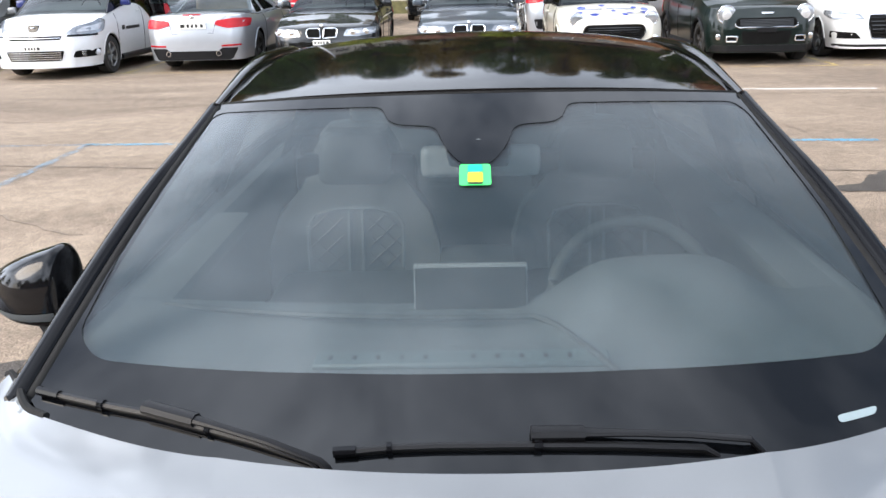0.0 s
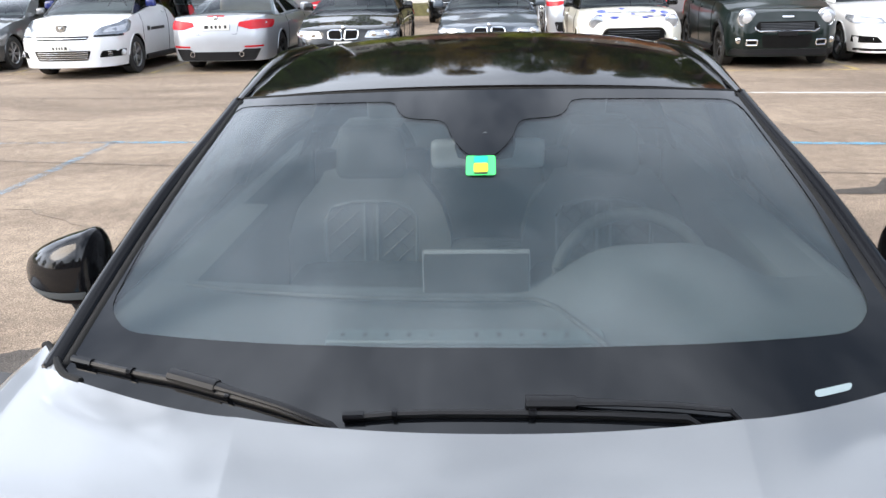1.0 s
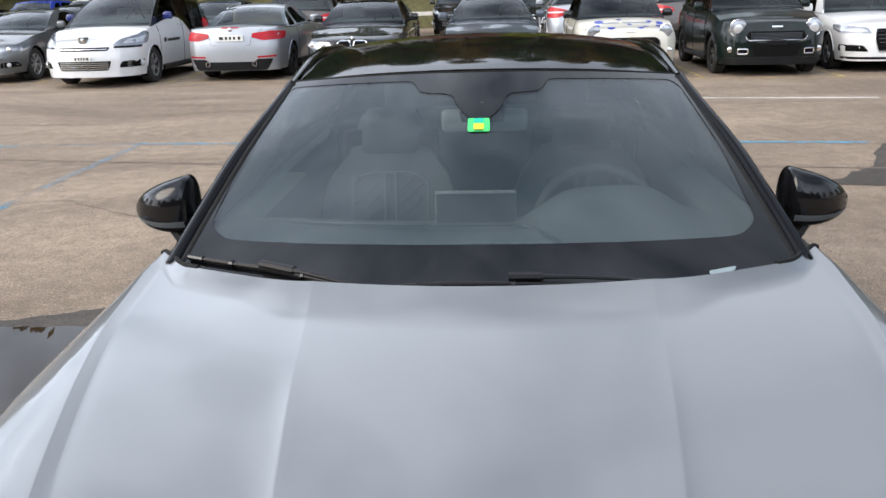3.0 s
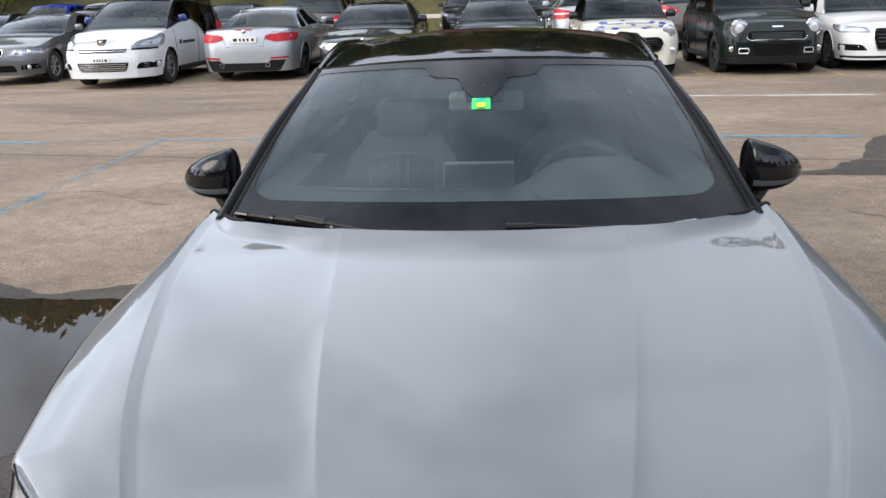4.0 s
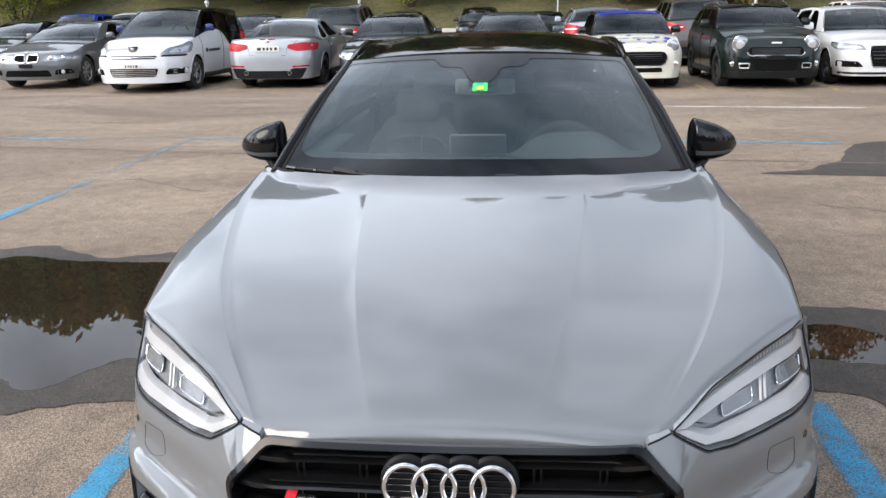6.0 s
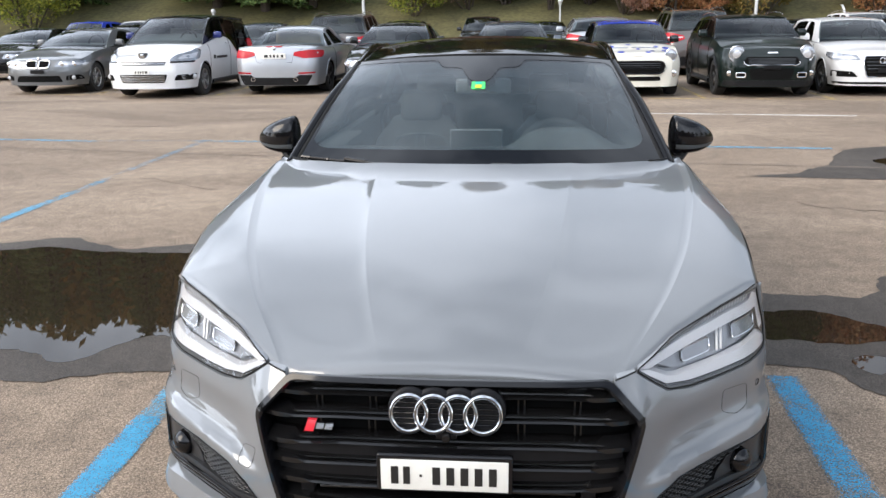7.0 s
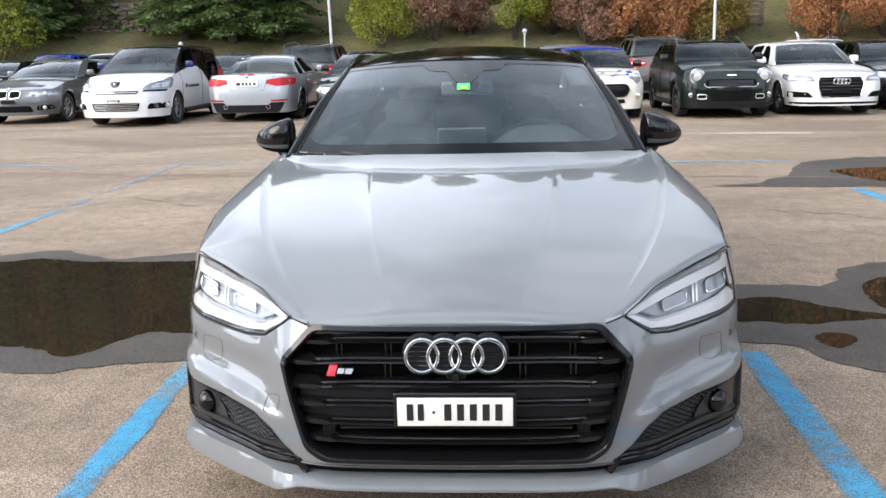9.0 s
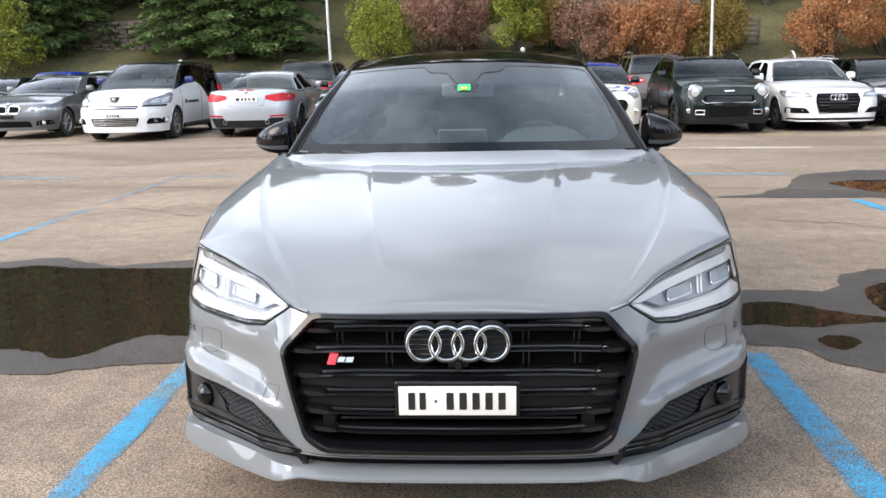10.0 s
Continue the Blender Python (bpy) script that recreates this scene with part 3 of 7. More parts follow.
strip("edge_line", (2.6, 14.34), (12.0, 13.5), 0.09, 0.006, M["yellow_line"], "faded yellow parking edge line")
strip("edge_line", (-10.5, 15.9), (-3.8, 15.2), 0.08, 0.006, M["yellow_line"], "faded yellow parking edge line")
for x0, x1, y0 in ((-8.95, -8.85, 15.7), (-6.1, -6.0, 15.5), (-3.65, -3.6, 15.2), (-1.2, -1.15, 14.9), (1.25, 1.3, 14.6), (3.63, 3.7, 14.35), (5.87, 5.95, 14.1), (8.2, 8.3, 13.9), (10.6, 10.7, 13.7)):
    strip("bay_line", (x0, y0), (x1, y0 + 5.0), 0.10, 0.006, M["yellow_line"], "faded yellow parking bay line")
for a, b in (((-9.0, 8.6), (-2.2, 7.46)), ((-2.2, 7.46), (2.4, 7.05)), ((2.4, 7.05), (8.5, 6.2)), ((-12, 13.0), (-3.5, 11.9)), ((-3.5, 11.9), (9, 10.7))):
    strip("tar_seam", a, b, 0.022, 0.005, M["tar"], "tarred seam in the asphalt")


for seed, (x, y), (dx, dy) in ((1, (3.05, 9.6), (0.35, -1.5)), (2, (-6.3, 10.4), (1.6, -0.25)), (3, (3.3, 6.9), (1.2, 0.15)), (4, (-2.6, 5.6), (-0.9, 0.5)), (5, (2.4, 5.2), (0.8, -0.5))):
    rng = np.random.default_rng(seed)
    pts = [(x + dx * k / 9 + rng.uniform(-0.07, 0.07), y + dy * k / 9 + rng.uniform(-0.07, 0.07)) for k in range(10)]
    crack = tube([(a, b, 0.0035) for a, b in pts], [0.002] + [float(q) for q in rng.uniform(0.004, 0.009, 8)] + [0.002], 5, flat=0.25)
    tagged(part("crack", crack, M["tar"]), "thin dark crack in the worn asphalt", "crack", kind="structure")

# ---- parked cars ----
def wheel_parts(parent, r, w, at, side, rim_material, spokes=5):
    """A wheel: tyre, with its rim, hub and spokes as one casting."""
    prof = [(r * 0.66, -w / 2), (r * 0.93, -w / 2), (r, -w * 0.36), (r, w * 0.36), (r * 0.93, w / 2), (r * 0.66, w / 2), (r * 0.64, w * 0.3), (r * 0.62, -w * 0.4), (r * 0.66, -w / 2)]
    ty = part("wheel", lathe(prof, 26), M["tyre"], parent)
    ty.matrix_basis = pose(*at, 0, 0, 0 if side > 0 else 180)
    bits = [lathe([(0.0, w * 0.32), (r * 0.15, w * 0.32), (r * 0.17, w * 0.2), (0.001, w * 0.05)], 14),
            lathe([(r * 0.60, w * 0.38), (r * 0.66, w * 0.44), (r * 0.66, w * 0.1), (r * 0.60, w * 0.1), (r * 0.60, w * 0.38)], 26)]
    for k in range(spokes):
        b = block((w * 0.22, r * 0.13, r * 0.52), (w * 0.26, 0, r * 0.37), 0.006, 1, taper=(1.0, 1.6))
        bmesh.ops.transform(b, matrix=Matrix.Rotation(2 * math.pi * k / spokes, 4, "X"), verts=b.verts[:])
        bits.append(b)
    part("rim", join_bm(bits), rim_material, ty)
    part("brake_disc", lathe([(0.001, -w * 0.05), (r * 0.45, -w * 0.05), (r * 0.45, -w * 0.12), (0.001, -w * 0.12)], 20), M["black_satin"], ty)
    return ty


def parked_car(name, label, m, paint, s, group="parked cars"):
    """A parked car from its side outline; s holds its sizes and the style of its face."""
    car = thing(name, label, "car", m, group)
    L, W, H = s["L"], s["W"] / 2, s["H"]
    r, fo, wb = s.get("r", 0.32), s.get("fo", 0.85), s["wb"]
    yc, yr0, yr1, yg = s["yc"], s["yr0"], s["yr1"], s["yg"]     # cowl, roof's front and rear, foot of the rear window
    zn, zc, zb, zt = s["zn"], s["zc"], s["zb"], s["zt"]         # nose, cowl, rear belt, tail
    sill, bow, lean = 0.20, s.get("bow", 0.16), s.get("lean", 0.16)
    deck = spline([-0.1, 0.0, 0.35, yc * 0.6, yc, (yc + yg) / 2, yg, L - 0.12, L + 0.1], [zn - 0.05, zn, zn + 0.35 * (zc - zn), zn + 0.75 * (zc - zn), zc, (zc + zb) / 2 + 0.01, zb, zt, zt - 0.04])
    ends = s.get("ends", (0.12, 0.10))

    def half(y):
        y = np.asarray(y, float)
        return W * (1 - 0.6 * ends[0] * np.clip((0.8 - y) / 0.8, 0, 1) ** 2 - 0.6 * ends[1] * np.clip((y - L + 0.8) / 0.8, 0, 1) ** 2 - 0.20 * np.clip((0.26 - y) / 0.26, 0, 1) ** 2.6 - 0.17 * np.clip((y - L + 0.22) / 0.22, 0, 1) ** 2.6)

    def prof(z, top):
        k = (z - sill) / max(top - sill, 0.1)
        return 0.945 + 0.055 * math.sin(min(max(k, 0), 1) * math.pi * 0.80) ** 0.8 - 0.045 * max(0, k - 0.82) / 0.18

    def warp(x, y, z):
        f = 1 - (x / W) ** 2
        up = max(0.0, (z - 0.45) / 0.35)
        yf = max(0.0, 1 - y / 0.8)
        yr = max(0.0, 1 - (L - y) / 0.8)
        y2 = y - bow * (f - 0.5) * yf + lean * up * up * yf
        y2 += bow * 0.6 * (f - 0.5) * yr - s.get("tail_lean", 0.05) * up * up * yr
        return (x, y2, z)

    arches = [(fo, r * 1.13), (fo + wb, r * 1.13)]

    def low(y):
        z = sill
        for c, ra in arches:
            if abs(y - c) < ra:
                z = max(z, r + math.sqrt(ra * ra - (y - c) ** 2))
        return z

    st = set(np.linspace(0, L, 30).tolist() + [0.008, 0.025, 0.05, 0.08, 0.12, 0.18, 0.25, L - 0.25, L - 0.18, L - 0.12, L - 0.08, L - 0.05, L - 0.025, L - 0.008])
    for c, ra in arches:
        for k in range(17):
            st.add(c - ra * math.cos(math.pi * k / 16) * 1.0001)
    st = sorted(st)
    nv, nd = 8, 7
    rows = []
    for y in st:
        top = float(deck(y)) - 0.05
        b = min(low(y), top - 0.05)
        w = float(half(y))
        ring = []
        for k in range(nv):
            z = b + (top - b) * k / (nv - 1)
            ring.append((w * prof(z, top), z))
        x1 = ring[-1][0]
        for k in range(1, nd + 1):
            t = k / nd
            ring.append((x1 * (1 - t), top + 0.05 * math.sin(t * math.pi / 2) ** 0.7))
        rows.append([warp(x, y, z) for x, z in ring] + [warp(-x, y, z) for x, z in reversed(ring[:-1])])
    rows = np.array(rows)
    bm = grid_bm(rows)
    for end in (0, -1):
        ring = rows[end]
        n = len(ring)
        cap = []
        y = st[end]
        for k in range(nv):
            x0, z = abs(ring[k][0]), ring[k][2]
            cap.append([warp(x0 * u, y, z) for u in np.linspace(1, -1, 15)])
        top_row = ring[nv - 1:n - nv + 1]
        cap.append([top_row[round(i)] for i in np.linspace(0, len(top_row) - 1, 15)])
        b2 = grid_bm(np.array(cap))
        bm = join_bm([bm, b2])
    bmesh.ops.remove_doubles(bm, verts=bm.verts[:], dist=0.001)
    bmesh.ops.recalc_face_normals(bm, faces=bm.faces[:])
    part("body", bm, paint, car)
    part("underbody", block((W * 1.7, L - 0.5, 0.28), (0, L / 2, 0.36), 0.05), M["dark_void"], car)

    def side_x(y, z):
        return float(half(y)) * prof(z, float(deck(y)) - 0.05)

    def corner(extra, wc):
        """Distance from the nose or tail at which the flank has swung out by extra, then straight back along it."""
        gain = 0.19 * W
        if extra < gain:
            return 0.26 * (1 - (1 - extra / gain) ** (1 / 2.6))
        return 0.26 + (extra - gain) * 1.3

    def face_pt(a, z, end=0, off=0.006):
        """A point of the nose (end 0) or tail (1), that runs on round the corner onto the flank."""
        y0 = 0.0 if end == 0 else L
        top = float(deck(y0)) - 0.05
        wc = float(half(y0)) * prof(z, top)
        sgn = 1 if a >= 0 else -1
        d = -1 if end == 0 else 1
        if abs(a) <= wc:
            p = warp(a, y0, z)
            return (p[0], p[1] + d * off, p[2])
        y = corner(abs(a) - wc, wc) if end == 0 else L - corner(abs(a) - wc, wc)
        p = warp(sgn * side_x(y, z), y, z)
        return (p[0] + sgn * off, p[1], p[2])

    def stick(name2, poly, material, end=0, off=0.006, label2="", thick=0.02, step=0.05):
        d = -1 if end == 0 else 1
        return part(name2, patch(poly, lambda a, z: face_pt(a, z, end, off), step, face=(0, d, 0), thick=(0, -d * thick, 0)), material, car, label2)

    def both(name2, poly, material, end=0, off=0.006, label2=""):
        stick(name2, poly, material, end, off, label2)
        stick(name2, [(-a, b) for a, b in reversed(poly)], material, end, off, label2)

    # cabin
    rdrop = s.get("roof_drop", 0.06)
    roof_core = spline([yr0 - 0.05, yr0 + 0.25 * (yr1 - yr0), (yr0 + yr1) / 2, yr0 + 0.78 * (yr1 - yr0), yr1 + 0.05], [H - 0.045, H - 0.005, H, H - rdrop * 0.35, H - rdrop])

    def roof_z(y):
        return float(roof_core(min(y, yr1))) if y <= yr1 else H - rdrop + (zb - H + rdrop) * (y - yr1) / max(yg - yr1, 0.05)
    wr = s.get("wr", 0.70) * W

    def belt_pt(y):
        return side_x(y, float(deck(y)) - 0.05) - 0.015, float(deck(y)) - 0.035

    def side_pt(a, b, off=0.0):
        """The cabin's flank: a along the car, b from belt (0) to roof (1)."""
        bx0, bz0 = belt_pt(a)
        k = min(max((a - yr1) / max(L - yr1, 0.1), 0), 1) * 0.10
        x = bx0 + (wr * (1 - k) - bx0) * b ** 0.9
        zt2 = float(roof_z(min(max(a, yr0), yg)))
        return x + off, a, bz0 + (zt2 - bz0 - 0.035) * b

    # the flank's outline: (along, height 0..1)
    ya, yd = yc + 0.02, min(yg, L - 0.05)
    fl = [(ya, 0.0), (yd, 0.0)]
    nrear = 6
    for k in range(1, nrear):
        t = k / nrear
        fl.append((yd + (yr1 - yd) * t, min(1.0, t * 1.25)))
    fl += [(yr1, 1.0), (yr0, 1.0)]
    side_label = s.get("pillar", paint)
    wins = s["wins"]
    holes = []
    for w0, w1, t0, t1 in wins:      # foot's start and end, top's start and end
        holes.append(rounded([(w0, 0.07), (w1, 0.07), (t1, 0.88), (t0, 0.88)], 0.10, 4))

    # heights are scaled so that the flat outline keeps its shape
    def fl_pt(a, b, sgn, off):
        x, y, z = side_pt(a, b / 0.5, off)
        return (sgn * x, y, z)
    sc = [(a, b * 0.5) for a, b in fl]
    hs = [[(a, b * 0.5) for a, b in h] for h in holes]
    for sgn in (1, -1):
        part("cabin_side", patch(sc, lambda a, b: fl_pt(a, b, sgn, 0.0), 0.10, hs, face=(sgn, 0, 0), thick=(-sgn * 0.03, 0, 0)), side_label, car)
        for h in hs:
            part("side_window", patch(h, lambda a, b: fl_pt(a, b, sgn, -0.012), 0.15, face=(sgn, 0, 0)), M["far_side"], car).visible_shadow = False

    def screen(foot_y, foot_bow, top_y, top_bow, nm, off=0.0, trans=True):
        rows2 = []
        for t in np.linspace(0, 1, 9):
            line = []
            for u in np.linspace(-1, 1, 15):
                xb, zb0 = belt_pt(foot_y)
                xa = (xb - 0.02) * (1 - t) + (wr - 0.015) * t
                z0 = float(deck(foot_y)) - 0.025
                z1 = float(roof_z(top_y)) - 0.012
                crown = 0.035 * (1 - u * u) * t
                y = foot_y + foot_bow * (1 - u * u) + (top_y + top_bow * (1 - u * u) - foot_y - foot_bow * (1 - u * u)) * t
                z = z0 + (z1 - z0) * t + crown - 0.035 * t + 0.04 * math.sin(math.pi * t)
                line.append((u * xa, y, z))
            rows2.append(line)
        b3 = up_normals(grid_bm(np.array(rows2)), (0, -1 if top_y > foot_y else 1, 0.5))
        ob = part(nm, b3, M["far_glass"], car)
        ob.visible_shadow = False
        return ob
    screen(yc + 0.06, -0.16, yr0, -0.06, "windscreen")
    screen(yg - 0.02, s.get("rear_bow", 0.10), yr1, 0.05, "rear_window")
    rr = []
    for y in np.linspace(yr0 - 0.02, yr1 + 0.02, 12):
        rr.append([(u * (wr + 0.01), y + (-0.06 if y < (yr0 + yr1) / 2 else 0.05) * (1 - u * u) * (abs(2 * (y - yr0) / (yr1 - yr0) - 1)), float(roof_z(y)) - 0.035 * u * u - 0.03 * u ** 6) for u in np.linspace(-1, 1, 15)])
    part("roof", skirt(up_normals(grid_bm(np.array(rr)), (0, 0, 1)), (0, 0, -0.03)), s.get("roof", paint), car)
    if s.get("rails"):
        for sgn in (1, -1):
            part("roof_rail", tube([(sgn * wr * 0.95, y, float(roof_z(y)) + 0.015 + 0.03 * math.sin(math.pi * t) ** 0.4) for t, y in zip(np.linspace(0, 1, 9), np.linspace(yr0 + 0.15, yr1 - 0.1, 9))], 0.016), M["silver"], car)
    # dark inside with seats
    rows3 = []
    for y in np.linspace(yc + 0.12, min(yg, L - 0.2) - 0.08, 8):
        rows3.append([(u * (belt_pt(y)[0] - 0.08), y, float(deck(y)) + 0.018) for u in np.linspace(-1, 1, 5)])
    part("cabin_trim", up_normals(grid_bm(np.array(rows3)), (0, 0, 1)), M["dash"], car)
    ys = yr0 + 0.35 * (yr1 - yr0)
    seat_m = M[s.get("seat", "leather")]
    zs0 = float(deck(ys))
    for sx in (-0.37, 0.37):
        bits = [block((0.46, 0.16, 0.30), (sx, ys + 0.1, zs0 + 0.12), 0.05, 2, taper=(0.85, 0.8)), block((0.25, 0.10, 0.17), (sx, ys + 0.13, min(zs0 + 0.37, H - 0.16)), 0.04, 2)]
        part("seat", join_bm(bits), seat_m, car)
    if s.get("rear_seats", True):
        part("rear_bench", block((1.05, 0.16, 0.24), (0, yr1 - 0.25, zs0 + 0.10), 0.05, 2, taper=(0.9, 0.8)), seat_m, car)
    part("steering_wheel", tube([(0.36 + 0.18 * math.cos(t), yc + 0.50 + 0.05 * math.sin(t), zc + 0.06 + 0.17 * math.sin(t)) for t in np.linspace(0, 2 * math.pi, 20, endpoint=False)], 0.014, 6, closed=True), M["black_satin"], car)
    # wheels and door mirrors
    for c in (fo, fo + wb):
        for sgn in (1, -1):
            wheel_parts(car, r, 0.21, (sgn * (W - 0.125), c, r), sgn, s.get("rim", M["rim"]), s.get("spokes", 5))
    ymr = s.get("ym", yc + 0.45)
    for sgn in (1, -1):
        xb, zb0 = belt_pt(ymr)
        bmm = block((0.20, 0.11, 0.14), (sgn * (xb + 0.13), ymr, zb0 + 0.09), 0.045, 3, taper=(0.85, 0.8))
        mm = part("door_mirror", bmm, s.get("mirror", paint), car)
        part("mirror_foot", block((0.10, 0.05, 0.04), (sgn * (xb + 0.03), ymr, zb0 + 0.03), 0.012, 1), M["black_satin"], mm)
    # flank details: door joints, handles, sill
    for sgn in (1, -1):
        for yy in s.get("joints", (yc + 0.15, yc + 1.25)):
            z1 = float(deck(yy)) - 0.06
            pts = [(sgn * (side_x(yy, z) + 0.0015), yy, z) for z in np.linspace(0.30, z1, 9)]
            part("door_joint", tube(pts, 0.005, 5), M["black_matt"], car)
        for yy in s.get("handles", (yc + 1.1,)):
            zz = float(deck(yy)) - 0.17
            part("door_handle", block((0.03, 0.18, 0.03), (sgn * (side_x(yy, zz) + 0.01), yy, zz), 0.01, 2), s.get("handle", paint), car)
        zz = 0.25
        pts = [(sgn * (side_x(yy, zz) + 0.004), yy, zz) for yy in np.linspace(fo + r * 1.2, fo + wb - r * 1.2, 10)]
        part("sill", tube(pts, 0.045, 8, flat=1.2), s.get("sill", M["black_satin"]), car)
        for c, ra in arches:
            arc = []
            for t in np.linspace(0.05, math.pi - 0.05, 17):
                yy, z = c - ra * math.cos(t) * 0.99, r + ra * math.sin(t) * 0.99
                arc.append((sgn * (side_x(yy, z) + 0.002), warp(side_x(yy, z), yy, z)[1], z))
            part("arch_lip", tube(arc, s.get("lip", 0.012), 6), s.get("lip_mat", paint), car)
            well = [[(sgn * (W - 0.01 - 0.30 * k), c - ra * 0.985 * math.cos(t), r + ra * 0.985 * math.sin(t)) for t in np.linspace(-0.5, math.pi + 0.5, 18)] for k in (0.12, 1)]
            part("wheel_well", grid_bm(np.array(well)), M["dark_void"], car)
            part("wheel_well", block((0.02, ra * 1.9, ra * 1.3), (sgn * (W - 0.32), c, r + 0.06), 0), M["dark_void"], car)
    def top_pt(x, y, off=0.004):
        top = float(deck(y)) - 0.05
        x1 = side_x(y, top)
        t = 1 - min(abs(x) / x1, 1)
        p = warp(x, y, top + 0.05 * math.sin(t * math.pi / 2) ** 0.7)
        return (p[0], p[1], p[2] + off)
    for cx, cy, rad in s.get("spots", ()):
        ring2 = [(cx + rad * math.cos(t), cy + 1.3 * rad * math.sin(t)) for t in np.linspace(0, 2 * math.pi, 16, endpoint=False)]
        part("spot", patch(ring2, top_pt, 0.06, face=(0, 0, 1)), P_BLUE, car)
    for x0, x1, y0, y1 in s.get("top_bars", ()):
        part("print_bar", patch([(x0, y0), (x1, y0), (x1, y1), (x0, y1)], top_pt, 0.06, face=(0, 0, 1)), M["silver"], car)
    for y0, y1, z0, z1 in s.get("side_bars", ()):
        for sgn in (1, -1):
            part("print_bar", patch([(y0, z0), (y1, z0), (y1, z1), (y0, z1)], lambda a, b: (sgn * (side_x(a, b) + 0.004), a, b), 0.1, face=(sgn, 0, 0)), M["ink"], car)
    s["face"](car, s, stick, both, face_pt, paint)
    return car


def plate_on(car, face_pt, end, x, z, w=0.50, h=0.11, dark=False, off=0.02):
    """A number plate with bars in place of its characters."""
    d = -1 if end == 0 else 1
    p = face_pt(x, z, end, off)
    pl = part("number_plate", block((w, 0.012, h), p, 0.004, 1), M["black_satin"] if dark else M["plate"], car)
    if not dark:
        for k, (a, b) in enumerate(((-0.42, -0.30), (-0.22, -0.12), (-0.07, 0.03), (0.08, 0.18), (0.23, 0.42))):
            part("print_bar", block(((b - a) * w * 0.8, 0.003, h * 0.5), (p[0] + (a + b) / 2 * w, p[1] + d * 0.007, p[2]), 0), M["ink"], pl)
    return pl


def disc_on(car, face_pt, name, x, z, rad, material, end=0, off=0.02, label="", dome=0.02, parent=None):
    d = -1 if end == 0 else 1
    p = face_pt(x, z, end, off)
    b = lathe([(rad, -0.02), (rad, 0.0), (rad * 0.8, dome * 0.6), (rad * 0.4, dome), (0.0005, dome * 1.05)], 24)
    bmesh.ops.transform(b, matrix=Matrix.Translation(p) @ Matrix.Rotation(radians(90 * d), 4, "Z"), verts=b.verts[:])
    return part(name, b, material, parent or car, label)


def lamp_pair(both, poly, inner, body_label="clear headlamp"):
    both("headlamp", poly, M["far_lamp"], 0, 0.010, body_label)
    both("lamp_reflector", inner, M["far_inner"], 0, 0.014)


def bars(stick, name, x, z0, z1, n, material, end=0, off=0.02, h=0.012):
    for k in range(n):
        z = z0 + (z1 - z0) * (k + 0.5) / n
        stick(name, [(-x, z - h / 2), (x, z - h / 2), (x, z + h / 2), (-x, z + h / 2)], material, end, off, "", 0.015)


def tail_lamps(both, stick, s, z0=0.78, z1=0.92, xi=0.42, xo=1.05):
    both("tail_lamp", [(xi, z0 + 0.02), (xo, z0 - 0.01), (xo, z1), (xi, z1 - 0.02)], M["tail_red"], 1, 0.010)
    stick("bumper_insert", rounded([(-0.6, 0.26), (0.6, 0.26), (0.66, 0.40), (-0.66, 0.40)], 0.04), M["black_satin"], 1, 0.008)


def face_kidney(car, s, stick, both, face_pt, paint):
    zg = s["zn"] - 0.09
    for sgn in (1, -1):
        poly = rounded([(sgn * 0.02, zg - 0.09), (sgn * 0.24, zg - 0.08), (sgn * 0.27, zg + 0.03), (sgn * 0.22, zg + 0.07), (sgn * 0.04, zg + 0.07)], 0.03)
        g = stick("kidney_grille", poly, M["dark_void"], 0, 0.004, "black kidney grille with chrome rim")
        part("rim", tube([face_pt(a, b, 0, 0.014) for a, b in poly], 0.010, 6, closed=True), M["chrome"], g)
    lamp_pair(both, rounded([(0.36, zg - 0.06), (0.62, zg - 0.07), (0.98, zg - 0.02), (1.02, zg + 0.06), (0.72, zg + 0.06), (0.42, zg + 0.05)], 0.03),
              rounded([(0.44, zg - 0.03), (0.78, zg - 0.03), (0.82, zg + 0.02), (0.46, zg + 0.03)], 0.02))
    for x in (0.52, 0.70):
        for sgn in (1, -1):
            disc_on(car, face_pt, "lamp_lens", sgn * x, zg - 0.005, 0.05, M["chrome"], 0, 0.02)
    stick("air_intake", rounded([(-0.52, 0.27), (0.52, 0.27), (0.46, 0.40), (-0.46, 0.40)], 0.04), M["dark_void"], 0, 0.006)
    both("fog_intake", rounded([(0.58, 0.30), (0.82, 0.32), (0.80, 0.42), (0.60, 0.40)], 0.03), M["dark_void"], 0, 0.006)
    for sgn in (1, -1):
        disc_on(car, face_pt, "fog_lamp", sgn * 0.70, 0.36, 0.045, M["far_bar"], 0, 0.012)
    plate_on(car, face_pt, 0, 0, 0.49, 0.30, 0.08, dark=s.get("dark_plate", False))
    disc_on(car, face_pt, "emblem", 0, zg + 0.11, 0.035, M["silver"], 0, 0.008)
    tail_lamps(both, stick, s)


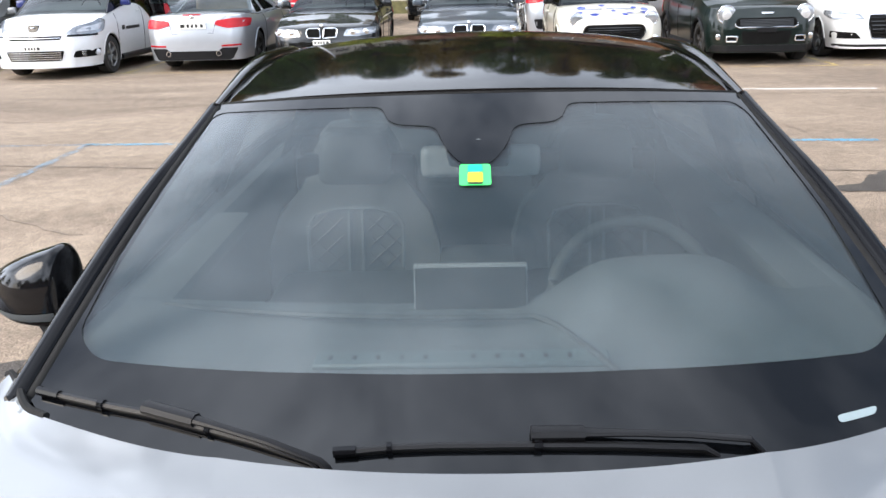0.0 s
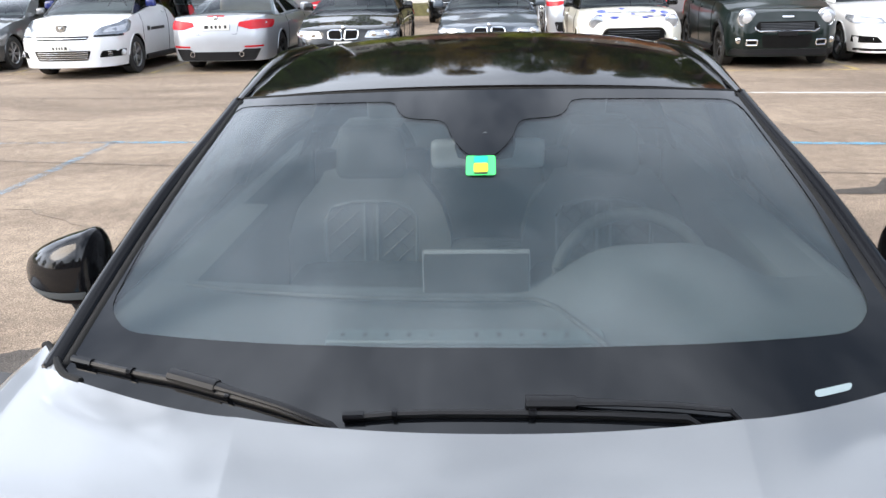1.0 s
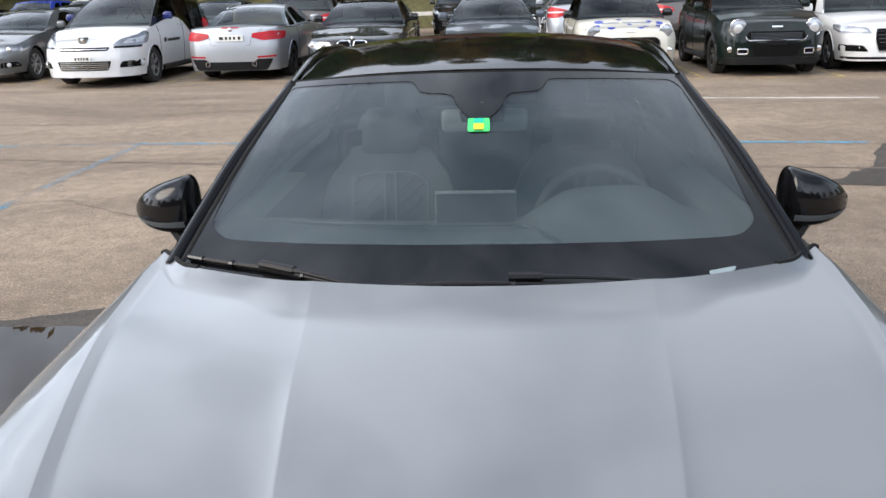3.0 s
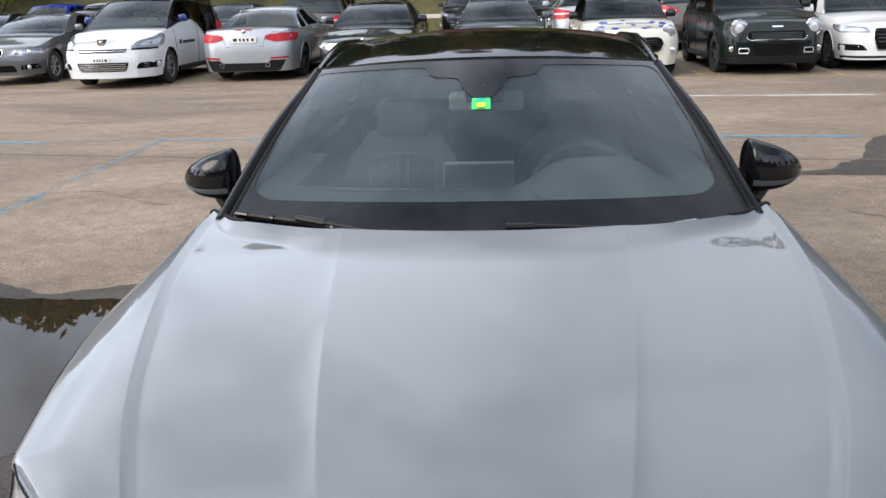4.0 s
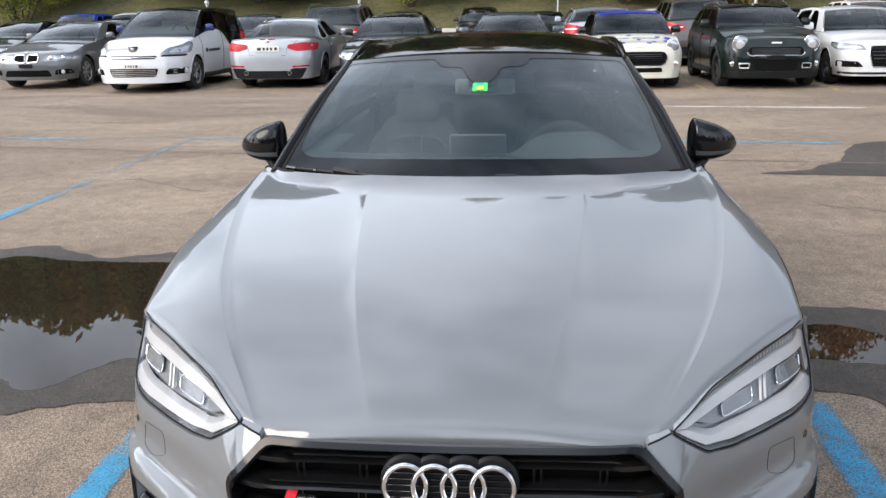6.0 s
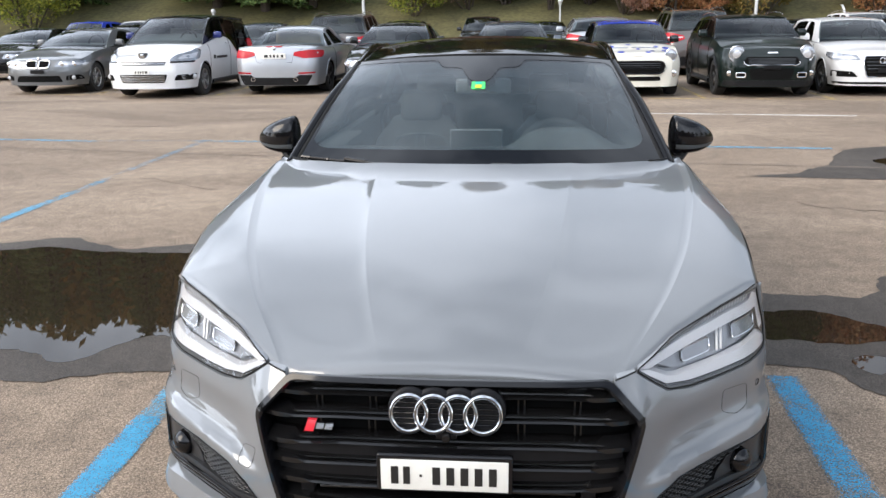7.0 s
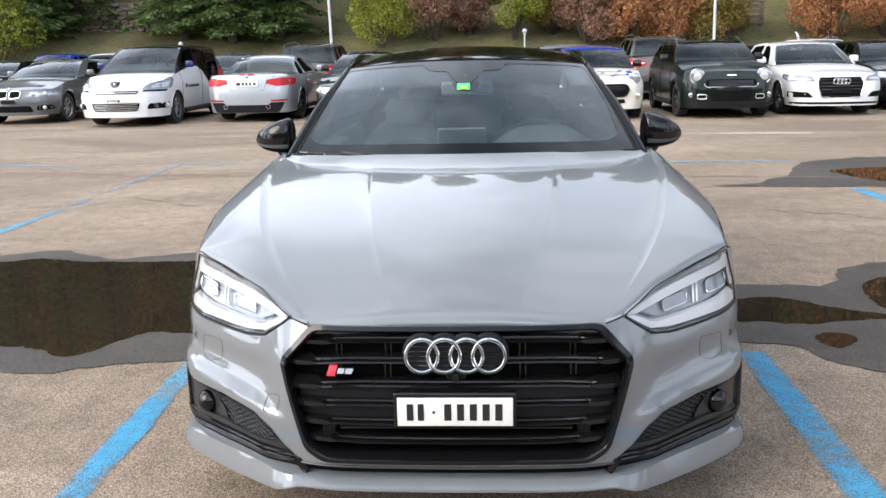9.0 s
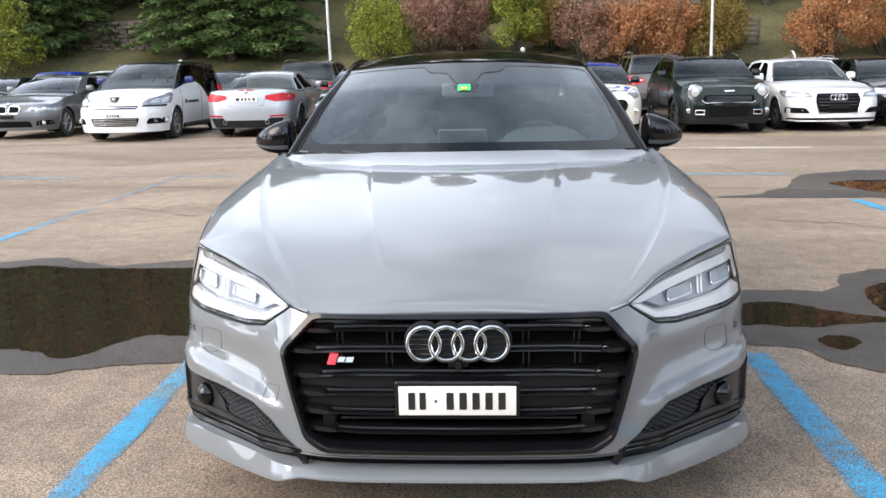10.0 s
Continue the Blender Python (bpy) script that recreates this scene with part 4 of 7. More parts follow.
def face_mpv(car, s, stick, both, face_pt, paint):
    lamp_pair(both, rounded([(0.52, 0.74), (0.70, 0.72), (1.00, 0.76), (1.14, 0.93), (0.98, 0.98), (0.62, 0.86)], 0.04),
              rounded([(0.64, 0.77), (0.90, 0.79), (1.0, 0.90), (0.70, 0.85)], 0.03), "large swept-back clear headlamp")
    stick("grille", rounded([(-0.44, 0.66), (0.44, 0.66), (0.48, 0.72), (-0.48, 0.72)], 0.02), M["dark_void"], 0, 0.006)
    bars(stick, "grille_bar", 0.45, 0.675, 0.705, 1, M["silver"], 0, 0.016, 0.010)
    stick("air_intake", rounded([(-0.44, 0.32), (0.44, 0.32), (0.50, 0.48), (-0.50, 0.48)], 0.03), M["dark_void"], 0, 0.006)
    bars(stick, "grille_bar", 0.45, 0.33, 0.47, 4, M["silver"], 0, 0.016, 0.016)
    both("fog_intake", rounded([(0.62, 0.36), (0.92, 0.36), (0.94, 0.48), (0.66, 0.47)], 0.03), M["dark_void"], 0, 0.006)
    both("headlamp_trim", rounded([(0.54, 0.705), (0.84, 0.70), (0.86, 0.735), (0.56, 0.735)], 0.01), M["black_gloss"], 0, 0.012)
    for sgn in (1, -1):
        disc_on(car, face_pt, "fog_lamp", sgn * 0.84, 0.42, 0.055, M["far_bar"], 0, 0.014)
        for z in (0.39, 0.42, 0.45):
            part("fog_grille_bar", block((0.14, 0.01, 0.008), face_pt(sgn * 0.72, z, 0, 0.014), 0.002, 1), M["silver"], car)
    plate_on(car, face_pt, 0, 0, 0.53, 0.32, 0.09)
    sh = [(-0.10, 0.90), (0.10, 0.90), (0.08, 0.82), (0.05, 0.79), (-0.05, 0.79), (-0.08, 0.82)]
    e = stick("emblem", rounded(sh, 0.02), M["black_gloss"], 0, 0.010, "dark shield emblem")
    part("emblem_figure", block((0.07, 0.01, 0.06), face_pt(0, 0.845, 0, 0.016), 0.012, 2), M["chrome"], e)
    tail_lamps(both, stick, s, 0.85, 1.1)


def face_round(car, s, stick, both, face_pt, paint):
    big = s.get("big", False)
    zl, xl, rl = (0.80, 0.62, 0.130) if big else (0.77, 0.60, 0.105)
    for sgn in (1, -1):
        h = disc_on(car, face_pt, "headlamp", sgn * xl, zl, rl, M["far_lamp"], 0, 0.006, "round clear headlamp with chrome ring", 0.014)
        c = face_pt(sgn * xl, zl, 0, 0.014)
        part("rim", tube([(c[0] + rl * 1.03 * math.cos(t), c[1] + 0.02 * abs(math.cos(t)), c[2] + rl * 1.08 * math.sin(t)) for t in np.linspace(0, 2 * math.pi, 28, endpoint=False)], 0.010, 6, closed=True), M["chrome"], h)
        disc_on(car, face_pt, "lamp_bowl", sgn * xl, zl - 0.01, rl * 0.58, M["far_inner"], 0, 0.018, "", 0.008, h)
    zt = 0.735 if big else 0.70
    poly = rounded([(-0.40, 0.585), (0.40, 0.585), (0.50, 0.64), (0.45, zt + 0.01), (-0.45, zt + 0.01), (-0.50, 0.64)], 0.04) if big else rounded([(-0.44, 0.44), (0.44, 0.44), (0.52, 0.56), (0.46, 0.67), (-0.46, 0.67), (-0.52, 0.56)], 0.08)
    g = stick("grille", poly, M["dark_void"], 0, 0.006, "black grille with chrome rim")
    if big:
        part("rim", tube([face_pt(a, b, 0, 0.02) for a, b in ((-0.50, 0.66), (-0.49, 0.625), (-0.42, 0.590), (-0.36, 0.600), (0.36, 0.600), (0.42, 0.590), (0.49, 0.625), (0.50, 0.66))], 0.009, 6), M["chrome"], g)
    else:
        part("rim", tube([face_pt(a, b, 0, 0.02) for a, b in poly], 0.014, 6, closed=True), M["black_gloss"], g)
    za, zb = (0.61, zt - 0.01) if big else (0.46, 0.65)
    for k in range(5):
        z = za + (zb - za) * (k + 0.5) / 5
        stick("grille_bar", [(-0.42, z - 0.006), (0.42, z - 0.006), (0.42, z + 0.006), (-0.42, z + 0.006)], M["slat"], 0, 0.016)
    if big:
        stick("air_intake", rounded([(-0.36, 0.34), (0.36, 0.34), (0.40, 0.54), (-0.40, 0.54)], 0.04), M["dark_void"], 0, 0.006)
        stick("skid_trim", rounded([(-0.80, 0.22), (0.80, 0.22), (0.78, 0.32), (-0.78, 0.32)], 0.03), M["black_satin"], 0, 0.012)
        for sgn in (1, -1):
            q = rounded([(sgn * 0.46, 0.38), (sgn * 0.62, 0.38), (sgn * 0.62, 0.46), (sgn * 0.46, 0.46)], 0.02)
            d = stick("brake_duct", q if sgn > 0 else list(reversed(q)), M["dark_void"], 0, 0.008)
            part("rim", tube([face_pt(a, b, 0, 0.02) for a, b in q], 0.012, 6, closed=True), M["chrome"], d)
            disc_on(car, face_pt, "fog_lamp", sgn * 0.71, 0.45, 0.05, M["chrome"], 0, 0.006, "", 0.012)
        plate_on(car, face_pt, 0, 0, 0.56, 0.30, 0.08, dark=True)
    else:
        stick("air_intake", rounded([(-0.44, 0.31), (0.44, 0.31), (0.42, 0.39), (-0.42, 0.39)], 0.03), M["dark_void"], 0, 0.006)
        for sgn in (1, -1):
            f = disc_on(car, face_pt, "fog_lamp", sgn * 0.66, 0.44, 0.065, M["chrome"], 0, 0.006, "", 0.012)
            disc_on(car, face_pt, "fog_bowl", sgn * 0.66, 0.44, 0.045, M["far_bar"], 0, 0.018, "", 0.008, f)
    em = stick("emblem", rounded([(-0.09, zt + 0.075), (0.09, zt + 0.075), (0.09, zt + 0.095), (-0.09, zt + 0.095)], 0.01), M["chrome"], 0, 0.02)
    tail_lamps(both, stick, s, 0.72, 0.98, 0.62, 0.95)


def face_frame(car, s, stick, both, face_pt, paint):
    """A large six-sided grille with chrome rings and slim angled headlamps."""
    poly = rounded([(-0.36, 0.36), (0.36, 0.36), (0.43, 0.60), (0.39, 0.73), (-0.39, 0.73), (-0.43, 0.60)], 0.03)
    g = stick("grille", poly, M["dark_void"], 0, 0.006, "black six-sided grille")
    part("rim", tube([face_pt(a, b, 0, 0.014) for a, b in poly], 0.010, 6, closed=True), M["silver"], g)
    for k in range(6):
        z = 0.36 + 0.36 * (k + 0.5) / 6
        w = 0.33 + 0.06 * (k / 5)
        stick("grille_bar", [(-w, z - 0.008), (w, z - 0.008), (w, z + 0.008), (-w, z + 0.008)], M["slat"], 0, 0.016)
    for k in range(4):
        c = face_pt(-0.105 + 0.07 * k, 0.655, 0, 0.035)
        part("emblem_ring", tube([(c[0] + 0.052 * math.cos(t), c[1], c[2] + 0.052 * math.sin(t)) for t in np.linspace(0, 2 * math.pi, 24, endpoint=False)], 0.009, 6, closed=True), M["chrome"], g)
    plate_on(car, face_pt, 0, 0, 0.48, 0.36, 0.09, dark=True, off=0.03)
    lamp_pair(both, rounded([(0.46, 0.66), (0.80, 0.66), (1.02, 0.72), (1.04, 0.79), (0.80, 0.79), (0.52, 0.75)], 0.02),
              rounded([(0.52, 0.685), (0.80, 0.685), (0.90, 0.73), (0.58, 0.73)], 0.02))
    both("fog_intake", rounded([(0.50, 0.36), (0.86, 0.36), (0.84, 0.47), (0.60, 0.46)], 0.03), M["dark_void"], 0, 0.006)
    for sgn in (1, -1):
        for z in (0.38, 0.41, 0.44):
            part("fog_grille_bar", block((0.24, 0.01, 0.008), face_pt(sgn * 0.70, z, 0, 0.014), 0.002, 1), M["slat"], car)
    stick("lower_lip", rounded([(-0.8, 0.23), (0.8, 0.23), (0.8, 0.27), (-0.8, 0.27)], 0.01), M["black_satin"], 0, 0.006)
    tail_lamps(both, stick, s)


def tail_coupe(car, s, stick, both, face_pt, paint):
    """The tail of an open-top car with its hard top up: winged red lamps, dark diffuser, twin pipes."""
    both("tail_lamp", rounded([(0.40, 0.80), (0.62, 0.74), (0.98, 0.76), (1.10, 0.88), (0.72, 0.91), (0.42, 0.87)], 0.03), M["tail_red"], 1, 0.012, "red L-shaped tail lamp")
    both("reflector", rounded([(0.50, 0.43), (0.80, 0.44), (0.80, 0.47), (0.50, 0.46)], 0.01), M["tail_red"], 1, 0.012)
    stick("diffuser", rounded([(-0.66, 0.205), (0.66, 0.205), (0.76, 0.41), (0.50, 0.41), (0.44, 0.36), (-0.44, 0.36), (-0.50, 0.41), (-0.76, 0.41)], 0.03), M["black_satin"], 1, 0.012, "black rear diffuser")
    for sgn in (1, -1):
        p = face_pt(sgn * 0.45, 0.32, 1, 0.03)
        b = lathe([(0.042, -0.08), (0.045, 0.02), (0.036, 0.02), (0.034, -0.08)], 20)
        bmesh.ops.transform(b, matrix=Matrix.Translation(p) @ Matrix.Rotation(radians(90), 4, "Z"), verts=b.verts[:])
        part("exhaust_pipe", b, M["chrome"], car)
    stick("plate_recess", rounded([(-0.30, 0.72), (0.30, 0.72), (0.33, 0.90), (-0.33, 0.90)], 0.03), paint, 1, 0.004)
    plate_on(car, face_pt, 1, 0, 0.79, 0.50, 0.11)
    stick("brake_light", rounded([(-0.16, s["zt"] - 0.035), (0.16, s["zt"] - 0.035), (0.16, s["zt"] - 0.015), (-0.16, s["zt"] - 0.015)], 0.005), M["tail_red"], 1, 0.014)
    disc_on(car, face_pt, "emblem", 0, 0.935, 0.04, M["silver"], 1, 0.006, "", 0.008)
    part("boot_joint", tube([face_pt(a, b, 1, 0.002) for a, b in ((-0.60, 0.94), (-0.40, 0.79), (-0.37, 0.66), (0.37, 0.66), (0.40, 0.79), (0.60, 0.94))], 0.004, 5), M["black_matt"], car)
    face_kidney_front_only(both)


def face_kidney_front_only(both):
    both("headlamp", rounded([(0.40, 0.62), (0.98, 0.66), (1.0, 0.72), (0.44, 0.70)], 0.02), M["far_inner"], 0, 0.010)


def tail_suv(car, s, stick, both, face_pt, paint):
    both("tail_lamp", rounded([(0.44, 0.92), (0.76, 0.82), (1.02, 0.84), (1.08, 1.04), (0.80, 1.08), (0.46, 1.0)], 0.04), M["tail_red"], 1, 0.012, "red tail lamp with a clear band")
    both("reversing_lamp", rounded([(0.50, 0.95), (0.98, 0.93), (0.98, 0.965), (0.50, 0.98)], 0.01), M["far_bar"], 1, 0.018)
    plate_on(car, face_pt, 1, 0, 0.86, 0.50, 0.11)
    stick("bumper_insert", rounded([(-0.7, 0.26), (0.7, 0.26), (0.76, 0.48), (-0.76, 0.48)], 0.04), M["black_satin"], 1, 0.008)
    face_kidney_front_only(both)


SEDAN = dict(L=4.55, W=1.80, H=1.42, wb=2.78, fo=0.80, r=0.325, yc=1.42, yr0=2.20, yr1=3.35, yg=4.05, zn=0.74, zc=0.98, zb=1.02, zt=1.02, wr=0.66,
             wins=((1.95, 2.75, 2.45, 2.78), (2.85, 3.62, 2.88, 3.30)), joints=(1.62, 2.80, 3.75), handles=(2.65, 3.60), face=face_kidney)
COUPE = dict(SEDAN, L=4.58, H=1.375, yc=1.45, yr0=2.30, yr1=3.20, yg=3.95, wins=((2.0, 3.05, 2.55, 3.0), (3.15, 3.70, 3.10, 3.30)), joints=(1.65, 3.05), handles=(2.9,), roof_drop=0.05, spokes=7)
OPEN = dict(SEDAN, L=4.64, W=1.825, H=1.38, yc=1.50, yr0=2.25, yr1=2.95, yg=3.68, zb=0.98, zt=1.00, wins=((2.0, 2.85, 2.5, 2.85), (2.93, 3.35, 2.95, 3.05)), joints=(1.7, 3.1), handles=(2.95,), face=tail_coupe,
            seat="seat_light", bow=0.14, tail_lean=0.04)
MPV = dict(L=4.53, W=1.84, H=1.64, wb=2.73, fo=0.92, r=0.335, yc=1.02, yr0=1.95, yr1=4.10, yg=4.42, zn=0.80, zc=1.06, zb=1.08, zt=1.06, wr=0.74, bow=0.24, lean=0.10, roof_drop=0.06,
           wins=((1.42, 2.46, 1.98, 2.46), (2.51, 3.36, 2.51, 3.34), (3.41, 4.28, 3.39, 4.04)), joints=(1.25, 2.47, 3.40), handles=(2.30, 3.25), face=face_mpv, spokes=6, ends=(0.16, 0.10), ym=1.60)
HATCH = dict(L=3.82, W=1.73, H=1.42, wb=2.50, fo=0.72, r=0.31, yc=1.12, yr0=1.72, yr1=3.25, yg=3.62, zn=0.80, zc=0.98, zb=1.00, zt=0.98, wr=0.76, bow=0.14, lean=0.06, roof_drop=0.05,
             wins=((1.38, 2.45, 1.80, 2.45), (2.53, 3.25, 2.52, 3.15)), joints=(1.2, 2.48), handles=(2.35,), face=face_round, ends=(0.10, 0.10))
CROSS = dict(L=4.10, W=1.79, H=1.50, wb=2.60, fo=0.75, r=0.345, yc=1.18, yr0=1.78, yr1=3.50, yg=3.90, zn=0.90, zc=1.08, zb=1.12, zt=1.10, wr=0.76, bow=0.14, lean=0.06, roof_drop=0.06,
             wins=((1.42, 2.22, 1.86, 2.22), (2.32, 3.02, 2.30, 2.98), (3.12, 3.60, 3.08, 3.45)), joints=(1.28, 2.27, 3.10), handles=(2.15, 2.95), face=face_round, big=True, rails=True, lip=0.03, ends=(0.10, 0.10))
FIVE = dict(L=4.24, W=1.785, H=1.43, wb=2.60, fo=0.88, r=0.32, yc=1.40, yr0=2.10, yr1=3.60, yg=4.02, zn=0.78, zc=0.98, zb=1.03, zt=1.02, wr=0.69,
            wins=((1.85, 2.55, 2.28, 2.58), (2.66, 3.60, 2.68, 3.40)), joints=(1.55, 2.60, 3.5), handles=(2.45, 3.40), face=face_frame)
SUV = dict(L=4.65, W=1.88, H=1.66, wb=2.81, fo=0.86, r=0.36, yc=1.40, yr0=2.05, yr1=3.95, yg=4.40, zn=0.92, zc=1.10, zb=1.16, zt=1.15, wr=0.72,
           wins=((1.80, 2.60, 2.20, 2.62), (2.70, 3.45, 2.72, 3.42), (3.55, 4.10, 3.52, 3.88)), joints=(1.5, 2.65, 3.5), handles=(2.5, 3.35), face=tail_suv, rails=True)

M["paint_grey"].node_tree.nodes["Principled BSDF"].inputs["Coat IOR"].default_value = 1.8
P_WHITE = car_paint("white car paint", (0.66, 0.67, 0.68))
P_SILVER = car_paint("silver car paint", (0.40, 0.42, 0.45), 0.55, 0.35)
P_GRAPHITE = car_paint("graphite car paint", (0.13, 0.135, 0.14), 0.5, 0.35)
P_BLACK = car_paint("black car paint", (0.005, 0.0055, 0.006))
P_GREEN = mat("dark green car paint", (0.004, 0.009, 0.0075), 0.3, coat=0.6, noise_scale=0.8, noise_amount=0.03, spec=0.1)
P_STEEL = car_paint("steel blue-grey car paint", (0.075, 0.09, 0.11), 0.5, 0.35)
P_BLUE = car_paint("blue car paint", (0.03, 0.06, 0.42))
P_NAVY = car_paint("navy blue car paint", (0.012, 0.02, 0.12))
P_CREAM = car_paint("cream white car paint", (0.66, 0.64, 0.56))
P_BROWN = car_paint("brown grey car paint", (0.10, 0.09, 0.085), 0.5, 0.35)


def at(x, y, yaw=0.0):
    return pose(x, y, 0, 0, 0, yaw)


def away(x, y, length, yaw=0.0):
    """A car that stands with its tail at (x, y)."""
    return pose(x, y, 0, 0, 0, 180 + yaw) @ pose(0, -length, 0)


# first row, nose or tail towards the lane
parked_car("coupe", "metallic graphite grey two-door coupe in a marked bay", at(-10.1, 15.85, 0), P_GRAPHITE, dict(COUPE, dark_plate=True))
mpv = parked_car("people_carrier", "white people carrier with dark roof and blue mirrors", at(-7.27, 14.75, -1), P_WHITE, dict(MPV, mirror=P_NAVY, roof=P_BLACK, pillar=P_BLACK, side_bars=((1.42, 1.55, 0.72, 0.80), (1.60, 2.25, 0.72, 0.775))))
parked_car("convertible", "silver open-top car with closed hard top, tail outwards", away(-4.80, 15.45, 4.64, -2), P_SILVER, dict(OPEN, rim=M["rim_dark"]))
parked_car("saloon_car", "black four-door saloon with a pale sticker in its windscreen", at(-2.45, 15.0, 0), P_BLACK, SEDAN)
parked_car("saloon_car", "blue-grey metallic four-door saloon facing the lane", at(0.05, 14.9, 0), P_STEEL, dict(SEDAN))
mini = parked_car("small_hatchback", "cream white small hatchback with blue roof and blue spots", at(2.42, 14.65, 0), P_CREAM, dict(HATCH, spots=((-0.62, 0.16, 0.08), (0.62, 0.18, 0.08), (0.20, 0.12, 0.05), (-0.46, 0.64, 0.08), (0.42, 0.62, 0.05), (0.60, 0.56, 0.07), (-0.30, 0.16, 0.07), (0.30, 0.24, 0.05), (0.05, 0.42, 0.04), (-0.52, 0.40, 0.06), (0.55, 0.35, 0.06), (-0.10, 0.75, 0.05)), top_bars=((-0.42, -0.12, 0.50, 0.58), (-0.06, 0.42, 0.50, 0.58)), roof=P_BLUE, mirror=P_BLACK, pillar=P_BLACK, rim=M["rim_dark"]))
parked_car("compact_crossover", "very dark green compact crossover with round headlamps", at(4.80, 14.4, -1), P_GREEN, dict(CROSS, lip_mat=M["black_satin"], rim=M["rim_dark"], pillar=P_BLACK))
parked_car("hatchback", "white five-door hatchback with a black six-sided grille", at(6.92, 14.6, -1), P_WHITE, dict(FIVE))
parked_car("estate_car", "black car parked at the end of the row", at(9.05, 15.5, -1), P_BLACK, FIVE)
# second and third rows
parked_car("off_roader", "brown-grey off-roader with red tail lamps and roof rails", away(-4.72, 20.9, 4.65, 0), P_BROWN, SUV)
parked_car("off_roader", "brown-grey off-roader with red tail lamps and roof rails", away(4.85, 20.6, 4.65, 0), P_BROWN, dict(SUV, zn=0.90))
parked_car("off_roader", "pale silver crossover with red tail lamps", away(2.35, 20.5, 4.65, 0), P_SILVER, dict(SUV, H=1.50, rails=False))
parked_car("coupe", "black coupe behind the grey coupe", at(-14.0, 20.2, 0), P_BLACK, COUPE)
parked_car("saloon_car", "black saloon in the second row", at(-11.25, 20.6, 0), P_BLACK, SEDAN)
parked_car("saloon_car", "dark blue-grey saloon in the second row", at(-7.2, 20.4, 0), P_STEEL, dict(SEDAN, H=1.44))
parked_car("hatchback", "blue hatchback deep in the car park", at(-15.5, 26.5, 0), P_BLUE, dict(FIVE, H=1.56))
parked_car("hatchback", "white hatchback with dark pillars", at(-13.7, 26.8, 0), P_WHITE, dict(FIVE, H=1.57, pillar=P_BLACK))
parked_car("hatchback", "black hatchback in the back row", at(-3.9, 27.0, 0), P_BLACK, dict(FIVE, H=1.46))
parked_car("city_car", "tall dark city car facing the lane", at(-1.2, 30.0, 0), P_BLACK, dict(MPV, L=3.9, W=1.66, H=1.56, wb=2.4, yr1=3.4, yg=3.75, wins=((1.55, 2.30, 2.02, 2.32), (2.42, 3.30, 2.42, 3.20))))
parked_car("saloon_car", "dark saloon in the back row", at(1.15, 26.8, 0), P_BLACK, dict(SEDAN, H=1.38))
parked_car("saloon_car", "dark low saloon in the second row", at(7.55, 20.4, 0), P_BLACK, dict(SEDAN, H=1.36))
parked_car("hatchback", "white hatchback in the back row", at(5.2, 27.0, 0), P_WHITE, dict(FIVE, H=1.40))
parked_car("saloon_car", "graphite grey saloon in the back row", at(10.0, 26.3, 0), P_GRAPHITE, dict(SEDAN, H=1.36))
tall = parked_car("estate_car", "white estate car with its tailgate raised", at(11.95, 26.6, 0), P_WHITE, dict(SUV, H=1.55, face=face_mpv))
part("tailgate", tube([(-0.05, 4.1, 1.50), (0.0, 4.35, 1.66), (0.05, 4.7, 1.80), (0.1, 5.05, 1.80)], [0.03, 0.04, 0.04, 0.02], 8, flat=0.7), P_WHITE, tall, "raised white tailgate edge")
parked_car("estate_car", "dark estate car at the far end", at(14.2, 26.8, 0), P_BLACK, dict(FIVE, H=1.46))
parked_car("saloon_car", "black saloon in the second row", at(12.3, 19.8, 0), P_BLACK, dict(SEDAN, H=1.36))


# ---- trees, hedge and the bank ----
def leaf_cloud(centres, radii, count, size, rng, squash=1.0, droop=0.0):
    """Many small leaves scattered in lumps; each leaf is a bent pair of triangles."""
    centres, radii = np.array(centres), np.array(radii)
    pick = rng.integers(0, len(centres), count)
    d = rng.normal(size=(count, 3))
    d /= np.linalg.norm(d, axis=1)[:, None]
    rad = radii[pick] * rng.uniform(0.55, 1.08, count) ** 0.6
    p = centres[pick] + d * rad[:, None] * np.array([1, 1, squash])
    a = rng.normal(size=(count, 3))
    a[:, 2] -= droop
    a /= np.linalg.norm(a, axis=1)[:, None]
    b = np.cross(a, rng.normal(size=(count, 3)))
    b /= np.linalg.norm(b, axis=1)[:, None]
    s = size * rng.uniform(0.6, 1.4, count)[:, None]
    v = np.stack([p - a * s, p + b * s * 0.55, p + a * s, p - b * s * 0.55], 1).reshape(-1, 3)
    f = np.arange(count * 4).reshape(-1, 4)
    return v, f


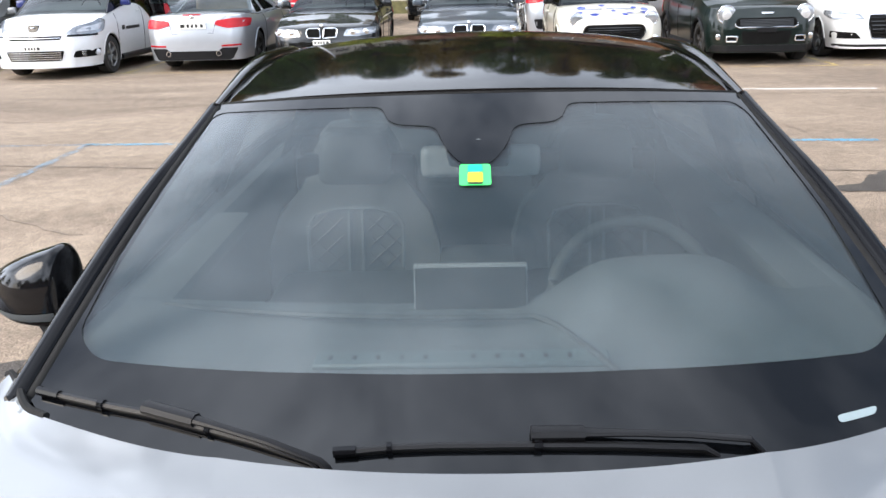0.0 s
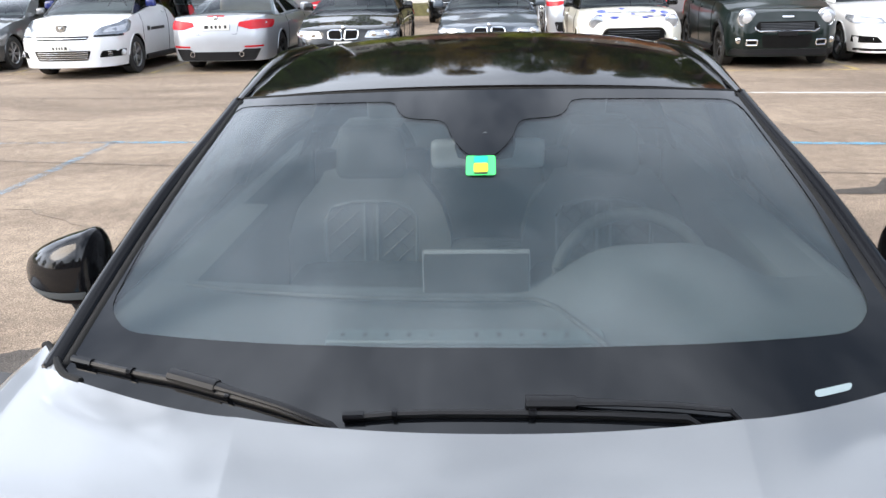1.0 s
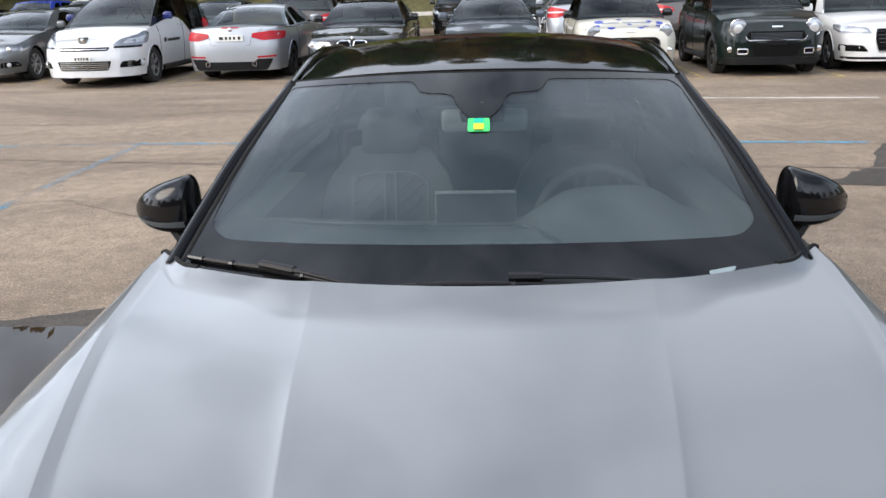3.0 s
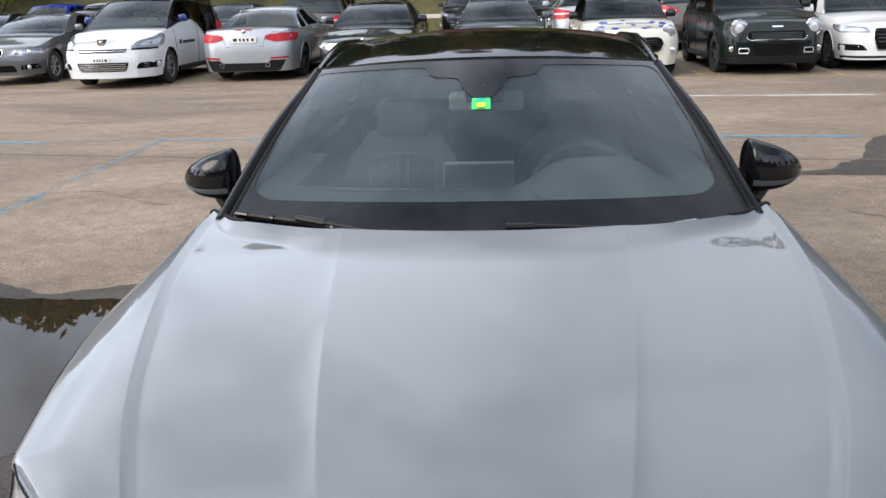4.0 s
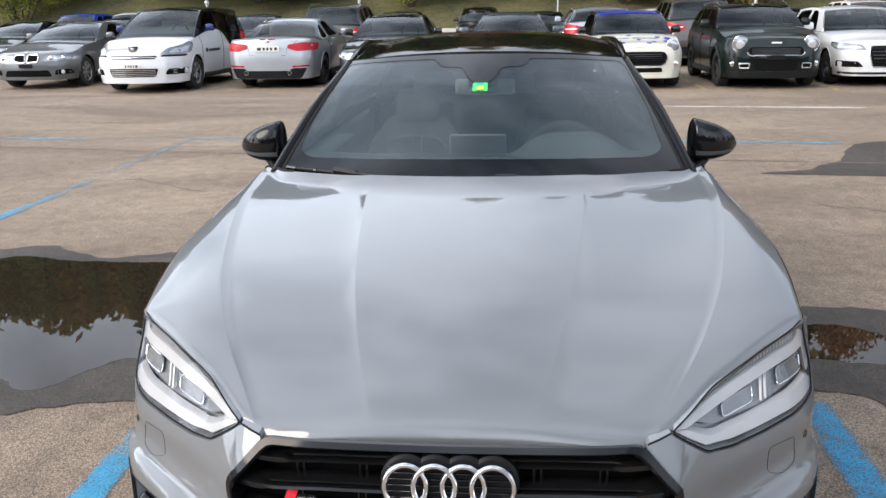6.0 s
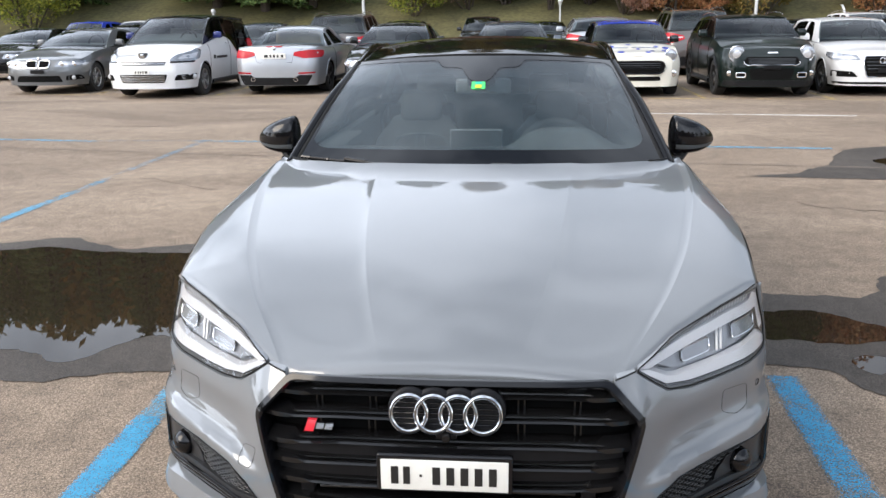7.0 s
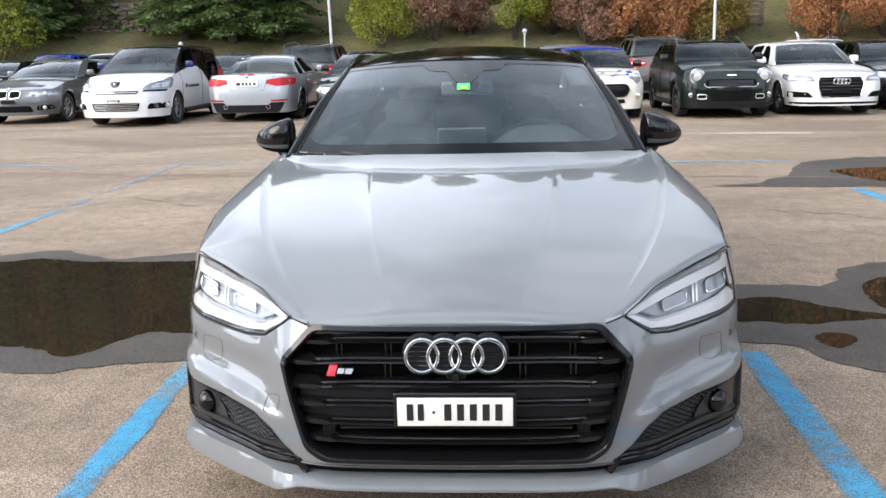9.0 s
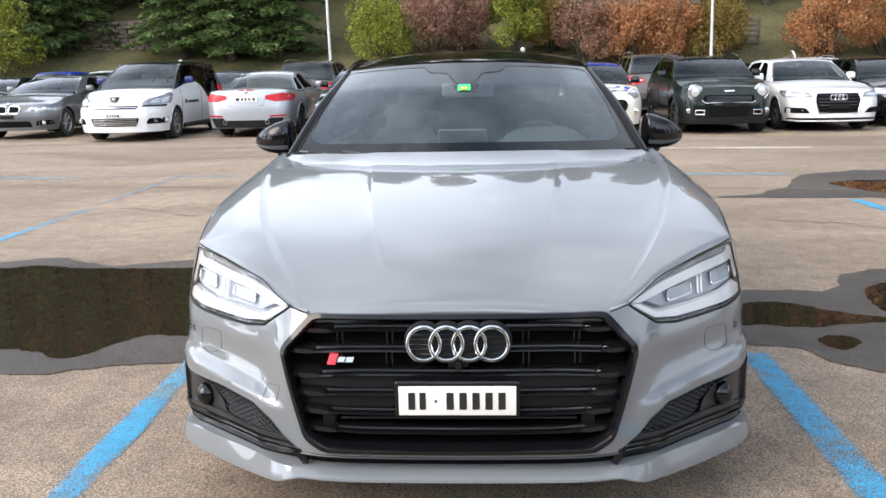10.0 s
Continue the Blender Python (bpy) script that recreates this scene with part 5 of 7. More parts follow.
def shrub(x, y, w, h, material, label, seed, lumps=30, count=13000, size=0.056):
    rng = np.random.default_rng(seed)
    z0 = float(bank_z(x, y))
    t = thing("shrub", label, "shrub", pose(x, y, z0), "hedge shrubs on the bank")
    cs, rs = [], []
    for k in range(lumps):
        a, q = rng.uniform(0, 2 * math.pi), rng.uniform(0, 1)
        rr = w * 0.44 * math.sqrt(rng.uniform(0.05, 1))
        zz = h * (0.22 + 0.62 * q)
        rr *= 1.0 - 0.55 * max(0, q - 0.5)
        cs.append((rr * math.cos(a), rr * math.sin(a), zz))
        rs.append(rng.uniform(0.12, 0.27) * min(w, h))
    v, f = leaf_cloud(cs, rs, count, size, rng)
    v[:, 2] = np.maximum(v[:, 2], 0.03)
    raw_part("crown", v, f, material, t)
    bits = []
    for k in range(9):
        c = cs[k % len(cs)]
        bits.append(tube([(c[0] * 0.12, c[1] * 0.12, -0.2), (c[0] * 0.5, c[1] * 0.5, c[2] * 0.45), c, (c[0] * 1.15, c[1] * 1.15, c[2] * 1.2)], [0.05, 0.035, 0.02, 0.006], 5))
    tagged(part("stem_tangle", join_bm(bits), M["bark"], t), kind="stuff")
    return t


def conifer(x, y, h, w, material, label, seed, count=22000, bare=0.8):
    rng = np.random.default_rng(seed)
    z0 = float(bank_z(x, y))
    t = thing("conifer", label, "tree", pose(x, y, z0), "conifers on the bank")
    part("trunk", tube([(0, 0, -0.3), (0.03, 0.02, h * 0.4), (0, 0.04, h * 0.8), (0, 0, h)], [0.26, 0.20, 0.09, 0.02], 9), M["bark"], t)
    bits, vs, fs, base = [], [], [], 0
    n = int(h * 8)
    for k in range(n):
        q = k / n
        z = bare + (h - bare) * q
        a = k * 2.399 + rng.uniform(-0.3, 0.3)
        ln = w * (1 - q) ** 0.8 * rng.uniform(0.75, 1.1) + 0.15
        tip = (ln * math.cos(a), ln * math.sin(a), z - 0.16 * ln + rng.uniform(-0.1, 0.1))
        mid = (ln * 0.55 * math.cos(a), ln * 0.55 * math.sin(a), z + 0.06 * ln)
        if k % 2 == 0:
            bits.append(tube([(0, 0, z), mid, tip], [0.04, 0.025, 0.008], 4))
        m = int(count / n * (0.35 + 1.3 * (1 - q)))
        tt = rng.uniform(0.12, 1.05, m)
        base_p = np.outer(1 - tt, [0, 0, z]) + np.outer(tt, tip) + np.outer(np.sin(np.pi * np.clip(tt, 0, 1)), [0, 0, 0.10 * ln])
        side = np.array([-math.sin(a), math.cos(a), 0])
        spread = 0.30 * ln * (0.25 + np.sin(np.pi * np.clip(tt, 0, 1)))
        off = rng.uniform(-1, 1, m) * spread
        p = base_p + off[:, None] * side + rng.normal(size=(m, 3)) * [0.03, 0.03, 0.05]
        p[:, 2] -= 0.25 * np.abs(off)
        d = np.outer(np.ones(m), [math.cos(a), math.sin(a), -0.25]) + np.sign(off)[:, None] * side * 0.8 + rng.normal(size=(m, 3)) * 0.35
        d /= np.linalg.norm(d, axis=1)[:, None]
        b = np.cross(d, rng.normal(size=(m, 3)) * 0.5 + [0, 0, 1])
        b /= np.linalg.norm(b, axis=1)[:, None]
        s = rng.uniform(0.09, 0.19, m)[:, None]
        vs.append(np.stack([p - d * s, p + b * s * 0.32, p + d * s, p - b * s * 0.32], 1).reshape(-1, 3))
    v = np.concatenate(vs)
    raw_part("crown", v, np.arange(len(v)).reshape(-1, 4), material, t)
    tagged(part("bough_tangle", join_bm(bits), M["bark"], t), kind="stuff")
    return t


def broadleaf(x, y, h, w, material, label, seed, count=13000, size=0.14):
    rng = np.random.default_rng(seed)
    z0 = float(bank_z(x, y))
    t = thing("tree", label, "tree", pose(x, y, z0), "trees on the bank")
    cs, rs, bits = [], [], []
    bits_tr = tube([(0, 0, -0.3), (0.1, 0.05, h * 0.3), (-0.05, 0.1, h * 0.6), (0, 0, h * 0.9)], [0.22, 0.17, 0.10, 0.03], 8)
    part("trunk", bits_tr, M["bark"], t)
    for k in range(26):
        q = rng.uniform(0.25, 1.0)
        a = k * 2.4
        rr = w * 0.5 * math.sin(math.pi * (0.15 + 0.8 * q)) * rng.uniform(0.4, 1)
        c = (rr * math.cos(a), rr * math.sin(a), h * q)
        cs.append(c)
        rs.append(rng.uniform(0.13, 0.22) * w)
        bits.append(tube([(0, 0, h * q * 0.6), (c[0] * 0.6, c[1] * 0.6, h * q * 0.85), c], [0.07, 0.04, 0.012], 5))
    v, f = leaf_cloud(cs, rs, count, size, rng)
    raw_part("crown", v, f, material, t)
    tagged(part("bough_tangle", join_bm(bits), M["bark"], t), kind="stuff")
    return t


L_FIR = leaf_material("fir needles", [(0.04, 0.075, 0.03), (0.10, 0.16, 0.05), (0.19, 0.25, 0.08)])
L_GREEN = leaf_material("yellowing green leaves", [(0.08, 0.11, 0.02), (0.20, 0.24, 0.035), (0.40, 0.38, 0.06)])
L_DARKGREEN = leaf_material("green leaves", [(0.025, 0.045, 0.012), (0.06, 0.09, 0.02), (0.10, 0.13, 0.03)])
L_RUST = leaf_material("rust red autumn leaves", [(0.20, 0.085, 0.04), (0.42, 0.18, 0.08), (0.52, 0.32, 0.15)])
L_WINE = leaf_material("brown red autumn leaves", [(0.14, 0.07, 0.055), (0.27, 0.14, 0.10), (0.40, 0.26, 0.18)])
L_OLIVE = leaf_material("olive brown autumn leaves", [(0.08, 0.07, 0.02), (0.20, 0.16, 0.04), (0.30, 0.18, 0.05)])

HEDGE = ((-23.2, 38.0, 4.6, 4.2, L_GREEN, "tall yellow-green shrub at the foot of the bank"), (-4.9, 39.6, 3.4, 3.3, L_GREEN, "yellow-green shrub turning in autumn"), (-2.2, 40.2, 3.8, 3.9, L_WINE, "brown-red shrub with bare stems"),
         (-0.4, 40.6, 2.6, 3.5, L_WINE, "brown-red shrub with bare stems"), (1.7, 40.0, 2.6, 3.9, L_GREEN, "upright yellow-green shrub on the bank"), (3.6, 40.8, 2.8, 3.2, L_OLIVE, "olive and yellow autumn shrub"), (5.2, 39.6, 3.4, 3.2, L_WINE, "russet autumn shrub on the bank"),
         (7.4, 39.4, 3.4, 3.1, L_RUST, "orange-red autumn shrub on the bank"), (9.2, 39.6, 3.0, 3.2, L_RUST, "orange-red autumn shrub on the bank"), (11.2, 39.2, 3.0, 3.3, L_OLIVE, "green and orange autumn shrub"),
         (16.4, 39.0, 3.6, 3.4, L_RUST, "rust-red autumn shrub on the bank"), (19.2, 39.2, 4.2, 3.7, L_RUST, "rust-red autumn shrub on the bank"), (25.0, 39.5, 4.5, 3.6, L_OLIVE, "olive autumn shrub on the bank"), (-30, 39.5, 5.0, 3.5, L_OLIVE, "olive autumn shrub on the bank"))
for k, (x, y, w, h, m_, lab) in enumerate(HEDGE):
    shrub(x, y, w, h, m_, lab, 40 + k)
for k, (x, y, h, w) in enumerate(((-22.9, 41.0, 12.5, 2.7), (-21.0, 42.4, 13.5, 2.5), (-15.0, 41.2, 13.0, 2.7), (-12.4, 40.8, 13.0, 2.9), (-10.1, 41.2, 12.5, 2.5), (-27.0, 43.0, 13.0, 3.6), (-18.2, 49.5, 14.5, 3.6), (-13.5, 47.5, 14.5, 3.6), (23.0, 41.5, 12.5, 3.3), (28.0, 43, 12.5, 3.5), (13.5, 49, 13.0, 3.6), (18.0, 50, 13.5, 3.6), (-24.5, 49, 14, 3.6))):
    conifer(x, y, h, w, L_FIR, "dark green fir tree with drooping boughs", 80 + k, bare=0.5)
for k, (x, y, h, w, m_) in enumerate(((-6.0, 47, 14.5, 6.5, L_DARKGREEN), (-1.5, 49, 15.5, 7.0, L_OLIVE), (3.0, 48, 15.5, 7.0, L_DARKGREEN), (7.5, 51.0, 15.5, 7.0, L_OLIVE), (12.0, 50, 15, 7.0, L_DARKGREEN), (16.0, 47.0, 14, 6.5, L_DARKGREEN), (20.5, 48.0, 13.5, 7.0, L_RUST), (25.5, 48, 13, 7, L_OLIVE), (-16, 52, 14, 7.5, L_DARKGREEN), (-22, 51, 13, 7.5, L_OLIVE), (-31, 46, 13, 8, L_DARKGREEN), (32, 47, 13, 8, L_OLIVE), (-38, 45, 13, 8, L_OLIVE), (40, 46, 13, 8, L_DARKGREEN))):
    broadleaf(x, y, h, w, m_, "tall leafy tree up on the bank", 120 + k)


# woods that close the view behind the bank
rng = np.random.default_rng(77)
cs, rs = [], []
for k in range(420):
    x, y = rng.uniform(-62, -6), rng.uniform(55, 62)
    cs.append((x, y, rng.uniform(2, 21) * (0.8 + 0.2 * math.sin(x * 0.9))))
    rs.append(rng.uniform(1.5, 2.6))
for k in range(260):
    x, y = rng.uniform(-6, 56), rng.uniform(55, 62)
    cs.append((x, y, rng.uniform(2, 19.5) * (0.9 + 0.1 * math.sin(x * 1.3))))
    rs.append(rng.uniform(1.5, 2.6))
for x0, x1, n in ((-30, -15, 70), (20, 38, 60)):
    for k in range(n):
        cs.append((rng.uniform(x0, x1), rng.uniform(55, 60), rng.uniform(8, 21)))
        rs.append(rng.uniform(1.5, 2.6))
for k in range(190):
    cs.append((rng.uniform(-36, 36), rng.uniform(55, 61), rng.uniform(13.5, 20.5)))
    rs.append(rng.uniform(1.5, 2.4))
v, f = leaf_cloud(cs, rs, 165000, 0.42, rng)
tagged(raw_part("far_wood", v, f, L_OLIVE), "brown and olive autumn wood behind the bank", "woods", kind="stuff")


def lamp_post(x, y, lean):
    t = thing("street_lamp", "slim white painted lamp post behind the cars", "lamp post", pose(x, y, 0, 0, lean, 0), "lamp posts")
    part("pole", tube([(0, 0, -0.1), (0, 0, 4), (0, 0, 8.5)], [0.075, 0.06, 0.045], 12), M["galvanised"], t)
    part("base_plate", block((0.26, 0.26, 0.03), (0, 0, 0.015), 0.005, 1), M["galvanised"], t)
    part("lamp_arm", tube([(0, 0, 8.4), (0, -0.3, 8.6), (0, -0.9, 8.65)], 0.035, 8), M["galvanised"], t)
    part("lamp_head", block((0.22, 0.55, 0.09), (0, -1.05, 8.64), 0.03, 2), M["galvanised"], t)
    return t


lamp_post(-6.55, 36.0, -1.1)
lamp_post(10.3, 36.3, -1.1)


def globe_lamp(x, y, h):
    t = thing("globe_lamp", "low path lamp with a white globe", "lamp", pose(x, y, float(bank_z(np.array(x), np.array(y)))), "globe lamps")
    part("pole", tube([(0, 0, -0.1), (0, 0, h)], 0.035, 8), M["galvanised"], t)
    bm2 = bmesh.new()
    bmesh.ops.create_uvsphere(bm2, u_segments=18, v_segments=12, radius=0.11)
    bmesh.ops.translate(bm2, vec=(0, 0, h + 0.12), verts=bm2.verts[:])
    part("globe", bm2, M["galvanised"], t)
    part("collar", lathe([(0.06, -0.05), (0.07, 0.03), (0.05, 0.05)], 12), M["galvanised"], t).matrix_basis = pose(0, 0, h, 0, -90, 0)
    return t


globe_lamp(2.0, 36.6, 1.5)
globe_lamp(-13.6, 36.6, 1.3)

# low timber rail at the end of the car park
rail = thing("barrier_rail", "low pale timber rail along the end of the car park", "barrier")
for x in np.arange(-20, 21, 2.0):
    part("post", block((0.12, 0.12, 0.75), (x, 35.2, 0.37), 0.01, 1), M["wood"], rail)
for x in np.arange(-19, 20, 2.0):
    part("board", block((1.97, 0.05, 0.16), (x, 35.11, 0.62), 0.01, 1), M["house_wall"], rail)

# dry stone wall on the bank
wall = thing("stone_wall", "rough brown dry stone wall on the bank", "wall", pose(-17.9, 42.4, float(bank_z(-17.9, 42.4)) - 0.3))
rng = np.random.default_rng(5)
proto = []
for k in range(4):
    b = block((0.42, 0.30, 0.22), (0, 0, 0), 0.05, 1)
    for v in b.verts:
        v.co += Vector(rng.normal(size=3) * 0.02)
    ob = part("stone", b, M["stone"], wall)
    proto.append(ob)
i = 0
for row in range(8):
    for col in range(14):
        x, z = -3.0 + col * 0.44 + (0.2 if row % 2 else 0) + rng.uniform(-0.04, 0.04), 0.1 + row * 0.215
        if i < 4:
            ob = proto[i]
        else:
            ob = new("stone", proto[i % 4].data)
            ob.parent = wall
        ob.matrix_basis = pose(x, rng.uniform(-0.05, 0.05), z, rng.uniform(-6, 6), rng.uniform(-5, 5), rng.uniform(-10, 10))
        i += 1

# timber fence and shed on the bank
fence = thing("timber_fence", "weathered grey timber fence panel on the bank", "fence", pose(12.9, 41.2, float(bank_z(12.9, 41.2))))
for x in (-0.9, 0.0, 0.9):
    part("post", block((0.12, 0.12, 1.5), (x, 0, 0.65), 0.01, 1), M["wood"], fence)
for z in (0.25, 0.5, 0.75, 1.0, 1.25):
    part("board", block((2.0, 0.04, 0.18), (0, -0.08, z), 0.006, 1), M["wood"], fence)


def chalet(x, y, w, h, label, wall_m):
    z0 = float(bank_z(x, y)) - 0.3
    t = thing("house", label, "house", pose(x, y, z0))
    part("wall", block((w, 6, h), (0, 3, h / 2), 0.02, 1), wall_m, t)
    for sgn in (1, -1):
        part("roof", block((w * 0.62, 7.2, 0.16), (sgn * w * 0.27, 3, h + w * 0.10), 0.02, 1, Matrix.Rotation(radians(22 * sgn), 4, "Y")), M["roof_tile"], t)
    for k in range(3):
        wx = -w / 3 + k * w / 3
        win = part("window", block((1.0, 0.08, 1.1), (wx, -0.02, h * 0.62), 0.01, 1), M["screen"], t)
        part("frame", tube([(wx - 0.55, -0.07, h * 0.62 - 0.6), (wx + 0.55, -0.07, h * 0.62 - 0.6), (wx + 0.55, -0.07, h * 0.62 + 0.6), (wx - 0.55, -0.07, h * 0.62 + 0.6)], 0.05, 4, closed=True), M["house_wall"], win)
        part("sill", block((1.2, 0.16, 0.06), (wx, -0.08, h * 0.62 - 0.66), 0.01, 1), M["wood"], win)
    part("balcony", block((w * 0.9, 1.0, 0.14), (0, -0.5, h * 0.34), 0.01, 1), M["wood"], t)
    for k in range(12):
        part("baluster", block((0.10, 0.05, 0.85), (-w * 0.42 + k * w * 0.076, -0.97, h * 0.34 + 0.45), 0.01, 1), M["wood"], t)
    part("handrail", block((w * 0.9, 0.08, 0.10), (0, -0.97, h * 0.34 + 0.9), 0.01, 1), M["wood"], t)
    return t


# unseen trees added to block low sky in reflections, and the building behind
for k, (x, y, h, w, m_) in enumerate(((-34, -24, 10, 8, L_DARKGREEN), (-22, -26, 10, 8, L_OLIVE), (-10, -27, 9, 7, L_DARKGREEN), (3, -26, 9.5, 8, L_DARKGREEN), (14, -25, 9, 7, L_OLIVE), (25, -25, 10, 8, L_DARKGREEN), (36, -20, 10, 8, L_DARKGREEN),
                                      (44, -4, 11, 9, L_OLIVE), (46, 12, 11, 9, L_DARKGREEN), (44, 28, 11, 9, L_DARKGREEN), (-46, -6, 11, 9, L_DARKGREEN), (-48, 10, 11, 9, L_OLIVE), (-46, 26, 11, 9, L_DARKGREEN))):
    broadleaf(x, y, h, w, m_, "unseen leafy tree added to block low sky in reflections", 160 + k, 5000, 0.22)
office = thing("office_building", "long plain building behind the car park", "building", pose(0, -36, 0))
part("wall", block((90, 8, 8.5), (0, -4, 4.25), 0.02, 1), M["stone"], office)
for fl in range(3):
    for k in range(20):
        wx = -40 + k * 4.2
        part("window", block((2.2, 0.1, 1.5), (wx, 0.02, 1.7 + fl * 2.7), 0.01, 1), M["screen"], office)


chalet(8.0, 44.5, 7.5, 4.2, "brown timber house with balcony half hidden behind shrubs", M["wood"])
chalet(-6.6, 50.0, 5.5, 5.0, "pale rendered house glimpsed between trees", M["house_wall"])


# ---- the grey car ----
hero = thing("grey_coupe", "solid grey sports coupe with gloss black grille, mirrors and roof", "car")

HOOD_Z = spline([0.12, 0.16, 0.22, 0.30, 0.42, 0.56, 0.68, 0.80, 0.95, 1.10, 1.25, 1.38, 1.43, 1.65], [0.640, 0.668, 0.7005, 0.7352, 0.7788, 0.8183, 0.8449, 0.8667, 0.8889, 0.907, 0.9215, 0.9306, 0.9331, 0.950])
CREASE_IN = spline([0.15, 0.26, 0.44, 0.62, 0.85, 1.10, 1.40], [0.160, 0.195, 0.241, 0.276, 0.309, 0.338, 0.365])
CREASE_OUT = spline([0.15, 0.27, 0.38, 0.53, 0.67, 0.87, 1.10, 1.35, 1.60], [0.383, 0.445, 0.508, 0.577, 0.628, 0.682, 0.732, 0.772, 0.795])
SHOULDER_X = spline([0.60, 0.72, 0.90, 1.10, 1.30, 1.57, 2.0, 2.6, 3.3, 4.0, 4.5], [0.838, 0.858, 0.880, 0.888, 0.880, 0.865, 0.862, 0.868, 0.885, 0.878, 0.80])
SHOULDER_Z = spline([0.60, 0.72, 0.90, 1.10, 1.30, 1.57, 2.0, 2.6, 3.3, 4.0, 4.5], [0.752, 0.772, 0.802, 0.828, 0.850, 0.875, 0.890, 0.905, 0.925, 0.930, 0.93])


def hood_front(x):
    return np.interp(np.abs(x), [0, 0.30, 0.375, 0.40, 0.455, 0.50, 0.56, 0.62, 0.71, 0.838], [0.150, 0.152, 0.156, 0.165, 0.197, 0.250, 0.322, 0.378, 0.472, 0.605])


def hood_back(x):
    return 1.370 + 0.235 * (np.abs(x) / 0.74) ** 2.2 + 0.07 * step01(np.abs(x), 0.70, 0.82)


def hood_z(x, y):
    """Height of the bonnet: a raised middle that drops at two inner folds, a narrow band that climbs to the outer ridges, and falling wing tops."""
    u = np.abs(x)
    xi, xo, xs = CREASE_IN(y), CREASE_OUT(y), SHOULDER_X(np.clip(y, 0.6, 4))
    fade = step01(y, 0.15, 0.34)
    drop_in = 0.011 * fade * (1 - 0.62 * step01(y, 0.85, 1.40))
    z = HOOD_Z(y) - 0.030 * (u / xo) ** 2.2 - drop_in * (1 - np.exp(-np.maximum(u - xi, 0) / 0.036))
    z = z + 0.0035 * step01(u, xo - 0.16, xo) * fade
    zo = HOOD_Z(y) - 0.0285 - drop_in
    rise = 0.0078 * step01(y, 0.17, 0.40)
    band = np.clip((u - xo + 0.006) / 0.027, 0, 1)
    zr = zo + rise
    s = np.clip((u - xo - 0.021) / np.maximum(xs - xo - 0.021, 0.03), 0, 1.2)
    zs = np.where(y < 0.6, SHOULDER_Z(0.6) - (0.6 - y) * 0.45, SHOULDER_Z(np.clip(y, 0.6, 4)))
    drop = np.maximum(zr - zs, 0.02)
    zw = zr - drop * (0.42 * s + 0.58 * s ** 2.4)
    return np.where(u < xo + 0.021, z + (zr - z) * np.where(band > 0, band, 0), zw)


U = np.concatenate([np.linspace(0, 0.34, 40)[:-1], np.linspace(0.34, 0.46, 20)[:-1], np.linspace(0.46, 0.74, 36)[:-1], np.linspace(0.74, 0.84, 22)[:-1], np.linspace(0.84, 1, 26)])
U = np.concatenate([-U[:0:-1], U])
V = np.linspace(0, 1, 130) ** 1.1
UU, VV = np.meshgrid(U, V)
XX = UU * SHOULDER_X(0.6 + 1.0 * VV)
for k in range(8):
    # columns of the sheet run along both folds
    YY = hood_front(XX) * (1 - VV) + hood_back(XX) * VV
    xi, xo, xs = CREASE_IN(YY), CREASE_OUT(YY), SHOULDER_X(0.6 + 1.0 * VV)
    a = np.abs(UU)
    knots = [(0, 0 * xi), (0.34, xi - 0.004), (0.46, np.minimum(xi + 0.05, xo - 0.03)), (0.74, xo - 0.006), (0.84, xo + 0.022), (1.0, xs)]
    xx = np.zeros_like(XX)
    for (s0, x0), (s1, x1) in zip(knots, knots[1:]):
        on = (a >= s0) & (a <= s1)
        xx = np.where(on, x0 + (x1 - x0) * (a - s0) / (s1 - s0), xx)
    XX = np.sign(UU) * xx
YY = hood_front(XX) * (1 - VV) + hood_back(XX) * VV
ZZ = hood_z(XX, YY)
roll = np.clip(1 - (YY - hood_front(XX)) / 0.025, 0, 1)
ZZ = ZZ - 0.010 * roll ** 2
back_roll = np.clip(1 - (hood_back(XX) - YY) / (0.14 - 0.07 * step01(np.abs(XX), 0.40, 0.54)), 0, 1)
ZZ = ZZ + (0.030 + 0.006 * step01(np.abs(XX), 0.45, 0.70)) * back_roll ** 1.7 * (1 - np.clip(np.abs(XX) / 0.84, 0, 1) ** 5)
bonnet_bm = up_normals(grid_bm(np.stack([XX, YY, ZZ], 2)), (0, 0, 1))
skirt(bonnet_bm, (0, 0.004, -0.018))
bonnet = part("bonnet", bonnet_bm, M["paint_grey"], hero, "grey bonnet with sharp outer folds and two soft inner folds")
bonnet.data.set_sharp_from_angle(angle=radians(75))
for sgn in (1, -1):
    rim = sorted([(abs(x), y, z) for x, y, z in zip(XX[-1], YY[-1], ZZ[-1]) if 0.66 < sgn * x < 0.83])
    part("pillar_gasket", tube([(sgn * x, y + 0.005, z - 0.001) for x, y, z in rim], 0.0065, 6), M["black_matt"], hero)

# front surface of the bumper, as depth over (x, z)
PLAN = spline([0, 0.25, 0.40, 0.47, 0.54, 0.65, 0.75, 0.83, 0.87, 0.892, 0.905], [0.030, 0.036, 0.058, 0.095, 0.165, 0.265, 0.358, 0.450, 0.530, 0.640, 0.80])
LEAN = spline([0.10, 0.2, 0.3, 0.38, 0.45, 0.51, 0.56, 0.60, 0.65, 0.70, 0.76, 0.82], [0.0, 0.0, 0.0005, 0.003, 0.009, 0.019, 0.034, 0.055, 0.092, 0.126, 0.152, 0.17])


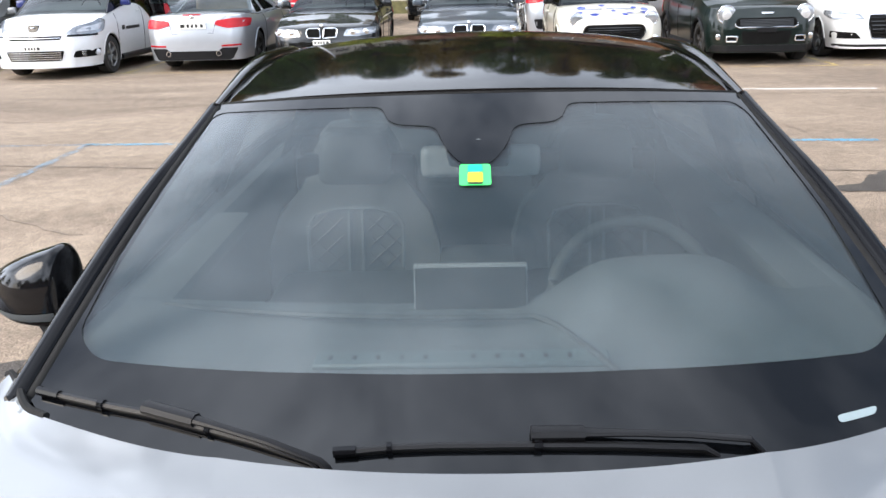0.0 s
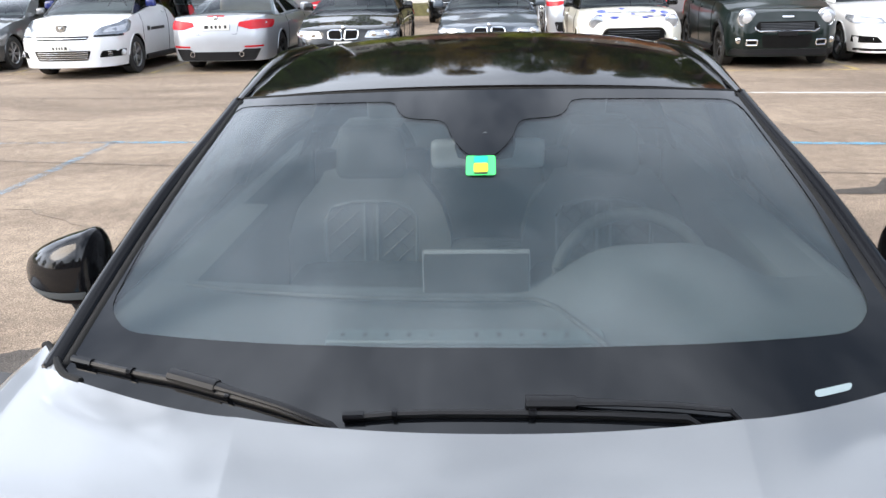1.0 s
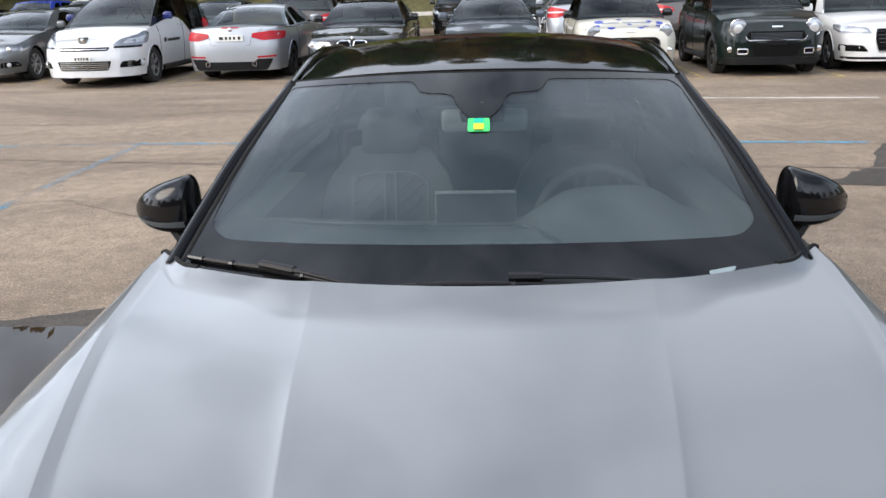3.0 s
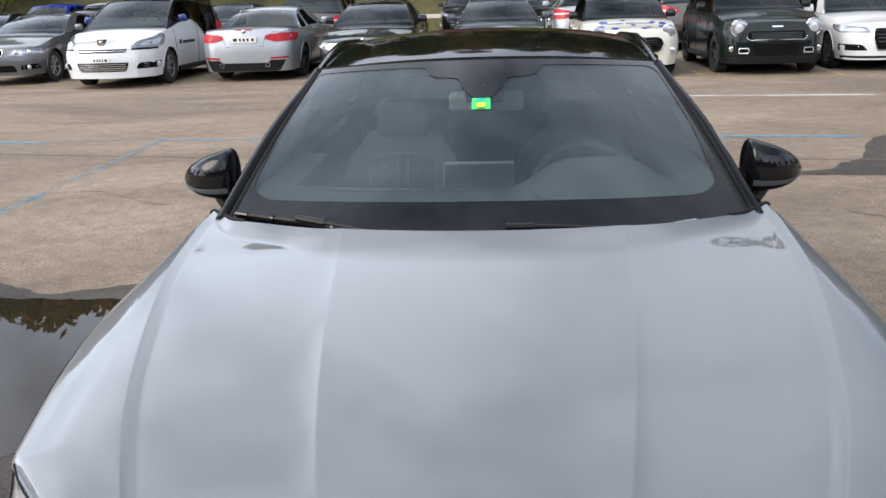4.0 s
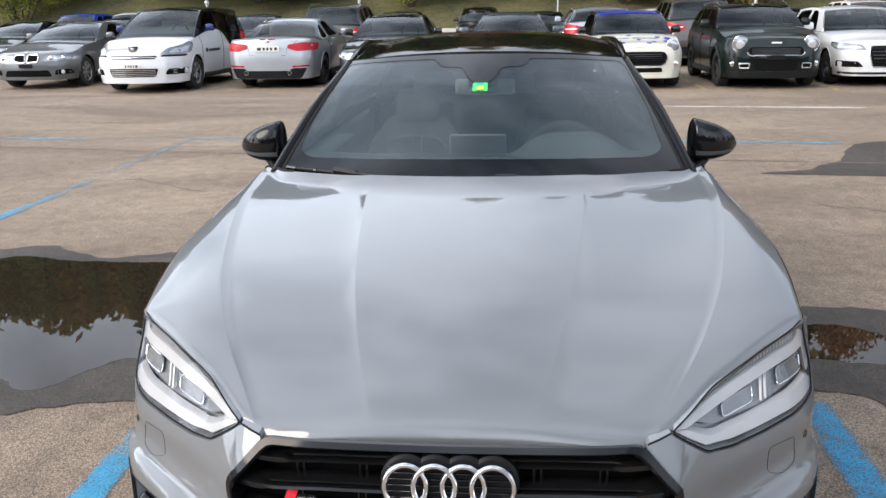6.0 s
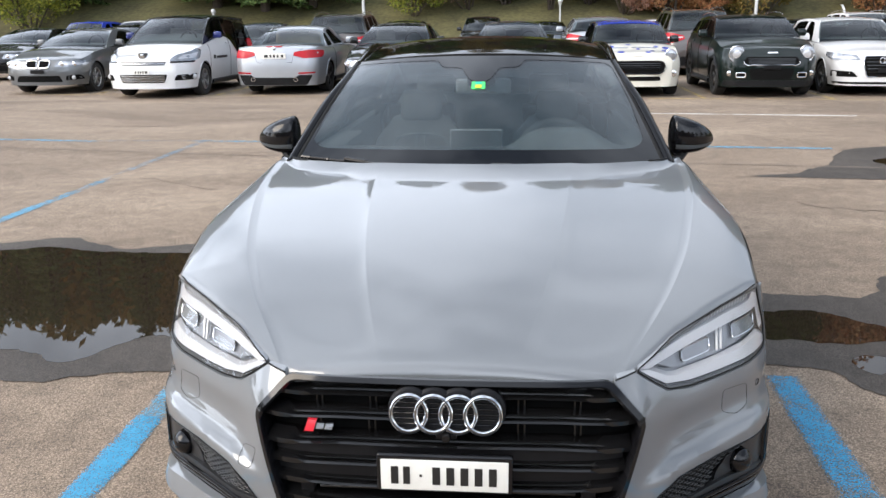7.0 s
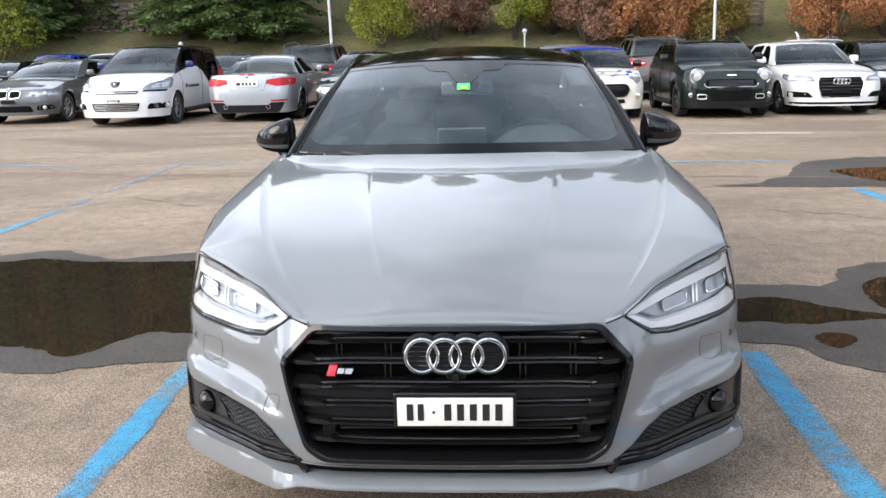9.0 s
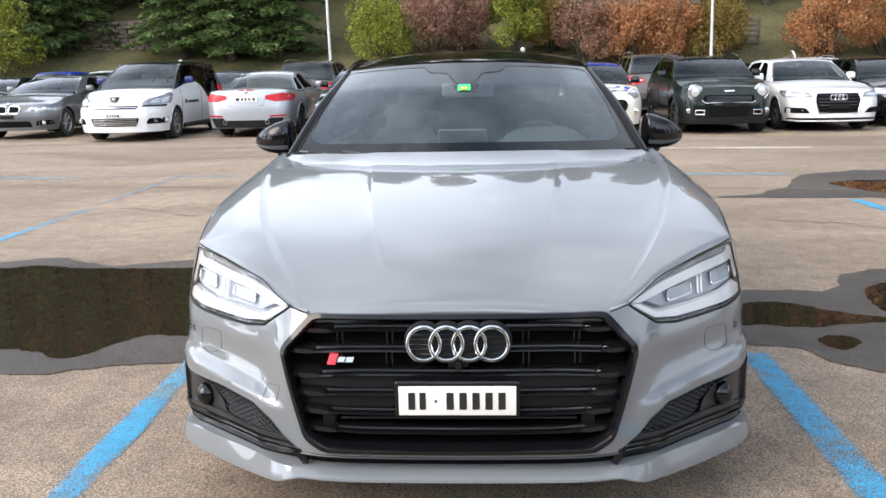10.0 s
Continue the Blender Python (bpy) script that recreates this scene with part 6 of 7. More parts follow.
def front_y(x, z, ledge=True):
    u = abs(x)
    y = float(PLAN(u)) + float(LEAN(z))
    if ledge:
        zc = float(np.interp(u, [0.42, 0.47, 0.556, 0.68, 0.83, 0.90], [0.40, 0.428, 0.452, 0.462, 0.468, 0.470]))
        k = float(step01(u, 0.44, 0.56))
        y -= 0.042 * k * float(step01(zc - z, 0.0, 0.032))
        y += 0.012 * k * float(step01(z - zc, 0.0, 0.03)) * float(step01(0.56 - z, 0, 0.06))
    return y


def on_front(off=0.0, sgn=1, ledge=True):
    return lambda a, z: (sgn * a, front_y(a, z, ledge) - off, z)


GRILLE = [(0.0, 0.656), (0.378, 0.654), (0.396, 0.645), (0.472, 0.563), (0.402, 0.338), (0.352, 0.309), (0.0, 0.305)]
LAMP = rounded([(0.452, 0.660), (0.540, 0.598), (0.600, 0.587), (0.690, 0.584), (0.775, 0.584), (0.856, 0.592), (0.862, 0.640), (0.836, 0.752), (0.710, 0.734), (0.618, 0.715), (0.560, 0.703), (0.505, 0.680)], 0.012, 3)
INTAKE = [(0.878, 0.412), (0.823, 0.402), (0.68, 0.409), (0.56, 0.400), (0.509, 0.372), (0.470, 0.331), (0.440, 0.312), (0.533, 0.312), (0.673, 0.307), (0.79, 0.296), (0.852, 0.283), (0.878, 0.275)]
BUMPER = [(0.0, 0.305), (0.352, 0.309), (0.402, 0.338), (0.472, 0.563), (0.398, 0.645), (0.404, 0.6515), (0.450, 0.6585), (0.536, 0.5965), (0.598, 0.5825), (0.69, 0.5795), (0.775, 0.5795), (0.872, 0.588),
          (0.892, 0.58), (0.892, 0.44), (0.880, 0.412)] + INTAKE[1:7] + [(0.416, 0.2955), (0.0, 0.2955)]


def split_loop(poly):
    """Both halves of an outline that starts and ends on the middle line, as one loop."""
    return [(a, b) for a, b in poly] + [(-a, b) for a, b in reversed(poly[1:-1])]


# the middle strip under the grille bridges both sides
bm = patch([(a, b) for a, b in BUMPER[1:-1]] + [(-a, b) for a, b in reversed(BUMPER[1:-1])], on_front(0, 1), 0.010, face=(0, -1, 0), thick=(0, 0.035, 0))
bits = [bm] + [patch([(0.842, 0.742), (0.866, 0.640), (0.860, 0.5885), (0.873, 0.5875), (0.8935, 0.588), (0.8935, 0.68), (0.876, 0.728)], on_front(0.0, sgn, False), 0.012, face=(0, -1, 0), thick=(0, 0.02, 0)) for sgn in (1, -1)]
bm = join_bm(bits)
bumper = part("bumper", bm, M["paint_grey"], hero, "grey front bumper with a sharp ledge over the side intakes")

# black lower strip and the grey lip under it
STRIP = [(0.0, 0.297), (0.416, 0.297), (0.440, 0.313), (0.533, 0.313), (0.673, 0.308), (0.79, 0.297), (0.878, 0.276), (0.878, 0.20), (0.84, 0.215), (0.77, 0.232), (0.64, 0.240), (0.50, 0.246), (0.40, 0.247), (0.0, 0.249)]
LIP_TOP = ([0, 0.40, 0.50, 0.64, 0.77, 0.84, 0.882], [0.262, 0.260, 0.259, 0.253, 0.243, 0.228, 0.212])
LIP_LOW = ([0, 0.415, 0.425, 0.483, 0.495, 0.565, 0.66, 0.80, 0.882], [0.2395, 0.2385, 0.237, 0.2155, 0.212, 0.197, 0.189, 0.182, 0.181])
part("lower_vent", patch(split_loop(STRIP), lambda a, z: (a, front_y(a, z) + 0.030, z), 0.02, face=(0, -1, 0)), M["dark_void"], hero)


def lip_reach(u):
    return float(np.interp(u, [0, 0.40, 0.50, 0.65, 0.80, 0.882], [0.022, 0.024, 0.046, 0.052, 0.060, 0.088]))


def lip_row(u):
    """One section of the splitter, from its rear top edge over the upper face to the lower edge."""
    a, sg = abs(u), (1 if u >= 0 else -1)
    zt, zl, o = float(np.interp(a, *LIP_TOP)), float(np.interp(a, *LIP_LOW)), lip_reach(a)
    y = float(PLAN(a))
    h = zt - zl
    return [(sg * a, y + 0.06, zt + 0.002), (sg * a, y - o + 0.030, zt), (sg * a, y - o + 0.012, zt - 0.06 * h), (sg * a, y - o - 0.004, zt - 0.55 * h), (sg * a, y - o - 0.014, zl + 0.006),
            (sg * a, y - o - 0.014, zl + 0.002), (sg * a, y - o - 0.008, zl), (sg * a, y + 0.08, zl - 0.004)]


lip_u = np.concatenate([np.linspace(0, 0.41, 20), np.linspace(0.415, 0.50, 18), np.linspace(0.51, 0.882, 40)])
part("splitter", up_normals(grid_bm(np.array([lip_row(u) for u in np.concatenate([-lip_u[:0:-1], lip_u])])), (0, -1, 0.3)), M["paint_grey"], hero, "grey front splitter lip")
for sgn in (1, -1):
    us = np.linspace(0.425, 0.874, 30)
    tops = np.interp(us, [0.416, 0.44, 0.533, 0.673, 0.79, 0.878], [0.296, 0.308, 0.307, 0.302, 0.291, 0.271])
    for dz, dy, rad in ((0.0, 0.004, 0.0055), (-0.017, 0.010, 0.0045)):
        part("gloss_blade", tube([(sgn * u, front_y(u, z) + dy, z + dz) for u, z in zip(us, tops)], rad, 8), M["black_gloss"], hero)
    face = [[(sgn * u, front_y(u, z) + 0.014 + 0.004 * k, z + (float(np.interp(u, *LIP_TOP)) + 0.004 - z) * k / 4) for k in range(5)] for u, z in zip(us, tops - 0.003)]
    part("blade_panel", up_normals(grid_bm(np.array(face)), (0, -1, 0)), M["black_gloss"], hero, "gloss black blade over the splitter")
    part("blade_cap", tube([(sgn * 0.428, front_y(0.43, 0.29) - 0.004, 0.300), (sgn * 0.405, front_y(0.40, 0.27) + 0.008, 0.264)], 0.007, 6, flat=1.6), M["black_gloss"], hero)
part("gloss_blade", tube([(x, front_y(x, 0.29, False) - 0.002, 0.2925) for x in np.linspace(-0.425, 0.425, 30)], 0.003, 6), M["satin_grey"], hero)

# grille
grille = part("grille", join_bm([patch([(a * sgn, b) for a, b in GRILLE], lambda a, z: (a, front_y(a, z) + 0.085, z), 0.04, face=(0, -1, 0)) for sgn in (1, -1)]), M["dark_void"], hero, "gloss black six-sided single-frame grille")
loop = dense(rounded([(a, b) for a, b in GRILLE[1:-1]] + [(-a, b) for a, b in reversed(GRILLE[1:-1])], 0.02, 4), 0.04)
rows = []
for off_in, off_y in ((-0.002, -0.004), (-0.002, -0.014), (0.008, -0.015), (0.014, -0.004), (0.016, 0.03), (0.016, 0.085)):
    line = []
    for a, b in loop + loop[:1]:
        ca, cb = a * (1 - off_in / 0.44), 0.48 + (b - 0.48) * (1 - off_in / 0.17)
        line.append((ca, front_y(ca, cb, False) + off_y, cb))
    rows.append(line)
frame_bm = grid_bm(np.array(rows))
bmesh.ops.recalc_face_normals(frame_bm, faces=frame_bm.faces[:])
part("grille_frame", frame_bm, M["black_gloss"], grille)


def grille_half(z):
    return float(np.interp(z, [0.305, 0.338, 0.563, 0.645], [0.345, 0.392, 0.460, 0.385]))


def grille_slat(zc, zend, big=0.024, thin=0.015, reach=0.074):
    """One slat: two thin blades with a groove between them, that run into a sloping wing at both ends."""
    xe = grille_half(zend) - 0.004
    rows2 = []
    xs2 = np.concatenate([np.linspace(-xe, -xe + reach - 0.010, 6), [-xe + reach + 0.010], np.linspace(-xe + reach + 0.02, xe - reach - 0.02, 26), [xe - reach - 0.010], np.linspace(xe - reach + 0.010, xe, 6)])
    for x in xs2:
        wing = abs(x) > xe - reach
        z = zc + (zend - zc) * float(step01(abs(x), xe * 0.55, xe))
        y = front_y(x, z, False) + 0.010
        if wing:
            h = big
            rows2.append([(x, y + 0.060, z + h * 0.55), (x, y + 0.045, z + h * 0.55), (x, y + 0.036, z + h * 0.46), (x, y + 0.027, z + h * 0.37), (x, y + 0.018, z + h * 0.28), (x, y + 0.009, z + h * 0.19), (x, y, z + h * 0.08), (x, y, z - h * 0.42), (x, y + 0.004, z - h * 0.48), (x, y + 0.060, z - h * 0.4)])
            continue
        h = thin
        rows2.append([(x, y + 0.060, z + h * 0.5), (x, y + 0.020, z + h * 0.5), (x, y + 0.014, z + h * 0.40), (x, y + 0.013, z + h * 0.22), (x, y + 0.024, z + h * 0.14), (x, y + 0.022, z - h * 0.16), (x, y + 0.006, z - h * 0.22), (x, y, z - h * 0.44), (x, y + 0.004, z - h * 0.54), (x, y + 0.060, z - h * 0.5)])
    b = grid_bm(np.array(rows2))
    return up_normals(b, (0, -1, 0.2))


for zc, ze, big in ((0.618, 0.613, 0.022), (0.571, 0.562, 0.023), (0.513, 0.503, 0.025), (0.463, 0.459, 0.025), (0.411, 0.413, 0.025), (0.360, 0.366, 0.024)):
    part("slat", grille_slat(zc, ze, big), M["slat"], grille, smooth=False)
for z0, z1 in ((0.470, 0.505), (0.419, 0.455)):
    part("infill_panel", patch([(-0.42, z0), (0.42, z0), (0.42, z1), (-0.42, z1)], lambda a, z: (a, front_y(a, z, False) + 0.034, z), 0.05, face=(0, -1, 0)), M["black_satin"], grille)
for x in (0.305, 0.319, 0.171, 0.186):
    for sgn in (1, -1):
        for z0, z1 in ((0.624, 0.641), (0.578, 0.612), (0.524, 0.560)):
            zm = (z0 + z1) / 2
            part("brace", block((0.005, 0.012, z1 - z0), (sgn * x, front_y(x, zm, False) + 0.045, zm), 0.001, 1), M["slat"], grille)
# mesh bar behind the lower slats
part("radar_bar", block((0.62, 0.02, 0.010), (0, front_y(0, 0.386, False) + 0.05, 0.387), 0.003, 1), M["slat"], grille)
for sgn in (1, -1):
    part("sensor_box", block((0.034, 0.03, 0.034), (sgn * 0.34, front_y(0.34, 0.387, False) + 0.045, 0.387), 0.006, 2), M["black_satin"], grille)

# four-ring emblem on its black carrier
for k in range(4):
    b = lathe([(0.0005, 0.004), (0.046, 0.004), (0.0525, -0.002), (0.0535, -0.012), (0.0535, -0.05)], 30)
    bmesh.ops.transform(b, matrix=Matrix.Translation((-0.085 + 0.058 * k, 0.088 + 0.0006 * k, 0.592)) @ Matrix.Rotation(radians(-14), 4, "X") @ Matrix.Rotation(radians(-90), 4, "Z"), verts=b.verts[:])
    part("emblem_carrier", b, M["black_satin"], grille)
for z in np.linspace(0.562, 0.622, 6):
    part("carrier_line", block((0.25, 0.005, 0.003), (0.001, 0.0815 + 0.25 * (z - 0.592), z), 0.001, 1), M["slat"], grille)
RING_M = Matrix.Translation((0.002, 0.066, 0.591)) @ Matrix.Rotation(radians(-14), 4, "X")
for k in range(4):
    cx = -0.0870 + 0.058 * k
    rows2 = []
    for t in np.linspace(0, 2 * math.pi, 49):
        line = []
        for q in np.linspace(0, 2 * math.pi, 11):
            rr = 0.0420 + 0.0063 * math.cos(q)
            line.append((cx + rr * math.cos(t), -0.007 * math.sin(q) - 0.0015 * (k % 2), rr * math.sin(t)))
        rows2.append(line)
    b = grid_bm(np.array(rows2))
    bmesh.ops.remove_doubles(b, verts=b.verts[:], dist=1e-5)
    bmesh.ops.recalc_face_normals(b, faces=b.faces[:])
    bmesh.ops.transform(b, matrix=RING_M, verts=b.verts[:])
    part("emblem_ring", b, M["chrome"], grille, "polished chrome ring")
# camera eye under the rings
b = lathe([(0.012, -0.02), (0.012, 0.0), (0.009, 0.004), (0.0005, 0.005)], 18)
bmesh.ops.transform(b, matrix=Matrix.Translation((0.003, 0.052, 0.537)) @ Matrix.Rotation(radians(-90), 4, "Z"), verts=b.verts[:])
part("front_camera", b, M["black_gloss"], grille)
part("camera_bracket", block((0.05, 0.03, 0.018), (0.003, 0.075, 0.537), 0.006, 2), M["black_satin"], grille)
# model badge: red slanted field and silver blocks
badge = part("badge", patch([(-0.339, 0.535), (-0.317, 0.535), (-0.309, 0.561), (-0.331, 0.561)], lambda a, z: (a, front_y(a, z, False) + 0.004, z), 0.01, face=(0, -1, 0), thick=(0, 0.01, 0)), M["red"], grille, "small red and silver badge")
for x0, x1 in ((-0.311, -0.293), (-0.290, -0.271)):
    part("badge_block", patch([(x0, 0.542), (x1, 0.542), (x1 + 0.004, 0.555), (x0 + 0.004, 0.555)], lambda a, z: (a, front_y(a, z, False) + 0.003, z), 0.01, face=(0, -1, 0), thick=(0, 0.01, 0)), M["silver"], badge)

# number plate in its holder
holder = part("plate_holder", block((0.322, 0.020, 0.098), (0, 0.042, 0.4535), 0.008, 3), M["black_gloss"], hero)
plate = part("number_plate", block((0.300, 0.006, 0.078), (0, 0.031, 0.4515), 0.0028, 2), M["plate"], hero, "white number plate with black bars")
for x0, w in ((-0.1275, 0.022), (-0.0985, 0.020), (-0.030, 0.023), (0.003, 0.023), (0.036, 0.023), (0.069, 0.023), (0.102, 0.023)):
    part("print_bar", block((w * 0.80, 0.002, 0.046), (x0 + w / 2, 0.0272, 0.4515), 0.0008, 1), M["ink"], plate)
part("print_bar", block((0.006, 0.002, 0.007), (-0.055, 0.0272, 0.4515), 0.0008, 1), M["ink"], plate)


def lens_pt(a, z, off=0.0):
    return (a, front_y(a, z, False) + off, z)


def headlamp(sgn):
    """Headlamp: black tray, white upper and lower light guides, projector boxes and a clear cover."""
    def fn(off):
        return lambda a, z: (sgn * a, front_y(a, z, False) + off, z)
    lamp = part("headlamp", patch(LAMP, fn(0.060), 0.03, face=(0, -1, 0), thick=(0, -0.052, 0)), M["lamp_inner"], hero, "headlamp with white light guides behind a clear cover")
    upper = [(0.457, 0.661), (0.545, 0.682), (0.635, 0.697), (0.725, 0.709), (0.806, 0.717), (0.830, 0.745), (0.838, 0.748), (0.858, 0.640), (0.842, 0.636), (0.832, 0.692), (0.735, 0.685), (0.640, 0.674), (0.545, 0.660), (0.487, 0.654)]
    part("light_guide", patch(rounded(upper, 0.004, 2), fn(0.010), 0.012, face=(0, -1, 0), thick=(0, 0.03, 0)), M["lamp_bar"], lamp, "white upper light guide")
    lower = [(0.462, 0.657), (0.535, 0.609), (0.600, 0.597), (0.690, 0.594), (0.775, 0.593), (0.857, 0.598), (0.859, 0.612), (0.833, 0.632), (0.770, 0.620), (0.650, 0.616), (0.562, 0.617), (0.540, 0.623), (0.487, 0.652)]
    part("light_guide", patch(rounded(lower, 0.004, 2), fn(0.010), 0.012, face=(0, -1, 0), thick=(0, 0.03, 0)), M["lamp_bar"], lamp, "white lower light guide")
    ribbed = [(0.466, 0.664), (0.508, 0.677), (0.562, 0.700), (0.619, 0.712), (0.712, 0.731), (0.826, 0.748), (0.802, 0.719), (0.725, 0.712), (0.635, 0.700), (0.545, 0.685)]
    part("lamp_trim", patch(ribbed, fn(0.022), 0.012, face=(0, -1, 0)), M["lamp_rib"], lamp, "grey ribbed trim over the light guide")
    for q in np.linspace(0, 1, 26)[1:-1]:
        xa = 0.56 + 0.25 * q
        za, zb = float(np.interp(xa, [0.545, 0.635, 0.725, 0.806], [0.686, 0.701, 0.713, 0.721])), float(np.interp(xa, [0.508, 0.562, 0.619, 0.712, 0.826], [0.676, 0.698, 0.710, 0.729, 0.745]))
        part("rib", tube([fn(0.018)(xa, za), fn(0.018)(xa + 0.004, zb)], 0.0011, 4), M["lamp_bar"], lamp)
    field = [(0.500, 0.652), (0.560, 0.624), (0.69, 0.619), (0.825, 0.634), (0.832, 0.692), (0.755, 0.690), (0.66, 0.678), (0.560, 0.663)]
    part("reflector", patch(field, fn(0.040), 0.02, face=(0, -1, 0)), M["lamp_inner"], lamp, "silvery reflector field")
    for x0, z0, w, h in ((0.585, 0.632, 0.085, 0.034), (0.745, 0.640, 0.080, 0.040)):
        q = rounded([(x0, z0), (x0 + w, z0 + 0.004), (x0 + w, z0 + h), (x0, z0 + h - 0.006)], 0.01, 3)
        box = part("projector", patch(q, fn(0.030), 0.02, face=(0, -1, 0), thick=(0, 0.02, 0)), M["lamp_inner"], lamp)
        part("rim", tube([fn(0.026)(a, b) for a, b in dense(q, 0.02)], 0.0016, 5, closed=True), M["chrome"], box)
    for x0 in (0.692, 0.705):
        part("divider", tube([fn(0.024)(x0, 0.630), fn(0.020)(x0 + 0.004, 0.682)], 0.0035, 5), M["lamp_bar"], lamp)
    cover = part("cover", patch(LAMP, fn(0.004), 0.02, face=(0, -1, 0)), M["lens"], lamp)
    cover.visible_shadow = False
    part("seal", tube([fn(0.004)(a, b) for a, b in dense(LAMP, 0.03)], 0.0020, 6, closed=True), M["black_matt"], lamp)
    return lamp


def side_intake(sgn):
    """Side intake: black recess with honeycomb, a fog lamp pod and a gloss blade at its outer end."""
    def fn(off):
        return lambda a, z: (sgn * a, front_y(a, z) + off, z)
    box = part("side_intake", patch(INTAKE, fn(0.06), 0.03, face=(0, -1, 0), thick=(0, -0.065, 0)), M["black_satin"], hero, "black side intake with honeycomb and lamp pod")
    # honeycomb cells as open rims
    cell = 0.0118
    poly = [(0.80, 0.392), (0.68, 0.400), (0.56, 0.392), (0.513, 0.366), (0.484, 0.336), (0.59, 0.326), (0.645, 0.330), (0.668, 0.358), (0.705, 0.384)]
    j = 0
    z = 0.322
    while z < 0.402:
        x = 0.47 + (cell * 0.9 if j % 2 else 0)
        while x < 0.80:
            if inside(poly, np.array([[x, z]]))[0]:
                ring = [fn(0.016)(x + cell * math.cos(radians(60 * k)) * 1.02, z + cell * 0.66 * math.sin(radians(60 * k))) for k in range(6)]
                part("honeycomb_cell", tube(ring, 0.0015, 4, closed=True), M["satin_grey"], box)
            x += cell * 1.8
        z += cell * 0.60
        j += 1
    pod = [(0.672, 0.312), (0.80, 0.300), (0.846, 0.292), (0.852, 0.390), (0.80, 0.392), (0.725, 0.384), (0.682, 0.352)]
    p = part("lamp_pod", patch(rounded(pod, 0.02, 4), fn(0.020), 0.02, face=(0, -1, 0), thick=(0, 0.03, 0)), M["satin_grey"], box)
    tongue = [(0.476, 0.331), (0.442, 0.3135), (0.533, 0.3145), (0.673, 0.3095), (0.79, 0.2985), (0.845, 0.2885), (0.80, 0.312), (0.70, 0.325), (0.64, 0.325), (0.59, 0.322)]
    part("intake_ledge", patch(tongue, fn(0.006), 0.015, face=(0, -1, 0), thick=(0, 0.03, 0)), M["satin_grey"], box, "satin anthracite ledge of the intake")
    b = lathe([(0.036, -0.015), (0.035, 0.010), (0.024, 0.026), (0.010, 0.033), (0.0005, 0.034)], 28)
    c = fn(0.020)(0.752, 0.350)
    bmesh.ops.transform(b, matrix=Matrix.Translation(c) @ Matrix.Rotation(radians(-90 + sgn * 25), 4, "Z"), verts=b.verts[:])
    part("sensor_dome", b, M["black_gloss"], p, "round gloss black sensor dome")
    column = [(0.846, 0.405), (0.885, 0.410), (0.885, 0.222), (0.852, 0.226)]
    part("end_panel", patch(rounded(column, 0.006, 2), lambda a, z: (sgn * a, float(PLAN(a)) - 0.018, z), 0.02, face=(0, -1, 0), thick=(0, 0.05, 0)), M["black_gloss"], box, "gloss black upright panel")
    part("end_blade", tube([(sgn * 0.853, float(PLAN(0.853)) - 0.026, z) for z in (0.402, 0.33, 0.285)], 0.006, 8, flat=1.5), M["black_gloss"], box)
    return box


for sgn in (1, -1):
    headlamp(sgn)
    side_intake(sgn)
    # washer cover, towing-eye cover and parking sensor let into the bumper
    for q in ([(0.700, 0.545), (0.780, 0.535), (0.785, 0.478), (0.745, 0.468), (0.700, 0.486)], [(0.475, 0.462), (0.520, 0.452), (0.532, 0.412), (0.492, 0.408)]) if sgn < 0 else ([(0.700, 0.545), (0.780, 0.535), (0.785, 0.478), (0.745, 0.468), (0.700, 0.486)],):
        q = dense(rounded(q, 0.012, 3), 0.02)
        part("cover_joint", tube([(sgn * a, front_y(a, z) - 0.0002, z) for a, z in q], 0.0007, 5, closed=True), M["black_satin"], bumper)
    c = (sgn * 0.822, front_y(0.822, 0.515) - 0.001, 0.515)
    part("parking_sensor", tube([(c[0] + sgn * 0.006 * math.cos(t), c[1] + 0.007 * math.cos(t), c[2] + 0.009 * math.sin(t)) for t in np.linspace(0, 2 * math.pi, 14, endpoint=False)], 0.0012, 5, closed=True), M["black_satin"], bumper)
    part("bonnet_joint", tube([(sgn * a, front_y(a, z, False) + 0.001, z) for a, z in ((0.400, 0.650), (0.425, 0.655), (0.450, 0.660))], 0.0025, 5), M["black_matt"], hero)
    # joint between bonnet edge and lamp
    part("bonnet_joint", tube([(sgn * x, float(hood_front(x)) + 0.002, float(hood_z(np.array(x), np.array(float(hood_front(x))))) - 0.013) for x in np.linspace(0.46, 0.835, 22)], 0.0022, 5), M["black_matt"], hero)

# flanks, from the front wheel arch to the tail
HL, FO, WB, WR_ = 4.69, 0.98, 2.72, 0.328
SIDE_Y = sorted(set([0.655] + np.linspace(0.68, 4.60, 50).tolist() + [c - 0.3601 * math.cos(math.pi * k / 20) for c in (FO + 0.02, FO + WB) for k in range(21) if c - 0.3601 * math.cos(math.pi * k / 20) > 0.66]))


def flank_x(y, z):
    xs, zs = float(SHOULDER_X(y)), float(SHOULDER_Z(y))
    wmax = float(np.interp(y, [0.6, 0.8, 1.0, 1.4, 2.0, 3.0, 3.7, 4.2, 4.7], [0.885, 0.908, 0.921, 0.912, 0.905, 0.912, 0.923, 0.905, 0.83]))
    k = np.clip((zs - z) / 0.22, 0, 1)
    low = np.clip((0.42 - z) / 0.25, 0, 1)
    return float(xs + (wmax - xs) * math.sin(k * math.pi / 2) ** 0.9 - 0.03 * low ** 1.5)


